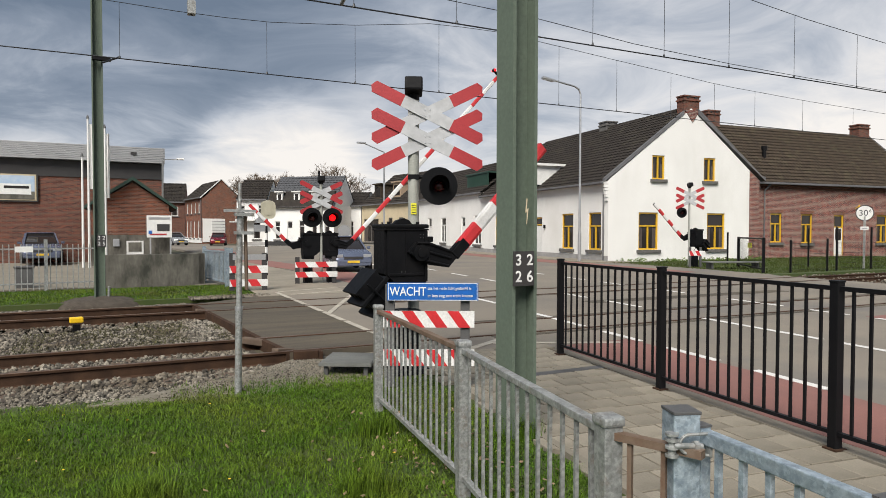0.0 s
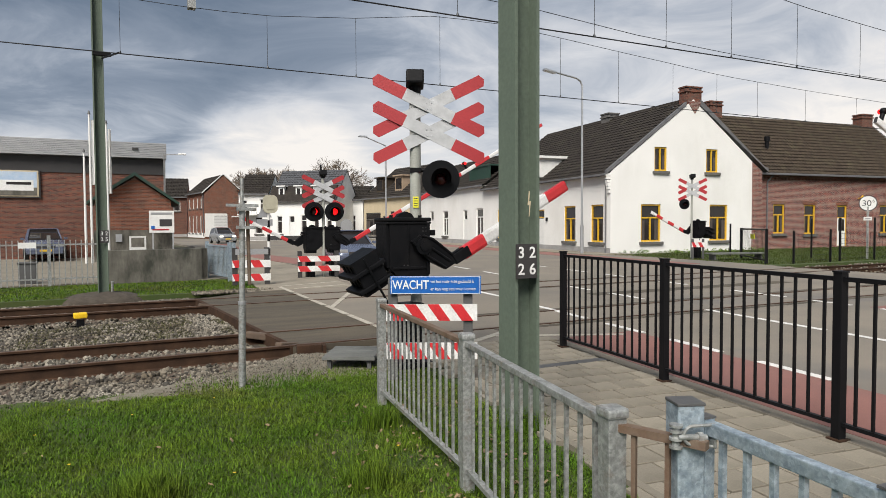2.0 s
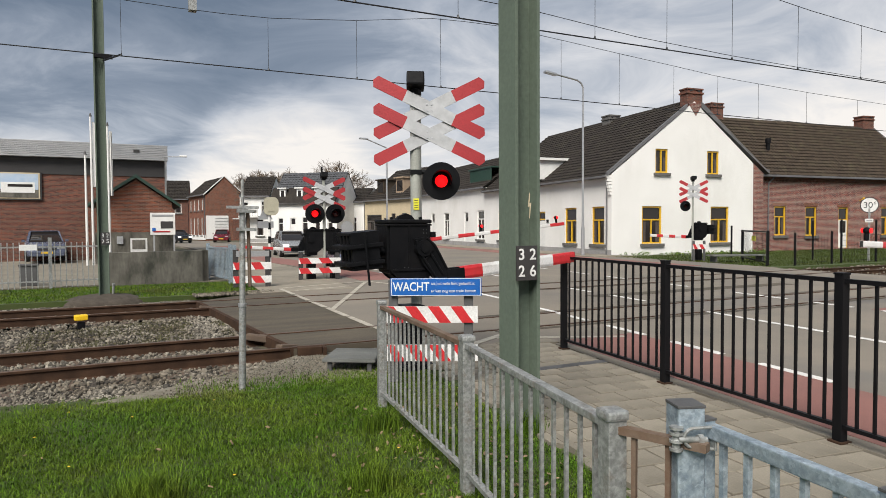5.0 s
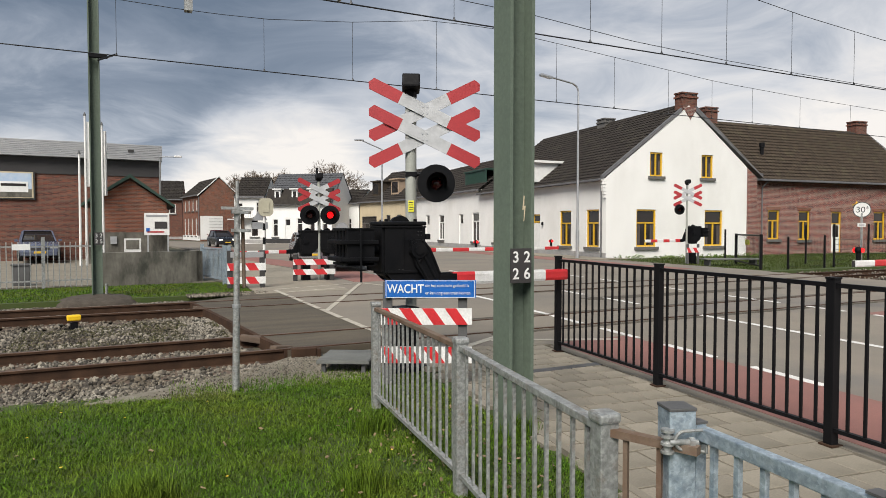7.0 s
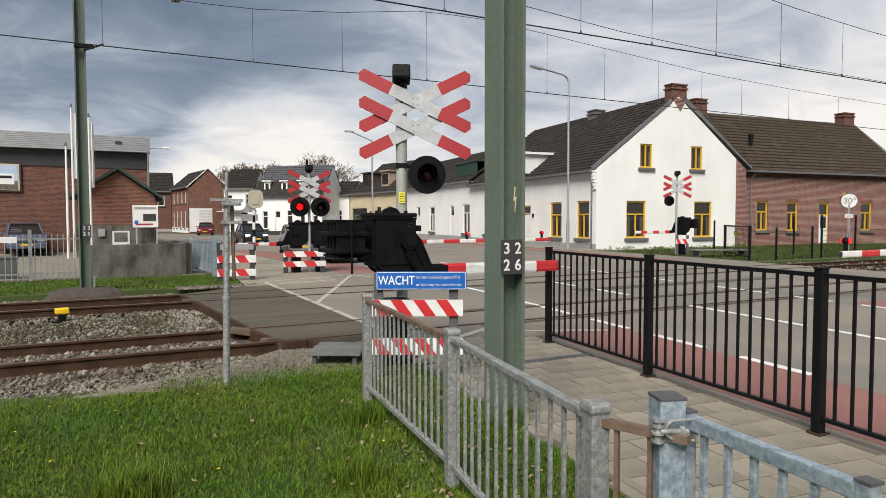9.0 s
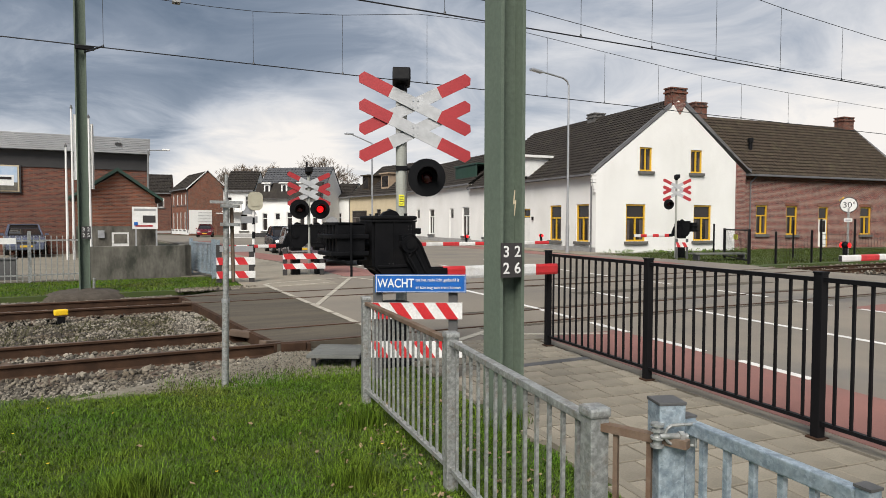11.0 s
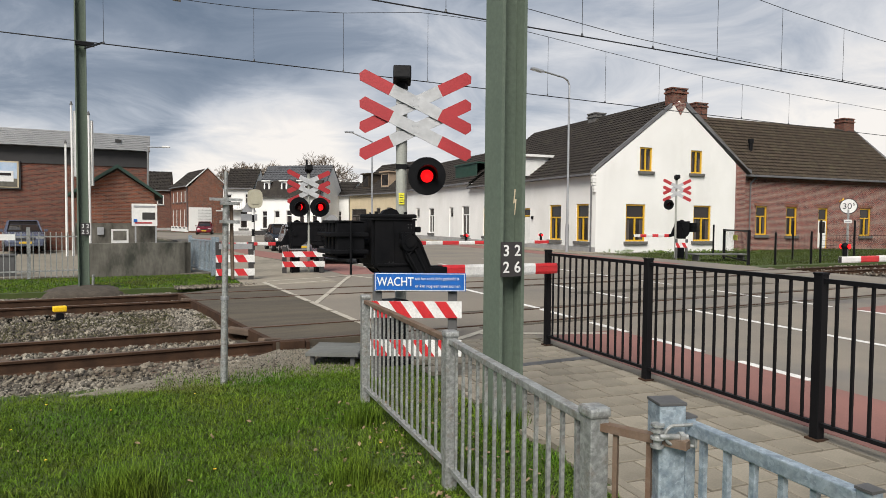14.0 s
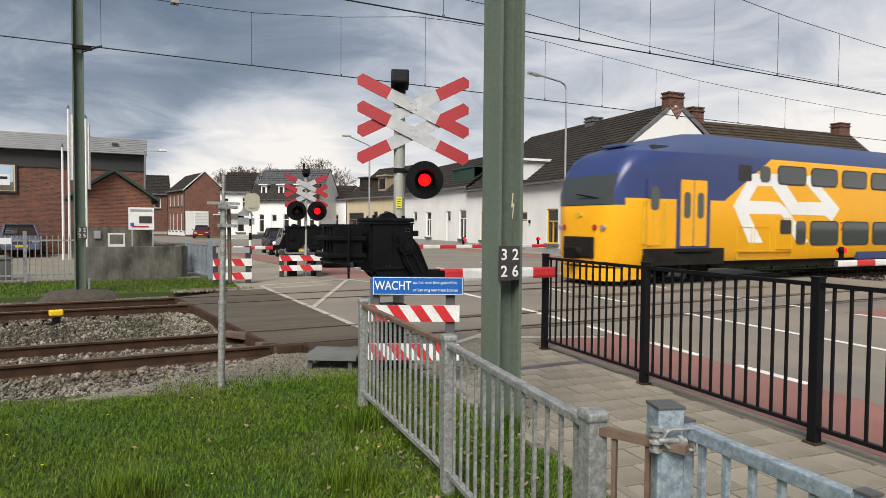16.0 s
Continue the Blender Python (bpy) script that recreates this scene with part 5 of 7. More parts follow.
# ---- crossing signals ----
def plank(bm_w, bm_r, x, z, half, w, ang, y, t=0.018):
    """One board of the saltire about (x, z), tips red; tips cut to a blunt point."""
    c, s = math.cos(ang), math.sin(ang)

    def tr(u, v):
        return (x + u * c - v * s, z + u * s + v * c)
    r = half * 0.46
    prism(bm_w, [tr(u, v) for u, v in ((-r, -w / 2), (r, -w / 2), (r, w / 2), (-r, w / 2))], "y", y, y + t)
    for k in (-1, 1):
        pts = [(k * r, -w / 2), (k * half, -w / 2), (k * (half + 0.04), 0), (k * half, w / 2), (k * r, w / 2)]
        prism(bm_r, [tr(u, v) for u, v in pts], "y", y, y + t)


def crossing_signal(m, label, top, zc, lamps, far=False, group="crossing signals", r=0.05):
    """Pole with double saltire facing -y; lamps: (x, z, radius) lists. Returns the thing and its lens parts."""
    s = thing("crossing_signal", m, label, "crossing signal", group)
    px = -0.17 if not far else 0.0
    cylpart("pole", (px, 0, 0), (px, 0, top - 0.2), r, "polegrey", s, n=16)
    bm = bmesh.new()
    box(bm, (px, -0.06, top - 0.16), (0.22, 0.26, 0.17), Matrix.Rotation(radians(-12), 4, "X"), 0.02)
    cyl(bm, (px, 0, top - 0.32), (px, 0, top - 0.2), 0.075)
    part("bell", bm, "blackbox", s, "black bell housing on top")
    half, w, ang = 0.73, 0.15, radians(26)
    for z, sg, y in ((zc + 0.16, 1, -0.085), (zc - 0.17, 1, -0.085), (zc + 0.16, -1, -0.107), (zc - 0.17, -1, -0.107)):
        bw, br = bmesh.new(), bmesh.new()
        plank(bw, br, 0, z, half, w, sg * ang, y)
        p = part("plank", bw, "white", s, "white plank with red tips")
        for k in (0, 5):
            one = br.copy()
            bmesh.ops.delete(one, geom=[f for f in one.faces if (f.calc_center_median().x > 0) == (k == 0)], context="FACES")
            part("red_tip", one, "red", p)
        br.free()
    for z in (zc + 0.2, zc + 0.12, zc - 0.13, zc - 0.21):
        for x in (-0.03, 0.03):
            cylpart("bolt", (x, -0.112, z), (x, -0.108, z), 0.012, "alu", s, n=8)
    for z in (zc + 0.16, zc - 0.17):
        boxpart("bracket", (px / 2, -0.06, z), (0.14 + abs(px), 0.05, 0.05), "galv", s)
    lenses = []
    for x, z, rad in lamps:
        bm = bmesh.new()
        cyl(bm, (x, -0.14, z), (x, -0.155, z), rad, n=32)
        part("lamp_board", bm, "blackbox", s, "round black backing disc", smooth=True)
        cylpart("lamp_body", (x, -0.14, z), (x, -0.02, z), rad * 0.62, "blackbox", s, n=20)
        bm = bmesh.new()
        # visor: upper half tube, longer at the top
        n, q = 14, rad * 0.5
        for k in range(n):
            a0, a1 = [radians(-25 + 230 * j / n) for j in (k, k + 1)]
            d0, d1 = [-0.155 - rad * 1.15 * max(0.12, (1 + math.sin(a)) / 2) for a in (a0, a1)]
            pts = [(x + q * math.cos(a0), -0.15, z + q * math.sin(a0)), (x + q * math.cos(a1), -0.15, z + q * math.sin(a1)),
                   (x + q * math.cos(a1), d1, z + q * math.sin(a1)), (x + q * math.cos(a0), d0, z + q * math.sin(a0))]
            vs = [bm.verts.new(p) for p in pts]
            vo = [bm.verts.new((x + (p[0] - x) * 1.06, p[1], z + (p[2] - z) * 1.06)) for p in pts]
            bm.faces.new(vs), bm.faces.new(vo[::-1])
            for i in range(4):
                bm.faces.new((vs[i], vs[(i + 1) % 4], vo[(i + 1) % 4], vo[i]))
        part("visor", bm, "blackbox", s)
        # turning lens: red glowing half towards -y, dark half behind
        bm = bmesh.new()
        bmesh.ops.create_uvsphere(bm, u_segments=24, v_segments=12, radius=rad * 0.36)
        ln = part("lens", bm, "lampon", s, "round red signal lens", smooth=True, at=pose(x, -0.125, z))
        ln.data.materials.append(M["lampoff"])
        for f in ln.data.polygons:
            f.material_index = 0 if f.center.y < 0 else 1
        lenses.append(ln)
    if not far:
        cylpart("lamp_arm", (px, -0.02, lamps[0][1] + 0.12), (lamps[0][0], -0.06, lamps[0][1] + 0.12), 0.025, "blackbox", s)
        boxpart("clamp", (px, 0, lamps[0][1] + 0.12), (0.14, 0.14, 0.06), "blackbox", s)
        boxpart("sticker", (px, -0.078, lamps[0][1] - 0.28), (0.07, 0.004, 0.14), "signyellow", s, "yellow instruction sticker")
        for k in range(4):
            boxpart("sticker_bar", (px, -0.081, lamps[0][1] - 0.235 - 0.03 * k), (0.05, 0.003, 0.008), "darkletter", s)
    return s, lenses


def barrier(m, label, length, stripes, boom_h=0.11, counter=True, lamps=()):
    """Barrier drive with its boom. Pivot at local (0, 0, 0.99+) ; boom points to +x when closed. Returns drive, boom."""
    b = thing("barrier_drive", m, label, "barrier", "crossing barriers")
    boxpart("foot", (-0.05, 0.06, 0.28), (0.26, 0.26, 0.9), "blackbox", b)
    boxpart("base_plate", (-0.05, 0.06, -0.02), (0.45, 0.4, 0.06), "blackbox", b)
    bm = bmesh.new()
    prism(bm, [(-0.43, 1.16), (-0.28, 1.10), (-0.2, 1.0), (0.10, 1.0), (0.13, 1.1), (0.13, 1.74), (-0.43, 1.74)], "y", -0.16, 0.26)
    bmesh.ops.bevel(bm, geom=bm.edges[:], offset=0.03, segments=2, affect="EDGES")
    hs = part("housing", bm, "blackbox", b, "black cast drive housing")
    boxpart("lid", (-0.15, 0.05, 1.76), (0.58, 0.46, 0.05), "blackbox", hs, bev=0.02)
    boxpart("lid_lip", (-0.15, 0.05, 1.72), (0.575, 0.45, 0.022), "blackbox", hs, bev=0.006)
    boxpart("front_seam", (-0.16, -0.163, 1.43), (0.015, 0.012, 0.56), "blackbox", hs)
    boxpart("corner_rib", (0.10, -0.165, 1.4), (0.04, 0.02, 0.62), "blackbox", hs, bev=0.005)
    boxpart("lower_rib", (-0.15, -0.165, 1.18), (0.44, 0.02, 0.03), "blackbox", hs, bev=0.005)
    for x, z in ((0.03, 1.66), (0.07, 1.66), (0.03, 1.62), (0.07, 1.62), (-0.22, 1.21), (-0.17, 1.21), (-0.22, 1.17), (-0.17, 1.17)):
        cylpart("bolt", (x, -0.16, z), (x, -0.170, z), 0.005, "postgrey", hs, n=8)
    bm = bmesh.new()
    prism(bm, [(-0.26, 1.785), (-0.02, 1.785), (-0.06, 1.835), (-0.13, 1.86), (-0.22, 1.83)], "y", -0.02, 0.06)
    part("lid_handle", bm, "blackbox", hs)
    for x in (-0.34, 0.04):
        cylpart("lid_knob", (x, -0.05, 1.78), (x, -0.05, 1.815), 0.022, "blackbox", hs, n=10)
    boxpart("hinge", (0.17, -0.12, 1.6), (0.07, 0.06, 0.07), "blackbox", b, bev=0.01)
    boxpart("hinge", (0.17, 0.1, 1.6), (0.07, 0.06, 0.07), "blackbox", b, bev=0.01)
    boxpart("lower_case", (-0.06, 0.05, 1.03), (0.36, 0.32, 0.2), "blackbox", b, bev=0.03)
    bm = bmesh.new()
    for y in (-0.24, -0.20):
        prism(bm, [(-0.10, 0.12), (0.05, 0.13), (0.15, 0.02), (0.28, -0.28), (0.46, -0.28), (0.46, -0.40), (0.12, -0.40), (-0.02, -0.2), (-0.08, -0.02)], "y", y, y + 0.03)
    cyl(bm, (-0.0, -0.27, 0), (0, 0.3, 0), 0.10, n=20)
    cyl(bm, (-0.0, -0.285, 0), (0, -0.25, 0), 0.055, n=12)
    box(bm, (0.40, -0.205, -0.36), (0.24, 0.1, 0.13), bev=0.01)
    # raised rim and inner rib of the casting
    for p, q in (((0.05, 0.12), (0.15, 0.01)), ((0.15, 0.01), (0.28, -0.28)), ((-0.09, 0.1), (-0.06, -0.05)), ((-0.06, -0.05), (0.13, -0.38)), ((0.04, 0.0), (0.22, -0.34)), ((0.11, -0.03), (0.0, -0.14))):
        cyl(bm, (p[0], -0.245, p[1]), (q[0], -0.245, q[1]), 0.017, n=8)
    boom = part("boom_arm", bm, "blackbox", b, "black crank arm carrying the boom", at=pose(0, 0, 1.44))
    if counter:
        for k in range(4):
            boxpart("weight_plate", (-0.70, 0.26 - 0.13 * k, 0.04), (0.34, 0.08, 0.44), "blackbox", boom, bev=0.012)
        for z in (0.25, -0.16):
            boxpart("weight_cover", (-0.70, 0.08, z), (0.38, 0.5, 0.03), "blackbox", boom)
        for z in (0.10, -0.10):
            boxpart("weight_clamp", (-0.72, 0.08, z), (0.46, 0.56, 0.05), "blackbox", boom, bev=0.01)
        cylpart("lever", (-0.62, 0.0, 0), (0.0, 0.0, 0), 0.05, "blackbox", boom)
        cylpart("stop_rod", (-0.72, -0.23, 0.25), (-0.72, -0.23, -0.36), 0.014, "blackbox", boom)
    x, n = 0.42, stripes
    L = length - x
    for k in range(n):
        x0, x1 = x + L * k / n, x + L * (k + 1) / n
        bm = bmesh.new()
        t = 1.0 - 0.15 * k / n
        hh = boom_h * t
        prism(bm, [(-0.235, -0.36 - hh / 2), (-0.175, -0.36 - hh / 2), (-0.165, -0.36 - hh * 0.3), (-0.165, -0.36 + hh * 0.3), (-0.175, -0.36 + hh / 2),
                   (-0.235, -0.36 + hh / 2), (-0.245, -0.36 + hh * 0.3), (-0.245, -0.36 - hh * 0.3)], "x", x0 + 0.001, x1 - 0.001)
        if k % 2 == 0:
            for q in (-0.24, 0.24):
                box(bm, ((x0 + x1) / 2, -0.243, -0.36 + hh * q), (x1 - x0 - 0.004, 0.008, hh * 0.07))
        part("boom_section", bm, "boomred" if (k % 2 == 0) else "boomwhite", boom, "red reflective section" if k % 2 == 0 else "white section")
    boxpart("boom_end", (length + 0.006, -0.205, -0.36), (0.012, 0.06, boom_h * 0.8), "darkband", boom)
    for lx in lamps:
        cylpart("boom_lamp", (lx, -0.205, -0.36 + boom_h / 2), (lx, -0.205, -0.36 + boom_h / 2 + 0.2), 0.045, "blackbox", boom, "small lamp on the boom", n=12)
        bm = bmesh.new()
        bmesh.ops.create_uvsphere(bm, u_segments=12, v_segments=8, radius=0.075, matrix=Matrix.Translation((lx, -0.205, -0.36 + boom_h / 2 + 0.2)))
        part("boom_lamp_head", bm, "blackbox", boom, smooth=True)
        for yy in (-0.283, -0.113):
            cylpart("boom_lamp_lens", (lx, yy, -0.36 + boom_h / 2 + 0.2), (lx, yy - 0.014, -0.36 + boom_h / 2 + 0.2), 0.05, "lampon", boom, "glowing red lamp lens", n=12)
    return b, boom


def hazard_board(bm_w, bm_r, x0, x1, z0, z1, y, n, lean=0.16):
    box(bm_w, ((x0 + x1) / 2, y, (z0 + z1) / 2), (x1 - x0, 0.016, z1 - z0))
    p = (x1 - x0) / n
    for k in range(n):
        a = x0 + p * k
        pts = [(a + lean * 0.5, z0), (a + lean * 0.5 + p * 0.5, z0), (a + p * 0.5 - lean * 0.3, z1), (a - lean * 0.3, z1)]
        pts = [(min(max(u, x0 + 0.001), x1 - 0.001), v) for u, v in pts]
        if pts[1][0] - pts[0][0] > 0.01 or pts[2][0] - pts[3][0] > 0.01:
            prism(bm_r, pts, "y", y - 0.011, y - 0.0085)


def guard_rail(m, label, w, boards, post_h, n=4, pw=0.1):
    g = thing("hazard_guard", m, label, "guard rail", "hazard guards")
    for x in (0.05, w - 0.05):
        boxpart("post", (x, 0.05, post_h / 2), (pw, 0.07, post_h), "postgrey" if pw < 0.12 else "darkband", g, bev=0.006)
    for z0, z1 in boards:
        bw, br = bmesh.new(), bmesh.new()
        hazard_board(bw, br, -0.02, w + 0.05, z0, z1, 0.0, n)
        p = part("board", bw, "boomwhite", g, "board with red and white slanting stripes")
        part("stripe", br, "boomred", p)
    return g

# ---- vehicles ----
def loft(bm, rings, close=True):
    """Skin over rings of equal point count; returns faces."""
    vs = [[bm.verts.new(p) for p in r] for r in rings]
    n = len(rings[0])
    fs = []
    for a, b in zip(vs, vs[1:]):
        for i in range(n):
            fs.append(bm.faces.new((a[i], a[(i + 1) % n], b[(i + 1) % n], b[i])))
    if close:
        bm.faces.new(vs[0][::-1]), bm.faces.new(vs[-1])
    return fs


def paint(name, c, metal=0.3):
    M[name] = surf(name, c, tuple(v * 0.9 for v in c), 1, 0.25, metal, 0.0)


for nm, c in (("car_red", (0.16, 0.012, 0.02)), ("car_silver", (0.30, 0.31, 0.32)), ("car_dark", (0.02, 0.022, 0.026)), ("car_blue", (0.12, 0.14, 0.2)), ("car_grey", (0.05, 0.055, 0.06))):
    paint(nm, c)
M["blue_pale"] = surf("pale_blue_print", (0.30, 0.42, 0.58), (0.45, 0.52, 0.6), 2, 0.5, bump=0)
M["bluepale2"] = surf("banner_blue", (0.16, 0.33, 0.47), None, 2, 0.6, bump=0)
M["headlight"] = glow("headlight", (1.0, 0.93, 0.8), 1.5)
M["plate"] = surf("plate_yellow", (0.7, 0.45, 0.03), None, 3, 0.5, bump=0)


def car(m, label, mat, estate=False, L=4.1, W=1.72, H=1.47, lights=False):
    """A car with its nose towards +x, on its wheels at z = 0."""
    c = thing("car", m, label, "car", "cars")
    bm = bmesh.new()
    prof = [(0, 0.42, 0.62), (0.02, 0.3, 0.80), (0.1, 0.22, 0.93), (0.30, 0.2, 0.98), (0.55, 0.2, 0.97), (0.72, 0.2, 0.93), (0.88, 0.22, 0.84), (0.97, 0.28, 0.70), (1.0, 0.40, 0.55)]
    rings = []
    for u, z0, z1 in prof:
        w = W / 2 * (0.86 if u in (0, 1.0) else 0.95 if u in (0.02, 0.97) else 1.0)
        x = -L / 2 + u * L
        rings.append([(x, -w * 0.92, z0), (x, w * 0.92, z0), (x, w, (z0 + z1) / 2), (x, w * 0.97, z1 - 0.06), (x, w * 0.86, z1), (x, -w * 0.86, z1), (x, -w * 0.97, z1 - 0.06), (x, -w, (z0 + z1) / 2)])
    loft(bm, rings)
    part("body", bm, mat, c, smooth=True)
    bm = bmesh.new()
    cab = [(0.04 if estate else 0.10, 0.92, 0.93), (0.12 if estate else 0.2, 0.92, H - 0.06), (0.3, 0.92, H), (0.5, 0.92, H - 0.03), (0.73, 0.92, 0.94)]
    rings = []
    for u, z0, z1 in cab:
        x, w = -L / 2 + u * L, W / 2 * (0.74 if z1 > 1.2 else 0.86)
        rings.append([(x, -W * 0.43, z0), (x, W * 0.43, z0), (x, w, z1 - 0.03), (x, w * 0.85, z1), (x, -w * 0.85, z1), (x, -w, z1 - 0.03)])
    loft(bm, rings)
    part("glasshouse", bm, "pane", c, "dark car windows", smooth=True)
    bm = bmesh.new()
    x0, x1 = -L / 2 + cab[1][0] * L, -L / 2 + 0.52 * L
    box(bm, ((x0 + x1) / 2, 0, H - 0.012), (x1 - x0, W * 0.68, 0.045), bev=0.015)
    for s in (-1, 1):
        cyl(bm, (x1, s * W * 0.35, H - 0.03), (-L / 2 + 0.74 * L, s * W * 0.42, 0.94), 0.035, n=6)
        cyl(bm, (x0, s * W * 0.35, H - 0.05), (x0 - 0.08 * L, s * W * 0.42, 0.94), 0.05, n=6)
        cyl(bm, (-0.02 * L, s * W * 0.36, H - 0.03), (-0.02 * L, s * W * 0.435, 0.94), 0.04, n=6)
    part("roof", bm, mat, c, smooth=True)
    for sx in (-0.31, 0.33):
        for sy in (-1, 1):
            w = cylpart("wheel", (sx * L, sy * (W / 2 - 0.19), 0.31), (sx * L, sy * (W / 2 + 0.01), 0.31), 0.31, "tyre", c, n=20)
            cylpart("rim", (sx * L, sy * (W / 2 + 0.01), 0.31), (sx * L, sy * (W / 2 + 0.016), 0.31), 0.19, "alu", w, n=12)
    for sy in (-1, 1):
        boxpart("headlight", (L / 2 - 0.09, sy * W * 0.34, 0.67), (0.1, 0.32, 0.13), "headlight" if lights else "alu", c, bev=0.02)
        boxpart("mirror", (0.17 * L, sy * (W / 2 + 0.06), 0.98), (0.1, 0.16, 0.11), mat, c, bev=0.02)
        boxpart("tail_light", (-L / 2 + 0.06, sy * W * 0.37, 0.75), (0.08, 0.22, 0.14), "red", c)
    boxpart("grille", (L / 2 - 0.02, 0, 0.58), (0.04, 0.8, 0.12), "darkband", c)
    boxpart("number_bar", (L / 2 - 0.005, 0, 0.43), (0.03, 0.5, 0.1), "plate", c, "yellow number plate")
    boxpart("bumper", (L / 2 - 0.06, 0, 0.34), (0.1, W * 0.84, 0.16), mat, c, bev=0.04)
    return c


def ring(x, hw, z0, z1, rad, tuck=0.0):
    """Cross-section of a coach body: rounded roof corners, slightly tucked-in sill."""
    pts = [(x, -hw + tuck, z0), (x, hw - tuck, z0), (x, hw, z0 + 0.35 * min(1, z1 - z0))]
    for k in range(7):
        a = radians(90 * k / 6)
        pts.append((x, hw - rad * (1 - math.cos(a)), z1 - rad + rad * math.sin(a)))
    for k in range(7):
        a = radians(90 + 90 * k / 6)
        pts.append((x, -hw + rad * (1 + math.cos(a)), z1 - rad + rad * math.sin(a)))
    pts.append((x, -hw, z0 + 0.35 * min(1, z1 - z0)))
    return pts


def round_pane(bm, x0, x1, z0, z1, y0, y1, r=0.12):
    pts = []
    for cx, cz, a0 in ((x1 - r, z1 - r, 0), (x0 + r, z1 - r, 90), (x0 + r, z0 + r, 180), (x1 - r, z0 + r, 270)):
        for k in range(5):
            a = radians(a0 + 90 * k / 4)
            pts.append((cx + r * math.cos(a), cz + r * math.sin(a)))
    prism(bm, pts, "y", y0, y1)


def train_build():
    """Double-deck electric train, nose at local x = 0 pointing to -x, rail level at z = 0."""
    t = thing("double_deck_train", pose(480, TRACKS[1], 0.016), "yellow and blue double-deck electric train", "train")
    HW = 1.5
    nose = [(0.84, 0.50, 0.42, 1.9, 0.2), (0.88, 0.72, 0.40, 2.22, 0.25), (0.97, 0.95, 0.38, 2.52, 0.28), (1.12, 1.15, 0.38, 2.88, 0.32), (1.3, 1.26, 0.40, 3.2, 0.36),
            (1.55, 1.35, 0.44, 3.52, 0.42), (1.85, 1.42, 0.5, 3.78, 0.5), (2.3, 1.46, 0.56, 3.97, 0.6), (2.9, 1.49, 0.62, 4.1, 0.68), (3.5, HW, 0.66, 4.22, 0.72), (4.1, HW, 0.66, 4.42, 0.8), (4.8, HW, 0.66, 4.56, 0.88)]
    xs = [5.6, 6.4, 7.2, 8.0, 9.2, 10.5, 14, 18, 22, 26.4]
    NX = 1.36
    nose = [(1.36 + (x - 0.84) * 1.69 / 2.21 if x < 3.05 else x, w, max(z0, 0.56), *q) for x, w, z0, *q in nose]
    rings = [ring(x, w, z0, z1, r, 0.12) for x, w, z0, z1, r in nose] + [ring(x, HW, 0.66, 4.62, 0.9, 0.12) for x in xs]
    # split the sides in height so that the livery follows the body
    bm = bmesh.new()
    loft(bm, rings)
    def cut(co, no):
        bmesh.ops.bisect_plane(bm, geom=bm.verts[:] + bm.edges[:] + bm.faces[:], plane_co=co, plane_no=Vector(no).normalized())
    for z in (2.30, 2.5, 3.16, 3.88):
        cut((0, 0, z), (0, 0, 1))
    for y in (-1.2, 0.0, 1.2):
        cut((0, y, 0), (0, 1, 0))
    cut((5.75, 0, 2.5), (-1.0, 0, 1.56))
    # the windscreen is the sloping front between two heights, lifted off the shell
    glass_bm = bmesh.new()
    seen = {}
    bm.normal_update()
    for f in bm.faces:
        c = f.calc_center_median()
        if c.x < 2.0 and 2.30 < c.z < 3.16 and abs(c.y) < 1.2:
            vs = []
            for v in f.verts:
                if v not in seen:
                    seen[v] = glass_bm.verts.new(v.co + Vector((-0.02, 0, 0.012)))
                vs.append(seen[v])
            glass_bm.faces.new(vs)
    ob = part("body", bm, "tyellow", t, "yellow body with blue cab and roof", smooth=True)
    for m in ("tblue", "troof"):
        ob.data.materials.append(M[m])
    for f in ob.data.polygons:
        c = f.center
        if c.z > 3.88:
            f.material_index = 2 if c.x > 2.4 else 1
        elif c.z > 2.5 and c.x < 5.75 + 1.56 * (c.z - 2.5):
            f.material_index = 1
        elif c.z > 2.30 and c.x < 2.0:
            f.material_index = 1
    part("windscreen", glass_bm, "tglass", t, "tinted windscreen", smooth=True)
    a, b = Vector((1.38, 0, 2.33)), Vector((1.58, 0, 2.9))
    d = (b - a).normalized()
    n = Vector((-d.z, 0, d.x))
    bm = bmesh.new()
    w0, w1 = a + d * 0.12 + n * 0.09, a + d * 0.18 + n * 0.09
    cyl(bm, (w0.x + 0.1, -0.75, w0.z + 0.02), (w1.x, 0.1, w1.z + 0.1), 0.02, n=6)
    part("wiper", bm, "black", t)
    # side glass of the cab, doors, saloon windows
    for s in (-1, 1):
        y0, y1 = (-HW - 0.012, -HW + 0.02) if s < 0 else (HW - 0.02, HW + 0.012)

        def pane(name, x0, x1, z0, z1, mat="tglass", r=0.12, off=0.0, label=""):
            bm = bmesh.new()
            round_pane(bm, x0, x1, z0, z1, y0 - off if s < 0 else y0, y1 if s < 0 else y1 + off, r)
            return part(name, bm, mat, t, label)
        pane("cab_door", 2.58, 3.1, 1.16, 2.48, "tyellow", 0.04, -0.004)
        pane("cab_door_trim", 2.56, 3.12, 2.5, 3.07, "tblue", 0.06, 0.0)
        pane("cab_window", 2.7, 3.02, 2.17, 2.84, r=0.13, off=0.008)
        for gx in (2.42, 3.2):
            pane("grab_rail", gx, gx + 0.07, 1.2, 2.4, "plate", 0.03, 0.0)
        bm = bmesh.new()
        round_pane(bm, 3.72, 5.12, 1.02, 3.15, y0, y1, 0.06)
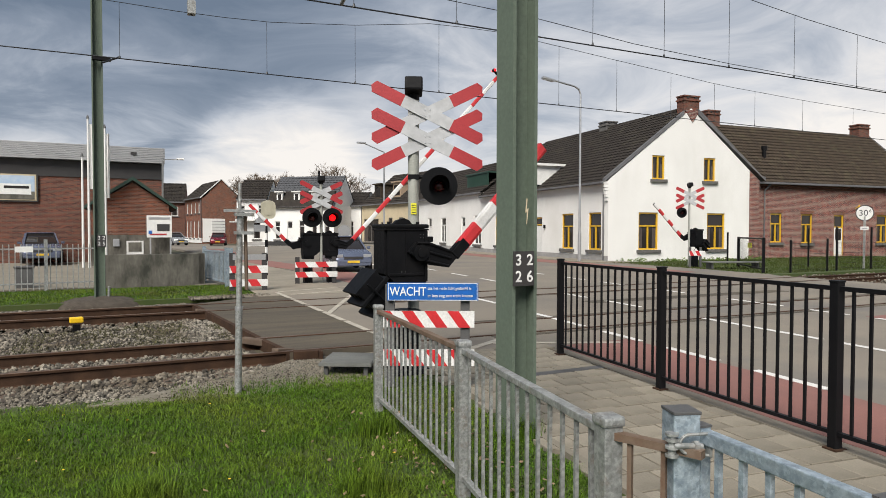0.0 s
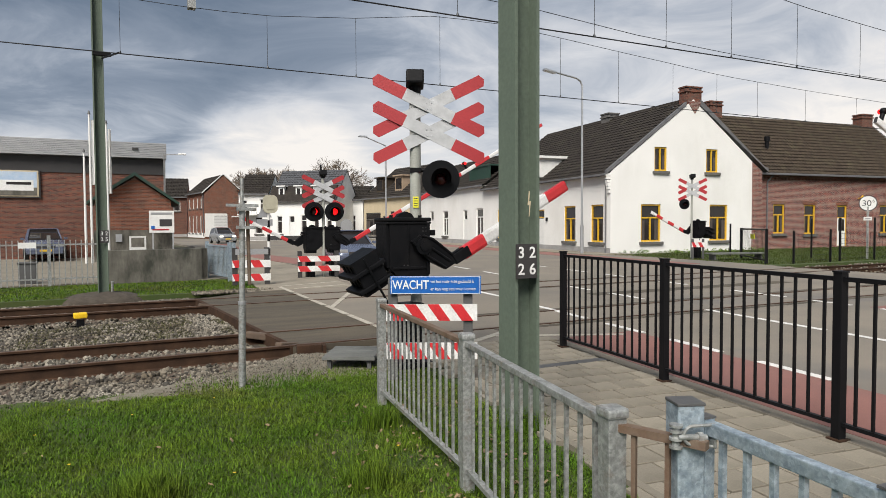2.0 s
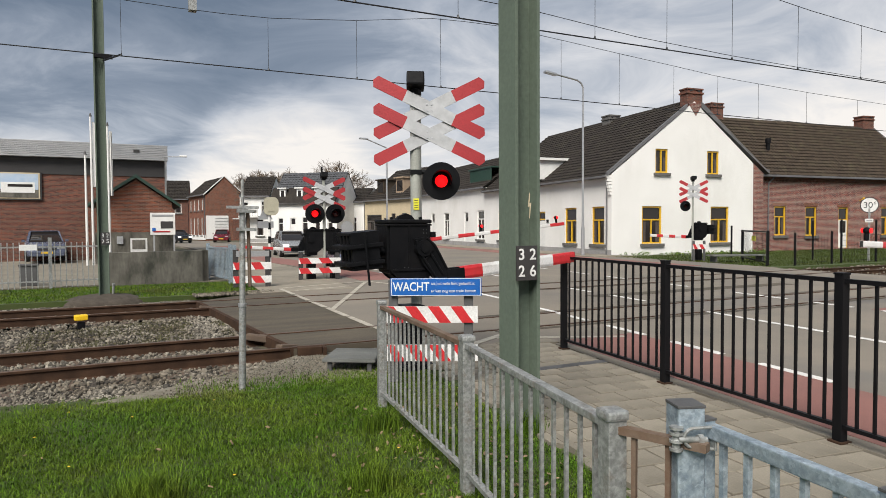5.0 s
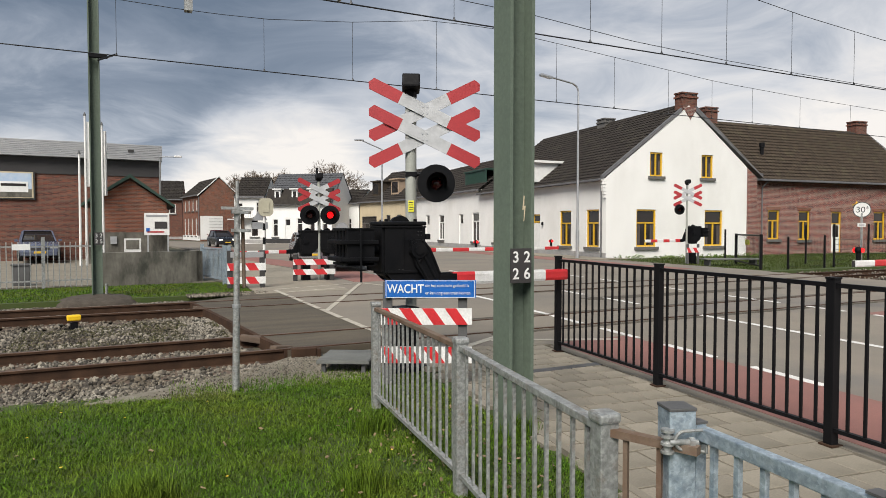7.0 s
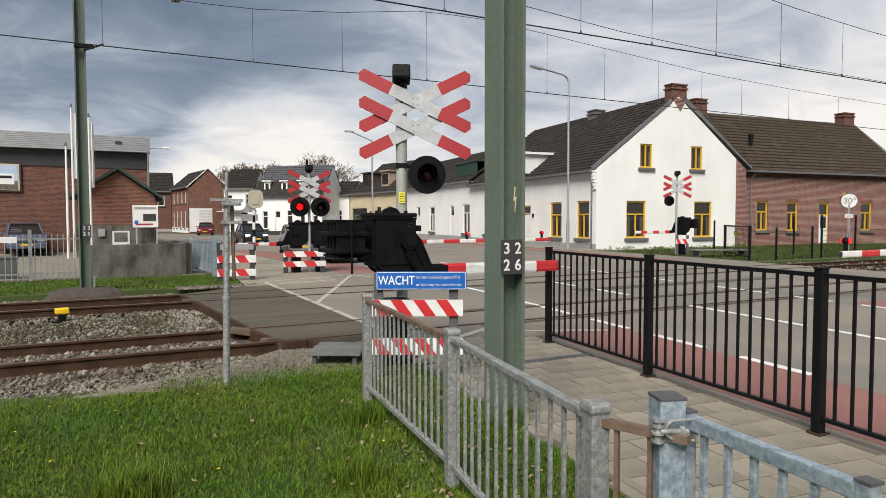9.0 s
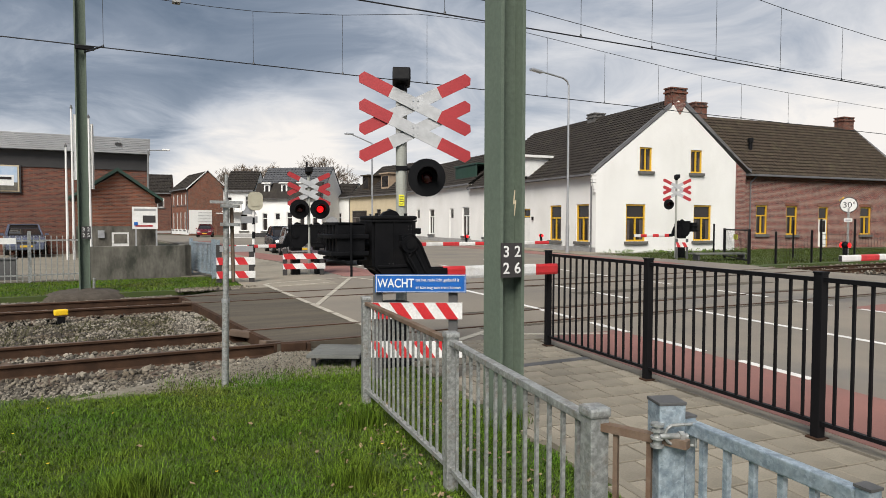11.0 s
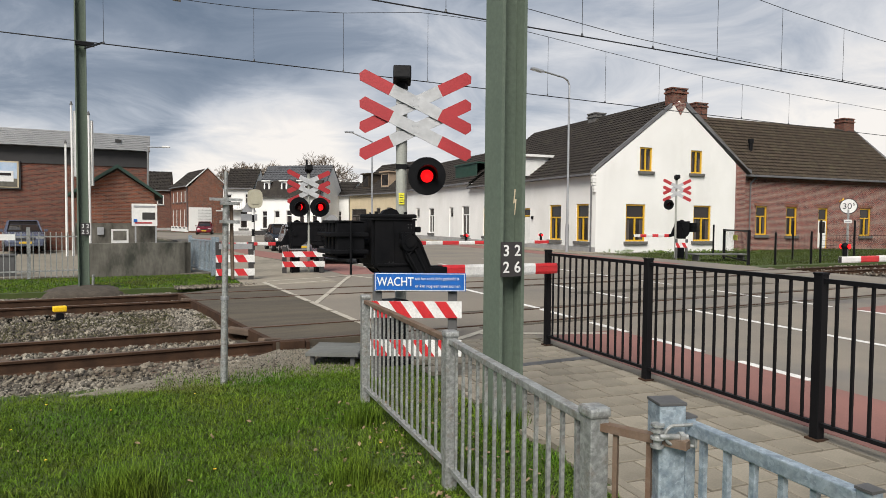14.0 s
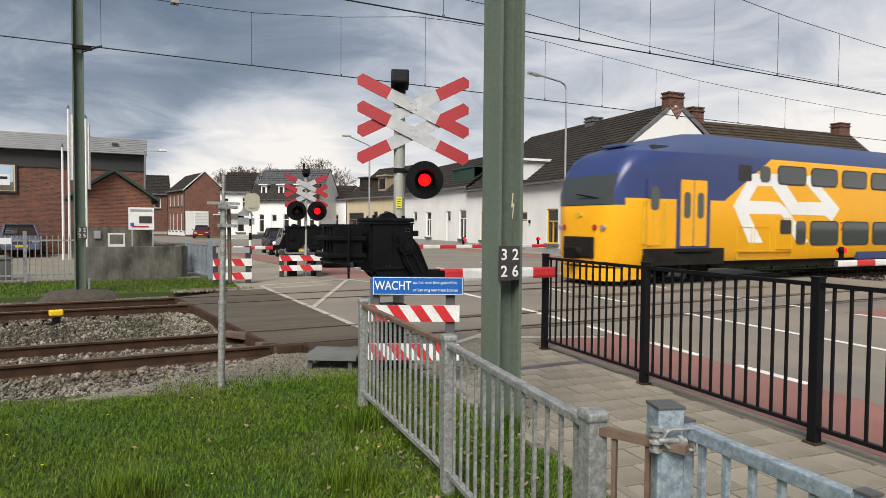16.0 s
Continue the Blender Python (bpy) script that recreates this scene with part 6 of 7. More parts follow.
        part("door_surround", bm, "tblue", t, "blue door surround")
        for x0 in (3.88, 4.44):
            pane("door_leaf", x0, x0 + 0.52, 1.13, 3.08, "tyellow", 0.05, 0.008, "yellow sliding door leaf")
            pane("door_window", x0 + 0.13, x0 + 0.39, 1.95, 2.72, "tglass", 0.12, 0.014)
        pane("upper_window", 6.36, 6.95, 3.14, 3.64, "darkband", 0.05)
        pane("upper_window", 7.34, 7.84, 3.14, 3.64, "tglass", 0.15, 0.008)
        for k in range(10):
            x = 8.25 + 1.72 * k
            pane("upper_window_frame", x - 0.05, x + 1.42, 3.09, 3.71, "darkband", 0.17, 0.005)
            pane("upper_window", x, x + 1.37, 3.13, 3.67, "tglass", 0.15, 0.008)
        pane("lower_window", 8.4, 8.95, 1.5, 1.95, "darkband", 0.05, 0.008)
        pane("lower_window", 9.2, 9.72, 1.15, 1.92, "tglass", 0.14, 0.008)
        for k in range(8):
            x = 10.0 + 1.8 * k
            pane("lower_window_frame", x - 0.05, x + 1.52, 1.11, 1.94, "darkband", 0.17, 0.005)
            pane("lower_window", x, x + 1.47, 1.15, 1.90, "tglass", 0.15, 0.008)
        # white striped mark of slanting bars
        ya, yb = (y0 + 0.006, y0 + 0.02) if s < 0 else (y1 - 0.02, y1 - 0.006)
        for k, poly in enumerate(([(6.15, 2.36), (6.95, 3.38), (7.23, 3.0), (6.72, 2.36)], [(6.95, 3.38), (8.26, 3.43), (7.93, 3.02), (7.23, 3.0)],
                                  [(8.26, 3.43), (9.25, 2.55), (8.95, 2.14), (7.93, 3.02)], [(9.25, 2.55), (10.57, 2.57), (11.2, 2.12), (8.95, 2.13)],
                                  [(9.4, 3.35), (9.95, 3.47), (11.57, 2.37), (10.57, 2.57)], [(11.57, 2.37), (11.14, 1.93), (10.75, 2.12), (10.6, 2.57)],
                                  [(6.15, 2.36), (6.72, 2.54), (8.3, 2.53), (8.45, 2.13), (6.45, 2.12)], [(6.15, 2.36), (6.72, 2.3), (7.57, 1.21), (6.9, 1.22)],
                                  [(8.3, 2.53), (8.75, 2.3), (9.9, 1.22), (9.28, 1.2), (8.45, 2.13)])):
            bm = bmesh.new()
            prism(bm, poly, "y", ya - s * 0.0004 * k, yb)
            part("white_bar", bm, "twhite", t, "white slanting bar on the side")
        for x0, x1, z0, z1 in ((6.35, 7.0, 0.95, 1.7), (7.15, 7.9, 0.95, 1.7), (8.2, 9.0, 1.0, 2.0), (6.35, 9.0, 0.72, 0.93), (2.5, 2.8, 1.0, 2.4)):
            bm = bmesh.new()
            for xa, xb, za, zb in ((x0, x1, z0, z0 + 0.012), (x0, x1, z1, z1 + 0.012), (x0, x0 + 0.012, z0, z1), (x1, x1 + 0.012, z0, z1)):
                box(bm, ((xa + xb) / 2, (y0 + y1) / 2 + s * 0.006, (za + zb) / 2), (xb - xa, 0.03, zb - za))
            part("hatch_edge", bm, "plate", t)
    # front fittings
    # the nose is not hollowed; this dark block paints the recess's shade
    boxpart("coupler_recess", (NX + 0.1, 0, 1.08), (0.3, 1.35, 0.62), "tgrime_shade", t, "dark box painting the shaded coupler opening", bev=0.05)
    cylpart("coupler", (NX - 0.32, -0.05, 0.92), (NX + 0.1, -0.05, 0.92), 0.17, "tgrime_shade", t, n=12)
    boxpart("coupler_head", (NX - 0.36, -0.05, 0.92), (0.16, 0.42, 0.34), "black", t, bev=0.04)
    for y in (-0.95, -0.68, 0.68, 0.95):
        cylpart("lamp", (NX - 0.06 + 0.12 * y * y, y, 1.66), (NX + 0.12 + 0.12 * y * y, y, 1.66), 0.085, "alu" if abs(y) > 0.8 else "red", t, n=16)
    bm = bmesh.new()
    prism(bm, [(NX - 0.05, -0.5), (NX - 0.05, 0.5), (NX + 0.15, 1.0), (NX + 0.6, 1.3), (NX + 0.6, -1.3), (NX + 0.15, -1.0)], "z", 0.14, 0.5)
    box(bm, (NX + 0.95, -1.32, 0.36), (0.9, 0.08, 0.36), bev=0.02)
    box(bm, (NX + 0.95, 1.32, 0.36), (0.9, 0.08, 0.36), bev=0.02)
    part("plough", bm, "tyellow", t, "yellow snow plough skirt")
    bm = bmesh.new()
    prism(bm, [(-0.16, 2.0), (0, 1.93), (0.16, 2.0), (0.1, 2.1), (-0.1, 2.1)], "x", NX - 0.02, NX + 0.06)
    part("emblem", bm, "plate", t)
    # roof equipment
    bm = bmesh.new()
    box(bm, (3.1, 0, 4.12), (1.0, 0.9, 0.1), bev=0.04)
    part("roof_box", bm, "troof", t)
    boxpart("roof_grille", (3.6, -1.22, 3.98), (1.3, 0.12, 0.16), "darkband", t)
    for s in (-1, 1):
        # no opening is cut: a dark solid box paints its shade on the side
        boxpart("bogie_cutout", (4.12, s * (HW - 0.03), 0.82), (3.3, 0.1, 0.5), "tgrime_shade", t, "dark box painting the shaded opening above the bogie", bev=0.02)
        boxpart("step", (4.4, s * (HW + 0.01), 1.0), (1.5, 0.12, 0.06), "tgrime_shade", t)
        boxpart("sill_band", (19.5, s * (HW - 0.05), 0.74), (13.6, 0.1, 0.26), "tblue", t, "dark blue sill band")
    words("class_digit", "2", 0.42, "red", pose(11.72, -HW - 0.016, 1.75, 90), t)
    # running gear
    for cx in (4.2, 22.0):
        bm = bmesh.new()
        box(bm, (0, 0, 0.55), (1.6, 1.9, 0.3), bev=0.04)
        bg = part("bogie", bm, "tgrime_shade", t, at=pose(cx, 0, 0))
        for dx in (-1.25, 1.25):
            for s in (-1, 1):
                cylpart("wheel", (dx, s * 0.68, 0.46), (dx, s * 0.82, 0.46), 0.46, "tgrime_shade", bg, n=24)
        for s in (-1, 1):
            boxpart("side_frame", (0, s * 1.05, 0.52), (3.4, 0.12, 0.22), "tgrime_shade", bg, bev=0.03)
            for dx in (-0.6, 0.0, 0.6):
                cylpart("spring", (dx, s * 1.08, 0.42), (dx, s * 1.08, 0.75), 0.12, "black", bg, n=10)
    boxpart("underframe", (15.5, 0, 0.6), (20, 2.5, 0.35), "tgrime_shade", t)
    # second coach
    bm = bmesh.new()
    loft(bm, [ring(x, HW, 0.66, 4.66, 0.9, 0.12) for x in (27.0, 30, 36, 44, 53)])
    ob = part("rear_coach", bm, "tyellow", t, "following coach in yellow with blue roof", smooth=True)
    ob.data.materials.append(M["troof"])
    for f in ob.data.polygons:
        f.material_index = 1 if f.center.z > 3.8 else 0
    for k in range(12):
        for zz in (1.15, 3.13):
            bm = bmesh.new()
            round_pane(bm, 28.5 + 1.8 * k, 29.95 + 1.8 * k, zz, zz + 0.7 - 0.15 * (zz > 2), -HW - 0.012, -HW + 0.02, 0.12)
            part("saloon_window", bm, "tglass", t)
    for cx in (30.5, 49.5):
        boxpart("rear_bogie", (cx, 0, 0.45), (3.6, 2.2, 0.75), "tgrime_shade", t, bev=0.08)
    return t


# ---- crossing equipment in place ----
def crossing_build():
    moving = {}
    s1, l1 = crossing_signal(pose(3.40, 7.41, 0, 0, 0, -22), "double saltire signal with one round red lamp", 3.66, 3.01, [(0.14, 2.26, 0.235)], r=0.07)
    moving["near_lens"] = l1
    d1, b1 = barrier(pose(3.16, 7.30, 0), "black barrier drive with short footpath boom", 2.21, 5, boom_h=0.16)
    s2, l2 = crossing_signal(pose(5.72, 20.75, 0, 0, 0, -6), "double saltire signal with two red lamps beyond the tracks", 3.55, 2.79, [(-0.32, 2.13, 0.315), (0.34, 2.13, 0.315)], far=True)
    moving["far_lens"] = l2
    d2, b2 = barrier(pose(6.15, 20.85, -0.15), "black barrier drive with long road boom and red lamps", 9.1, 13, boom_h=0.14, counter=False, lamps=(5.4, 8.75))
    d3, b3 = barrier(pose(5.25, 20.95, -0.15, 0, 0, 180), "black barrier drive with short footpath boom beyond the tracks", 2.1, 5, boom_h=0.11, counter=False)
    # on the corner-house side the saltire shows its narrow side
    s4, l4 = crossing_signal(pose(24.4, 22.75, 0.0, 0, 0, -25), "double saltire signal near the corner house", 4.1, 3.3, [(-0.42, 2.6, 0.25)], far=True)
    for ln in l4:
        ln.matrix_basis = ln.matrix_basis @ pose(0, 0, 0, 0, 0, 180)
    d4, b4 = barrier(pose(24.6, 22.7, 0.02, 0, 0, 180), "black barrier drive near the corner house", 2.75, 6, boom_h=0.15)
    d5, b5 = barrier(pose(20.2, 7.8, -0.10, 0, 0, 180), "barrier drive at the road's near side", 6.95, 10, boom_h=0.15, lamps=(6.8,))
    moving["booms"] = [(b1, 0.0, 1.0), (b2, 0.8, 0.98), (b3, -2.0, 1.0), (b4, -6.0, 1.0), (b5, -6.0, 1.0)]
    # guards with striped boards
    g = guard_rail(pose(2.50, 6.54, 0, 0, 0, -27), "striped guard boards with blue warning sign", 0.92, ((0.655, 0.835), (0.235, 0.415)), 1.12, 4)
    sg = thing("warning_sign", pose(2.955, 6.29, 1.045, 0, 0, -27), "blue enamel warning sign with white lettering", "sign")
    bm = bmesh.new()
    box(bm, (0, 0, 0), (0.985, 0.02, 0.195), bev=0.004)
    part("board", bm, "blue", sg)
    bm = bmesh.new()
    for c, s in (((0, -0.0112, 0.09), (0.965, 0.0015, 0.006)), ((0, -0.0112, -0.09), (0.965, 0.0015, 0.006)), ((0.479, -0.0112, 0), (0.006, 0.0015, 0.18)), ((-0.479, -0.0112, 0), (0.006, 0.0015, 0.18))):
        box(bm, c, s)
    part("border", bm, "letter", sg)
    words("text", "WACHT", 0.135, "letter", pose(-0.268, -0.0125, 0, 90), sg, bold=0.0015).scale = (0.78, 1, 1)
    words("text", "tot het rode licht gedoofd is", 0.048, "letter", pose(-0.055, -0.0125, 0.038, 90), sg, align="LEFT").scale = (0.86, 1, 1)
    words("text", "er kan nog een trein komen", 0.048, "letter", pose(-0.055, -0.0125, -0.042, 90), sg, align="LEFT").scale = (0.9, 1, 1)
    guard_rail(pose(2.60, 18.95, 0, 0, 0, -10), "striped guard boards at the footpath's far end", 0.98, ((0.5, 0.71), (0.12, 0.32)), 1.07, 2, pw=0.15)
    boxpart("grey_board", (0.52, 0, 0.95), (0.9, 0.016, 0.16), "cladding", bpy.data.objects["hazard_guard.001"])
    guard_rail(pose(4.85, 20.62, 0, 0, 0, -8), "striped guard boards under the far signal", 1.28, ((0.52, 0.70), (0.20, 0.38)), 0.86, 2, pw=0.14)
    guard_rail(pose(23.85, 22.2, 0, 0, 0, -20), "striped guard board near the corner house", 0.62, ((0.55, 0.78),), 0.95, 2)
    return moving


def trackside():
    p = thing("deck_platform", pose(2.55, 7.9, -0.02, 0, 0, -30), "grey grating platform on short legs", "platform")
    boxpart("top", (0, 0, 0.07), (0.66, 0.7, 0.035), "deck", p, bev=0.004)
    for k in range(7):
        boxpart("slat", (0, -0.3 + 0.1 * k, 0.092), (0.64, 0.085, 0.012), "deck", p, bev=0.003)
    for x in (-0.25, 0.25):
        for y in (-0.28, 0.28):
            boxpart("leg", (x, y, -0.03), (0.05, 0.05, 0.2), "postgrey", p)
    t = thing("thin_post", pose(1.07, 7.31, -0.1, 0, 0.9), "old grey pipe post with wire clamps", "post")
    cylpart("pipe", (0, 0, 0), (0, 0, 0.95), 0.038, "galv", t)
    cylpart("upper_pipe", (0, 0, 0.95), (0, 0, 2.05), 0.032, "galv", t)
    cylpart("old_stay", (0.085, 0.03, 1.15), (0.06, 0.03, 2.0), 0.02, "galvrust", t, "rusty second pipe in the clamps")
    boxpart("crossbar", (0.0, -0.02, 2.02), (0.34, 0.03, 0.03), "galv", t)
    cylpart("tip", (0, 0, 2.0), (0, 0, 2.32), 0.018, "galv", t)
    cylpart("collar", (0, 0, 0.93), (0, 0, 0.97), 0.044, "alu", t)
    for z in (1.78, 1.98):
        boxpart("clamp", (0.04, -0.02, z), (0.2, 0.08, 0.035), "galv", t)
        cylpart("bolt", (0.1, -0.08, z), (0.1, 0.04, z), 0.015, "galv", t, n=8)
    y = thing("track_marker", pose(-0.86, 13.55, 0, 0, 0, 10), "yellow plastic track magnet box", "track device")
    bm = bmesh.new()
    box(bm, (0, 0, 0.06), (0.22, 0.16, 0.1), bev=0.02)
    part("cap", bm, "yellow", y)
    boxpart("base", (0, 0, -0.09), (0.12, 0.1, 0.14), "black", y)
    # timber and steel edge pieces of the deck
    for x, yy, r in ((1.98, 9.2, 32), (1.75, 10.25, -25), (1.45, 14.5, 10)):
        e = thing("deck_ramp", pose(x, yy, -0.02, 0, 8, r), "weathered ramp block at the deck edge", "ramp block", "deck ramps")
        boxpart("block", (0, 0, 0), (0.36, 0.13, 0.10), "sleeper", e, bev=0.02)
    e = thing("deck_ramp", pose(2.22, 8.9, -0.05, 0, 0, -8), "dark steel end block at the deck edge", "ramp block", "deck ramps")
    boxpart("block", (0, 0, 0), (0.34, 0.16, 0.16), "rust", e, bev=0.01)
    boxpart("end_plate", (0.2, -0.03, 0.0), (0.05, 0.2, 0.15), "rust", e, bev=0.005)
    ed = thing("deck_edge", pose(0, 0, 0), "steel edge beam of the crossing deck", "edge beam")
    bm = bmesh.new()
    prism(bm, [(1.30, 15.9), (1.38, 15.9), (1.94, 10.0), (2.06, 9.0), (1.98, 9.0), (1.86, 10.0)], "z", -0.18, 0.012)
    part("beam", bm, "rust", ed)


def far_side():
    w = thing("concrete_wall", pose(-0.6, 21.55, 0, 0, 0, 6.8), "low stained concrete retaining wall", "wall")
    boxpart("wall", (1.4, 0.1, 0.45), (2.85, 0.2, 1.05), "concrete", w, bev=0.012)
    boxpart("end", (2.75, 0.5, 0.45), (0.2, 1.0, 1.05), "concrete", w, bev=0.012)
    f = thing("bar_fence", pose(-6.8, 20.85, 0, 0, 0, 6.8), "grey steel bar fence of the yard", "fence")
    boxpart("rail", (3.05, 0, 1.18), (6.1, 0.04, 0.04), "galv", f)
    boxpart("rail", (3.05, 0, 0.2), (6.1, 0.04, 0.04), "galv", f)
    bm = bmesh.new()
    box(bm, (0, 0, 0.66), (0.025, 0.025, 1.3))
    first = part("bar", bm, "galv", f, at=pose(0.1, 0, 0))
    for k in range(1, 44):
        twin(first, f, pose(0.1 + 0.14 * k, 0, 0))
    for x in (4.75, 6.15):
        boxpart("post", (x, -0.02, 0.72), (0.09, 0.09, 1.45), "galv", f)
    q = thing("side_railing", pose(2.33, 23.0, 0, 0, 0, -80), "blue-grey galvanised railing beside the wall", "railing")
    for z in (1.05, 0.12):
        boxpart("rail", (1.15, 0, z), (2.4, 0.04, 0.05), "galvblue", q)
    for x in (0, 2.35, 2.75):
        boxpart("post", (x, 0, 0.58), (0.1, 0.1, 1.2), "galvblue", q)
    for k in range(17):
        boxpart("bar", (0.14 + 0.13 * k, 0, 0.58), (0.025, 0.025, 0.95), "galvblue", q)
    c = thing("relay_cabinet", pose(-2.75, 22.6, 0), "dark grey cabinet behind the fence", "cabinet")
    boxpart("body", (0, 0, 0.3), (0.45, 0.35, 0.6), "postgrey", c, bev=0.02)
    boxpart("lid", (0, 0, 0.62), (0.5, 0.4, 0.06), "postgrey", c, bev=0.02)
    s = thing("white_box", pose(-2.55, 22.4, 0), "small white number board on the fence", "board")
    boxpart("board", (0, -1.45, 1.18), (0.42, 0.03, 0.16), "wframe", s)
    # striped beacon post and traffic signs seen from behind
    b = thing("zebra_post", pose(4.80, 25.2, 0), "black and white striped post with signs", "sign post")
    for k in range(9):
        cylpart("band", (0, 0, 0.27 * k), (0, 0, 0.27 * (k + 1)), 0.055, "black" if k % 2 == 0 else "wframe", b)
    bm = bmesh.new()
    prism(bm, [(-0.42, 2.0), (0.12, 2.0), (0.12, 2.01), (-0.15, 2.5), (-0.42, 2.01)], "y", -0.03, 0.0)
    p = part("triangle_plate", bm, "alu", b, "grey back of a warning triangle")
    boxpart("sub_plate", (-0.15, -0.02, 1.8), (0.6, 0.03, 0.26), "alu", b)
    bm = bmesh.new()
    round_pane(bm, -0.22, 0.34, 2.16, 2.86, -0.1, -0.06, 0.2)
    sgn = part("sign_back", bm, "signback", b, "pale yellowish back of a rounded sign")
    boxpart("sign_rib", (0.06, -0.11, 2.5), (0.26, 0.02, 0.4), "signback", sgn, bev=0.004)
    # lamp posts
    l = thing("street_lamp", pose(22.78, 29.08, 0), "tall grey street lamp with curved arm", "street lamp", "street lamps")
    cylpart("pole", (0, 0, 0), (0, 0, 1.6), 0.10, "alu", l)
    cylpart("upper_pole", (0, 0, 1.6), (0, 0, 9.35), 0.07, "alu", l, r2=0.05)
    pts = [(0, 0, 9.35), (-0.12, 0.0, 9.58), (-0.4, 0.0, 9.72), (-1.9, 0.0, 9.92)]
    for a, bb in zip(pts, pts[1:]):
        cylpart("arm", a, bb, 0.05, "alu", l)
    boxpart("head", (-2.2, 0, 9.93), (0.75, 0.28, 0.14), "alu", l, bev=0.05, rot=Matrix.Rotation(radians(8), 4, "Y"))
    l = thing("street_lamp", pose(23.3, 61, 0), "grey street lamp far down the street", "street lamp", "street lamps")
    cylpart("pole", (0, 0, 0), (0, 0, 9.6), 0.09, "alu", l)
    cylpart("arm", (0, 0, 9.6), (-2.2, 0, 10.4), 0.06, "alu", l)
    boxpart("head", (-2.4, 0, 10.4), (0.9, 0.3, 0.16), "alu", l, bev=0.05)
    l = thing("street_lamp", pose(2.8, 38.5, 0), "street lamp beside the showroom", "street lamp", "street lamps")
    cylpart("arm", (-1.0, 0, 5.6), (-0.2, 0, 5.62), 0.03, "alu", l)
    boxpart("head", (-0.1, 0, 5.65), (0.4, 0.2, 0.1), "wframe", l, bev=0.04)
    cylpart("pole", (-1.0, 1.3, 0), (-1.0, 0.0, 5.6), 0.05, "alu", l)
    # mesh fence and gate by the brick house
    for x, y, hh in ((27.6, 23.2, 1.65), (24.8, 17.7, 1.35), (29.3, 20.0, 1.85), (27.2, 17.7, 1.4), (28.0, 17.8, 1.9), (30.5, 17.8, 1.9), (33.4, 17.8, 1.9)):
        f = thing("fence_post", pose(x, y, 0), "dark green steel mesh fence post", "fence post", "mesh fence posts")
        cylpart("post", (0, 0, -0.05), (0, 0, hh), 0.045, "black", f, n=8)
    mf = thing("mesh_fence", pose(0, 0, 0), "thin dark wire mesh between the fence posts", "fence")
    for (xa, ya), (xb, yb) in (((28.0, 17.8), (30.5, 17.8)), ((30.5, 17.8), (33.4, 17.8)), ((24.8, 17.7), (27.2, 17.7))):
        bm = bmesh.new()
        for k in range(6):
            cyl(bm, (xa, ya, 0.1 + 0.22 * k), (xb, yb, 0.1 + 0.22 * k), 0.006, n=4)
        for k in range(12):
            x = xa + (xb - xa) * (k + 0.5) / 12
            cyl(bm, (x, ya, 0.0), (x, ya, 1.25), 0.004, n=4)
        part("mesh_panel", bm, "black", mf)
    gt = thing("mesh_gate", pose(26.2, 21.4, 0, 0, 0, -128.5), "dark green steel gate frame with yellow notice", "gate")
    for x in (0, 4.4):
        boxpart("post", (x, 0, 0.72), (0.11, 0.11, 1.46), "black", gt)
    boxpart("top_bar", (2.2, 0, 1.40), (4.4, 0.07, 0.07), "black", gt)
    boxpart("bottom_bar", (2.2, 0, 0.15), (4.4, 0.06, 0.06), "black", gt)
    boxpart("notice", (1.9, 0.05, 1.08), (0.7, 0.02, 0.22), "signyellow", gt)
    for k in range(20):
        boxpart("wire", (0.2 + 0.2 * k, 0, 0.78), (0.008, 0.008, 1.2), "black", gt)
    # railway speed board
    sp = thing("speed_board", pose(30.3, 18.0, 0), "round white board with number thirty and small six", "sign")
    cylpart("post", (0, 0, 0), (0, 0, 2.4), 0.05, "galv", sp, n=8)
    rot = -61
    bm = bmesh.new()
    cyl(bm, (0, -0.02, 2.55), (0, 0.02, 2.55), 0.36, n=32)
    part("rim", bm, "darkletter", sp, at=pose(0, 0, 0, 0, 0, rot))
    bm = bmesh.new()
    cyl(bm, (0, -0.028, 2.55), (0, -0.018, 2.55), 0.325, n=32)
    part("face", bm, "wframe", sp, at=pose(0, 0, 0, 0, 0, rot))
    m = pose(0, 0, 0, 0, 0, rot)
    words("digits", "30", 0.38, "darkletter", m @ pose(-0.05, -0.03, 2.54, 90), sp)
    words("digits", "6", 0.2, "darkletter", m @ pose(0.21, -0.03, 2.64, 90), sp)
    boxpart("sub_plate", (0, 0, 0), (0.32, 0.02, 0.16), "wframe", sp).matrix_basis = m @ pose(0, -0.06, 1.85)
    boxpart("sub_bar", (0, 0, 0), (0.22, 0.02, 0.05), "cladding", sp).matrix_basis = m @ pose(0, -0.07, 1.85)
    pf = thing("deck_platform", pose(24.0, 20.9, 0, 0, 0, -20), "grey platform beside the far barrier", "platform")
    boxpart("top", (0.9, 0, 0.3), (2.6, 0.7, 0.06), "deck", pf, bev=0.01)
    for x in (-0.2, 2.0):
        boxpart("leg", (x, 0, 0.12), (0.08, 0.5, 0.36), "postgrey", pf)
    bl = thing("yellow_bollard", pose(12.7, 40.5, 0), "yellow bollard with round sign back", "bollard")
    boxpart("post", (0, 0, 0.6), (0.4, 0.3, 1.25), "yellow", bl, bev=0.05)
    cylpart("disc", (0, -0.03, 1.65), (0, 0.03, 1.65), 0.42, "cladding", bl, n=24)


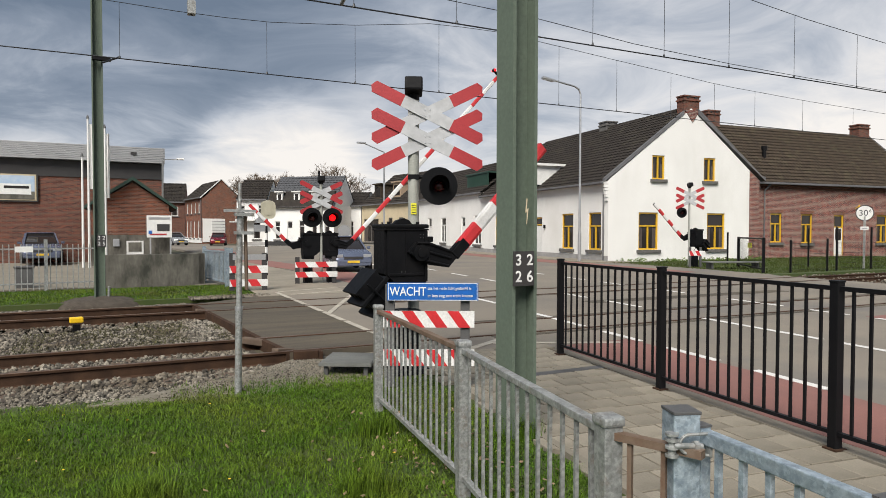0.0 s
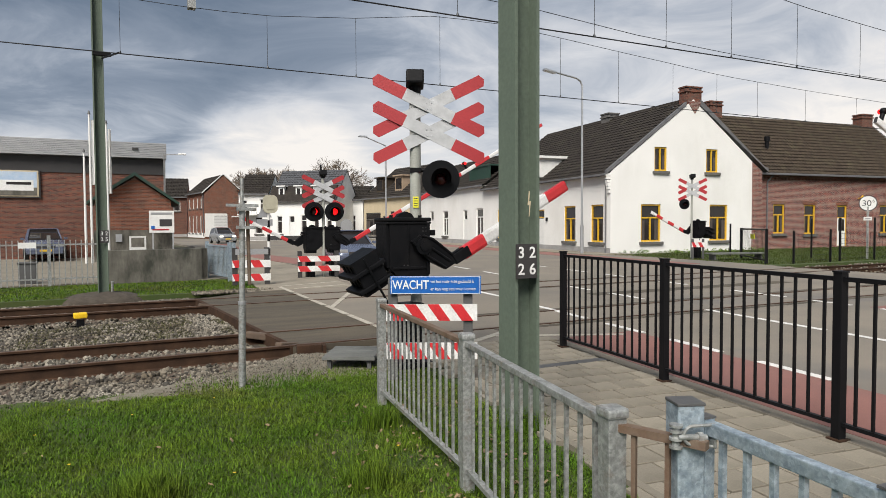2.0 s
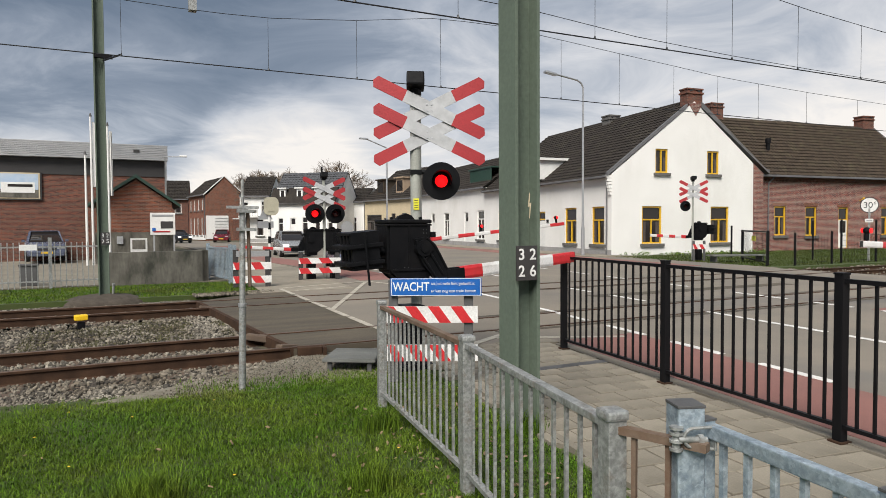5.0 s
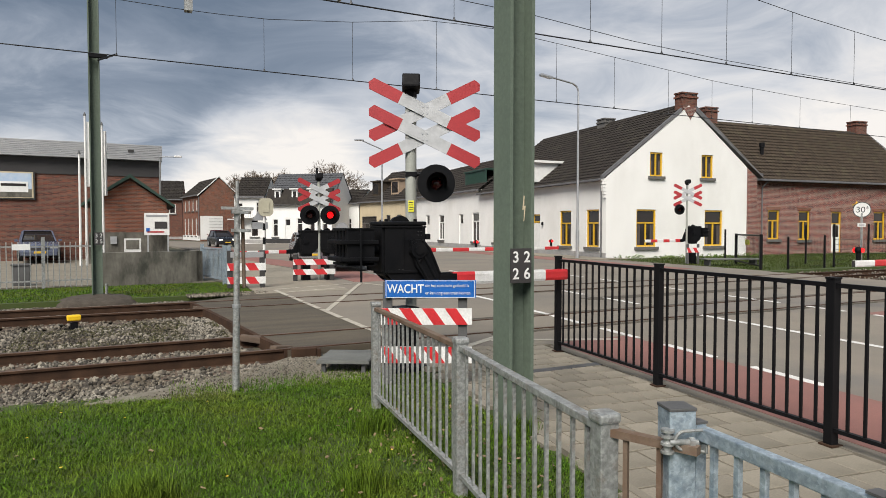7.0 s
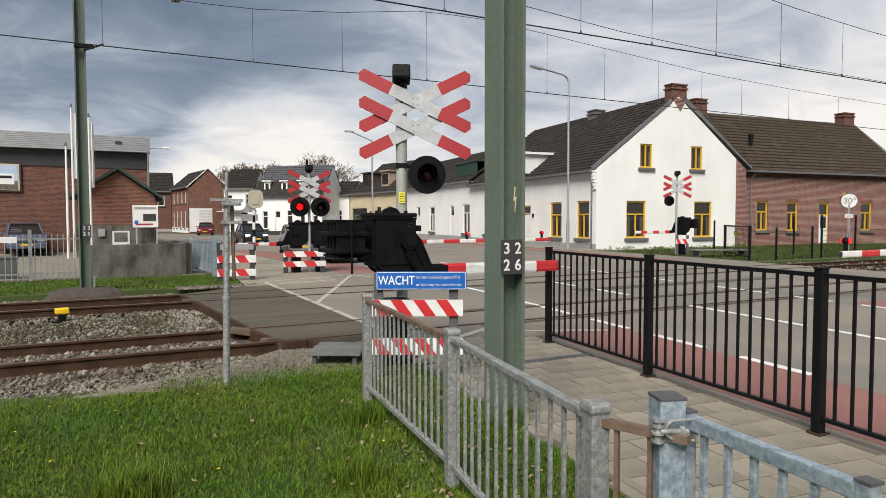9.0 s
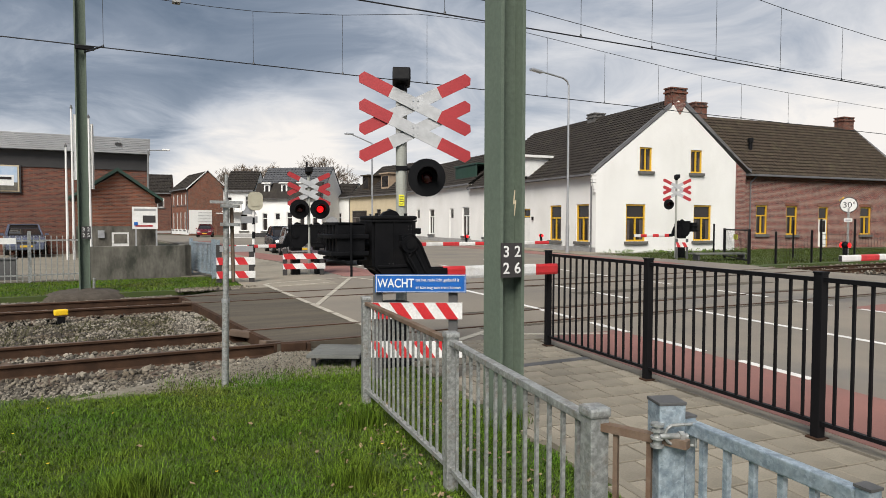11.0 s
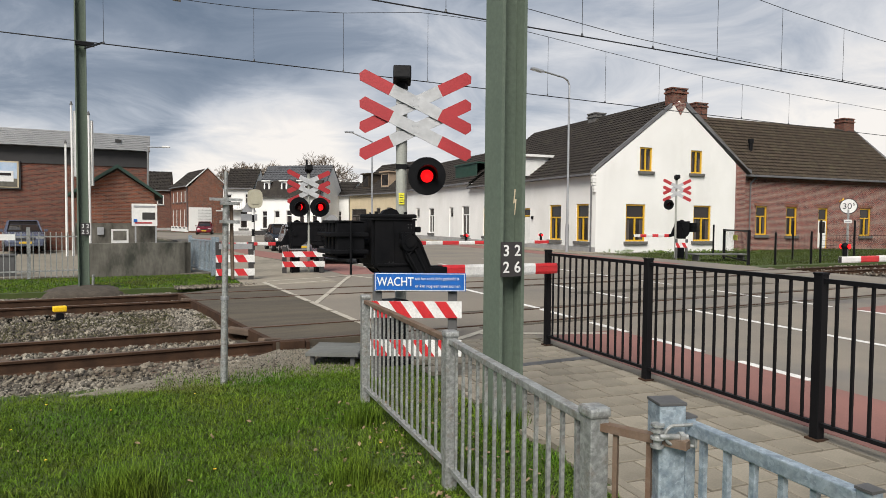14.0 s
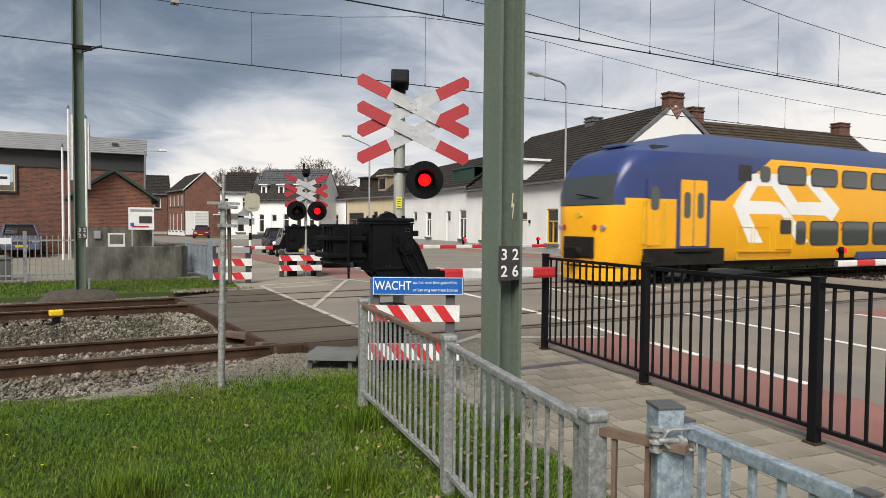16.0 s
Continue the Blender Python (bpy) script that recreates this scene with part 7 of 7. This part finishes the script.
# ---- plants ----
def bare_tree(m, height, seed, label, spread=0.5):
    rng = random.Random(seed)
    t = thing("bare_tree", m, label, "tree", "bare trees")
    segs = []

    def grow(p, d, L, r, depth):
        q = p + d * L
        segs.append((p, q, r, r * 0.68, depth))
        if depth >= 7:
            return
        for k in range(rng.choice((2, 3, 3)) if depth < 5 else 3):
            a = Vector((rng.gauss(0, 1), rng.gauss(0, 1), rng.gauss(0.25, 0.7))).normalized()
            grow(q, (d * 0.75 + a * spread).normalized(), L * rng.uniform(0.62, 0.84), r * 0.62, depth + 1)
    grow(Vector((0, 0, 0)), Vector((0, 0, 1)), height * 0.25, height * 0.018, 0)
    for name, mat, keep, n in (("trunk", "bark", lambda d: d < 2, 8), ("crown", "twig", lambda d: d >= 2, 3)):
        verts, faces = [], []
        for p, q, r, r2, dep in segs:
            if not keep(dep):
                continue
            d = (q - p).normalized()
            u = d.orthogonal().normalized()
            w = d.cross(u)
            o = len(verts)
            for c, rr in ((p, max(r, 0.02)), (q, max(r2, 0.014))):
                verts += [tuple(c + (u * math.cos(6.2832 * k / n) + w * math.sin(6.2832 * k / n)) * rr) for k in range(n)]
            faces += [(o + k, o + (k + 1) % n, o + n + (k + 1) % n, o + n + k) for k in range(n)]
        me = bpy.data.meshes.new(name)
        me.from_pydata(verts, [], faces)
        me.materials.append(M[mat])
        new(name, me).parent = t


def plants():
    for x, y, h, s in ((16.6, 94, 10.6, 3), (19.3, 91, 11.2, 5), (20.6, 95, 11.0, 15), (28.3, 96, 12.9, 8), (30.2, 99, 12.6, 19), (18.0, 97, 11.4, 23), (29.3, 94, 12.6, 31)):
        bare_tree(pose(x, y, 0), h, s, "leafless tree behind the houses")
    rng = random.Random(9)

    def clump(bm, c, r, n, size):
        for k in range(n):
            a = Vector((rng.gauss(0, 1), rng.gauss(0, 1), rng.gauss(0, 1))).normalized() * r * rng.uniform(0.5, 1.05)
            p = Vector(c) + Vector((a.x, a.y, abs(a.z)))
            u = Vector((rng.gauss(0, 1), rng.gauss(0, 1), rng.gauss(0, 1))).normalized()
            v = u.orthogonal().normalized() * size * 0.4
            u = u * size
            bm.faces.new([bm.verts.new(q) for q in (p - u, p + v, p + u, p - v)])
    hd = thing("hedge", pose(2.3, 25.6, -0.1), "low clipped brown hedge", "hedge")
    bm = bmesh.new()
    for k in range(14):
        clump(bm, (0.09 * k, 0.25 * rng.random(), 0.15 + 0.55 * rng.random()), 0.3, 150, 0.05)
    part("leaves", bm, "hedge", hd)
    bm = bmesh.new()
    for k in range(50):
        x = rng.uniform(0, 11.0)
        p = HOUSE @ Vector((x, -0.5 - 1.2 * rng.random(), 0.02))
        clump(bm, p, rng.uniform(0.08, 0.22), 22, 0.06)
    tagged(part("weeds", bm, "weed"), "low weeds along the foot of the corner house", "weeds", kind="stuff")


def blades(name, label, n, place, hmin, hmax, w, seed, mat="blade", lean_to=0.9):
    rng = random.Random(seed)
    verts, faces = [], []
    for k in range(n):
        pl = place(rng)
        if pl is None:
            continue
        x, y, z, hs = pl
        h, a, lean = rng.uniform(hmin, hmax) * hs, rng.uniform(0, 6.283), rng.uniform(0.1, lean_to)
        dx, dy = math.cos(a), math.sin(a)
        ww = w * rng.uniform(0.7, 1.3)
        ox, oy = -dy * ww, dx * ww
        o = len(verts)
        lx, ly = dx * h * lean, dy * h * lean
        verts += [(x - ox, y - oy, z), (x + ox, y + oy, z), (x + lx * 0.35 + ox * 0.7, y + ly * 0.35 + oy * 0.7, z + h * 0.6), (x + lx * 0.35 - ox * 0.7, y + ly * 0.35 - oy * 0.7, z + h * 0.6), (x + lx, y + ly, z + h * 0.95)]
        faces += [(o, o + 1, o + 2, o + 3), (o + 3, o + 2, o + 4)]
    me = bpy.data.meshes.new(name)
    me.from_pydata(verts, [], faces)
    me.materials.append(M[mat])
    return tagged(new(name, me), label, "grass", kind="stuff")


def grass_build():
    def near(rng):
        y = 1.1 + 6.7 * rng.random() ** 1.25
        x = rng.uniform(-0.75 * y - 0.6, 2.55 + 0.09 * y)
        if x > 3.1 + SH * y - 0.25:
            return None
        bare = noise.noise((x * 0.9 + 7, y * 0.9, 3))
        if bare > 0.35 and rng.random() < 0.25:
            return None
        if x > 1.2 + 0.08 * y and y < 5.4 and noise.noise((x * 2.2, y * 2.2, 6)) > 0.05 and rng.random() < 0.6:
            return None
        if y > 7.1 and rng.random() < (y - 7.1) * 1.3:
            return None
        tuft = 0.8 + 1.2 * max(0.0, noise.noise((x * 1.6, y * 1.6, 9))) + 0.7 * max(0.0, noise.noise((x * 5, y * 5, 4)))
        return x, y, lawn_height(x, y), tuft
    blades("grass", "short lush green grass with uneven tufts", 330000, near, 0.012, 0.050, 0.0028, 1, lean_to=2.0)

    def clover(rng):
        y = 1.3 + 5.8 * rng.random() ** 1.2
        x = rng.uniform(-0.7 * y, 2.6 + 0.09 * y)
        if x > 2.85 + SH * y or noise.noise((x * 1.3, y * 1.3, 5)) < -0.1:
            return None
        return x, y, lawn_height(x, y), 1.0
    blades("clover", "small round weed leaves among the grass", 80000, clover, 0.010, 0.032, 0.0062, 6, "weed")

    def tuft(rng):
        c = rng.choice(((0.05, 4.45), (0.0, 4.4), (0.1, 4.35), (-0.9, 3.3), (-1.2, 3.6), (0.25, 3.3), (1.9, 5.2), (1.4, 4.0), (2.95, 4.55)))
        x, y = rng.gauss(c[0], 0.09), rng.gauss(c[1], 0.09)
        return x, y, lawn_height(x, y), 1.0
    blades("grass_tufts", "taller pale grass tufts in the verge", 3800, tuft, 0.10, 0.24, 0.0026, 2)

    def moss(rng):
        x, y = 1.55 - 3.2 * rng.random() ** 1.6, rng.uniform(11.3, 13.8)
        if noise.noise((x * 1.2, y * 1.2, 1)) < -0.15:
            return None
        return x, y, -0.145, 1.0
    blades("ballast_moss", "brown-green moss and weeds between the stones", 9000, moss, 0.015, 0.045, 0.008, 8, "moss")

    def edge(rng):
        x, y = rng.uniform(0.4, 3.3), rng.gauss(7.35, 0.25)
        return x, y, -0.1, 1.0
    blades("edge_weeds", "thin weeds along the gravel edge", 5000, edge, 0.02, 0.07, 0.004, 9)

    def far(rng):
        x, y = rng.uniform(-9, 3.1), rng.uniform(17.6, 21.4)
        return x, y, -0.02, 1.0
    blades("far_grass", "green grass strip along the concrete wall", 34000, far, 0.02, 0.055, 0.006, 3)

    def right(rng):
        x, y = rng.uniform(23.2, 46), rng.uniform(17.6, 28)
        return x, y, -0.02, 1.0
    blades("bank_grass", "green grass before the brick house", 34000, right, 0.03, 0.09, 0.010, 4, "bank")
    rng = random.Random(12)
    bm = bmesh.new()
    for k in range(330):
        y = rng.uniform(2.0, 5.8)
        x = rng.gauss(1.75 + 0.08 * y, 0.45) if rng.random() < 0.75 else rng.uniform(-2, 2)
        s = rng.uniform(0.010, 0.026)
        m = pose(x, y, lawn_height(x, y) + rng.uniform(0.02, 0.05), rng.uniform(-40, 40), rng.uniform(-40, 40), rng.uniform(0, 360))
        bm.faces.new([bm.verts.new(m @ Vector(p)) for p in ((-s, 0, 0), (-s * 0.3, s * 0.6, s * 0.2), (s * 0.6, s * 0.5, 0), (s, 0, s * 0.3), (s * 0.5, -s * 0.5, 0), (-s * 0.4, -s * 0.6, s * 0.2))])
    tagged(part("dry_leaves", bm, "leaf"), "scattered dry brown leaves on the grass", "leaves", kind="stuff")
    bm = bmesh.new()
    for k in range(9):
        x, y = rng.uniform(-1.5, 2), rng.uniform(3, 7)
        z = lawn_height(x, y) + 0.08
        for q in range(6):
            a = q * 1.047
            bm.faces.new([bm.verts.new((x + u * math.cos(a) - v * math.sin(a), y + u * math.sin(a) + v * math.cos(a), z)) for u, v in ((0, 0), (0.008, 0.004), (0.013, 0), (0.008, -0.004))])
    tagged(part("dandelions", bm, "yellow"), "tiny yellow flowers in the grass", "flowers", kind="stuff")


def pavement_build():
    """Concrete pavers in running bond along the road, the nearest as separate pieces."""
    pv = tagged(new("pavement"), "grey-brown concrete paver pavement", "pavement", kind="structure")
    pv.matrix_basis = pose(0, 0, 0)
    bm = bmesh.new()
    strip(bm, 2.62, 4.6, -8, 8.0, -0.2, -0.026)
    part("bedding", bm, "joint", pv)
    bm = bmesh.new()
    strip(bm, 4.6, 4.72, -12, 7.6, -0.2, 0.006)
    part("kerb", bm, "tile", pv)
    bm = bmesh.new()
    strip(bm, 2.55, 2.62, -8, 6.2, -0.2, 0.004)
    part("edging", bm, "tile", pv)
    bm = bmesh.new()
    strip(bm, 3.1, 4.6, 6.28, 6.42, -0.1, 0.003)
    part("dark_patch", bm, "postgrey", pv)
    one = bmesh.new()
    box(one, (0, 0, -0.03), (0.287, 0.282, 0.06))
    bmesh.ops.bevel(one, geom=[e for e in one.edges if all(v.co.z > -0.01 for v in e.verts)], offset=0.004, segments=1, affect="EDGES")
    rng = random.Random(21)
    rest, count = bmesh.new(), 0
    tile_me = bpy.data.meshes.new("paver")
    one.to_mesh(tile_me)
    tile_me.materials.append(M["tile"])
    rot = Matrix.Rotation(ROAD, 4, "Z")
    j = 0
    v = 8.0
    while v > -4:
        off = 0.15 if j % 2 else 0.0
        for i in range(8):
            u = 2.62 + 0.15 - off + 0.3 * i
            if u > 4.6:
                continue
            p = R(u, v)
            m = Matrix.Translation((p[0], p[1] - SH * (u - 3.61), rng.uniform(-0.004, 0.003))) @ rot @ Euler((rng.uniform(-0.008, 0.008), rng.uniform(-0.008, 0.008), 0)).to_matrix().to_4x4()
            if 3.0 - 1.2 < v < 8.1 and count < 300:
                o = new("paver", tile_me)
                o.parent, o.matrix_basis = pv, m
                count += 1
            else:
                bmesh.ops.create_cube(rest, size=1.0, matrix=m @ Matrix.Translation((0, 0, -0.03)) @ Matrix.Diagonal((0.287, 0.282, 0.06, 1)))
        v -= 0.3
        j += 1
    part("pavers", rest, "tile", pv, kind="stuff")
    # far footpath
    bm = bmesh.new()
    prism(bm, [R(1.1, 17.05)[:2], R(3.6, 17.05)[:2], R(3.2, 27)[:2], (5.0, 50), (3.0, 50), R(0.6, 27)[:2]], "z", -0.1, 0.004)
    prism(bm, [(24.8, 27.2), (24.2, 28.6), (25.2, 44), (26.8, 60), (25.6, 74), (24.6, 73.6), (24.9, 60), (23.4, 44), (22.2, 27.4)], "z", -0.1, 0.04)
    tagged(part("far_pavement", bm, "tile"), "pale paved footpath beyond the tracks", "pavement", kind="structure")

# ---- put it together ----
ground_build()
road_build()
rails_build()
white_house()
brick_house()
street_houses()
showroom()
flagpoles()
masts()
wires()
black_fence()
galv_fence()
MOVING = crossing_build()
trackside()
far_side()
TRAIN = train_build()
car(pose(-3.9, 38.0, 0.12, 0, 0, -82), "grey-blue saloon car parked in the yard", "car_blue")
car(pose(9.6, 79.0, 0, 0, 0, -100), "dark red hatchback parked by the street", "car_red")
QUEUE = [car(pose(8.9, 27.0, 0, 0, 0, -97), "blue-grey hatchback waiting at the barrier", "car_blue", lights=False),
         car(pose(8.0, 33.5, 0, 0, 0, -97), "silver estate car waiting in the queue", "car_silver", estate=True, lights=True),
         car(pose(7.5, 40, 0, 0, 0, -97), "dark grey saloon car joining the queue", "car_dark", lights=True)]
plants()
ballast_build()
grass_build()
pavement_build()


def motions():
    # booms come down
    fall = ((0, 47), (0.5, 42.3), (1.0, 37.6), (1.5, 33.6), (2.0, 29.4), (2.5, 25.2), (3.0, 21.4), (3.5, 17.2), (4.0, 13.4), (4.2, 12.0), (4.7, 7.6), (5.2, 3.6), (5.7, 0.8), (6.1, 0.0), (16, 0.0))
    for boom, shift, k in MOVING["booms"]:
        walk(boom, [(t, pose(0, 0, 1.44, 0, -max(0.0, a * k + shift * min(1, a / 12)), 0)) for t, a in fall])
    # lamps flash: the lens turns its lit half to the road
    on = ((0.15, 0.24), (0.84, 0.27), (1.38, 0.27), (2.1, 0.27), (2.8, 0.27), (3.38, 0.27), (4.06, 0.27), (4.75, 0.27), (5.4, 0.27), (6.06, 0.27), (6.62, 0.25), (7.31, 0.27), (7.88, 0.27),
          (8.58, 0.27), (9.27, 0.27), (9.92, 0.27), (10.57, 0.27), (11.27, 0.27), (11.88, 0.27), (12.55, 0.27), (13.24, 0.3), (13.82, 0.27), (14.38, 0.27), (15.26, 0.27), (15.74, 0.5))
    far_on = ((0.82, 0.34), (1.4, 0.3), (1.93, 0.27), (2.75, 0.34), (3.38, 0.28), (3.9, 0.28), (4.5, 0.3), (5.1, 0.3), (5.7, 0.3), (6.15, 0.25), (6.9, 0.25), (7.38, 0.3), (7.92, 0.27),
              (8.62, 0.25), (9.2, 0.3), (9.75, 0.3), (10.3, 0.3), (10.85, 0.3), (11.4, 0.3), (11.92, 0.3), (12.6, 0.25), (13.38, 0.28), (13.92, 0.28), (14.6, 0.25), (15.35, 0.28), (15.84, 0.5))

    def flash(lens, lit, on):
        x, y, z = lens.matrix_basis.translation
        a = 0.0 if lit else 180.0
        rows = [(0, pose(x, y, z, 0, 0, a))]
        for t0, lasts in on:
            for start, to in ((t0, 0.0 if not lit else 180.0), (t0 + lasts, 180.0 if not lit else 0.0)):
                if start + 0.1 >= 16:
                    break
                rows.append((start, pose(x, y, z, 0, 0, a)))
                for k in (1, 2, 3):
                    rows.append((start + 0.0334 * k, pose(x, y, z, 0, 0, a + (to - a) * k / 3)))
                a = to
        rows.append((16, pose(x, y, z, 0, 0, a)))
        walk(lens, rows)
    for ln in MOVING["near_lens"]:
        flash(ln, False, on)
    far_off = [(e, b - e) for e, b in zip([0.2] + [t + d for t, d in far_on], [t for t, d in far_on])]
    flash(MOVING["far_lens"][1], True, far_off)
    flash(MOVING["far_lens"][0], False, far_off)
    # the train arrives at 35 m/s
    times = [0, 2, 4, 8, 12, 14, 15, 15.3, 15.5, 15.7, 15.8, 15.9, 15.97, 16]
    walk(TRAIN, [(t, pose(10.95 + 35.0 * (16 - t), TRACKS[1], 0.016)) for t in times])
    # queue: the first car stands, two more roll up behind it
    walk(QUEUE[0], [(0, pose(8.6, 27.4, 0, 0, 0, -97)), (2.5, pose(8.3, 26.1, 0, 0, 0, -97)), (16, pose(8.3, 26.1, 0, 0, 0, -97))])
    walk(QUEUE[1], [(0, pose(5.1, 81.7, 0, 0, 0, -75)), (1, pose(6.6, 74, 0, 0, 0, -78)), (2, pose(8.1, 65.4, 0, 0, 0, -83)), (3, pose(8.7, 56, 0, 0, 0, -88)), (4, pose(8.7, 47.2, 0, 0, 0, -91)),
                    (5, pose(8.6, 38.5, 0, 0, 0, -94)), (6, pose(8.5, 32.8, 0, 0, 0, -96)), (6.3, pose(8.5, 32.6, 0, 0, 0, -96)), (16, pose(8.5, 32.6, 0, 0, 0, -96))])
    walk(QUEUE[2], [(0, pose(-8, 125, 0, 0, 0, -65)), (4, pose(2.5, 88, 0, 0, 0, -70)), (6.5, pose(7.5, 66, 0, 0, 0, -80)), (7.5, pose(8.4, 58.6, 0, 0, 0, -84)), (8.5, pose(8.8, 50.5, 0, 0, 0, -88)),
                    (9.6, pose(8.7, 43.5, 0, 0, 0, -91)), (10.8, pose(8.8, 37.6, 0, 0, 0, -94)), (11.3, pose(8.8, 37.2, 0, 0, 0, -94)), (16, pose(8.8, 37.2, 0, 0, 0, -94))])


motions()
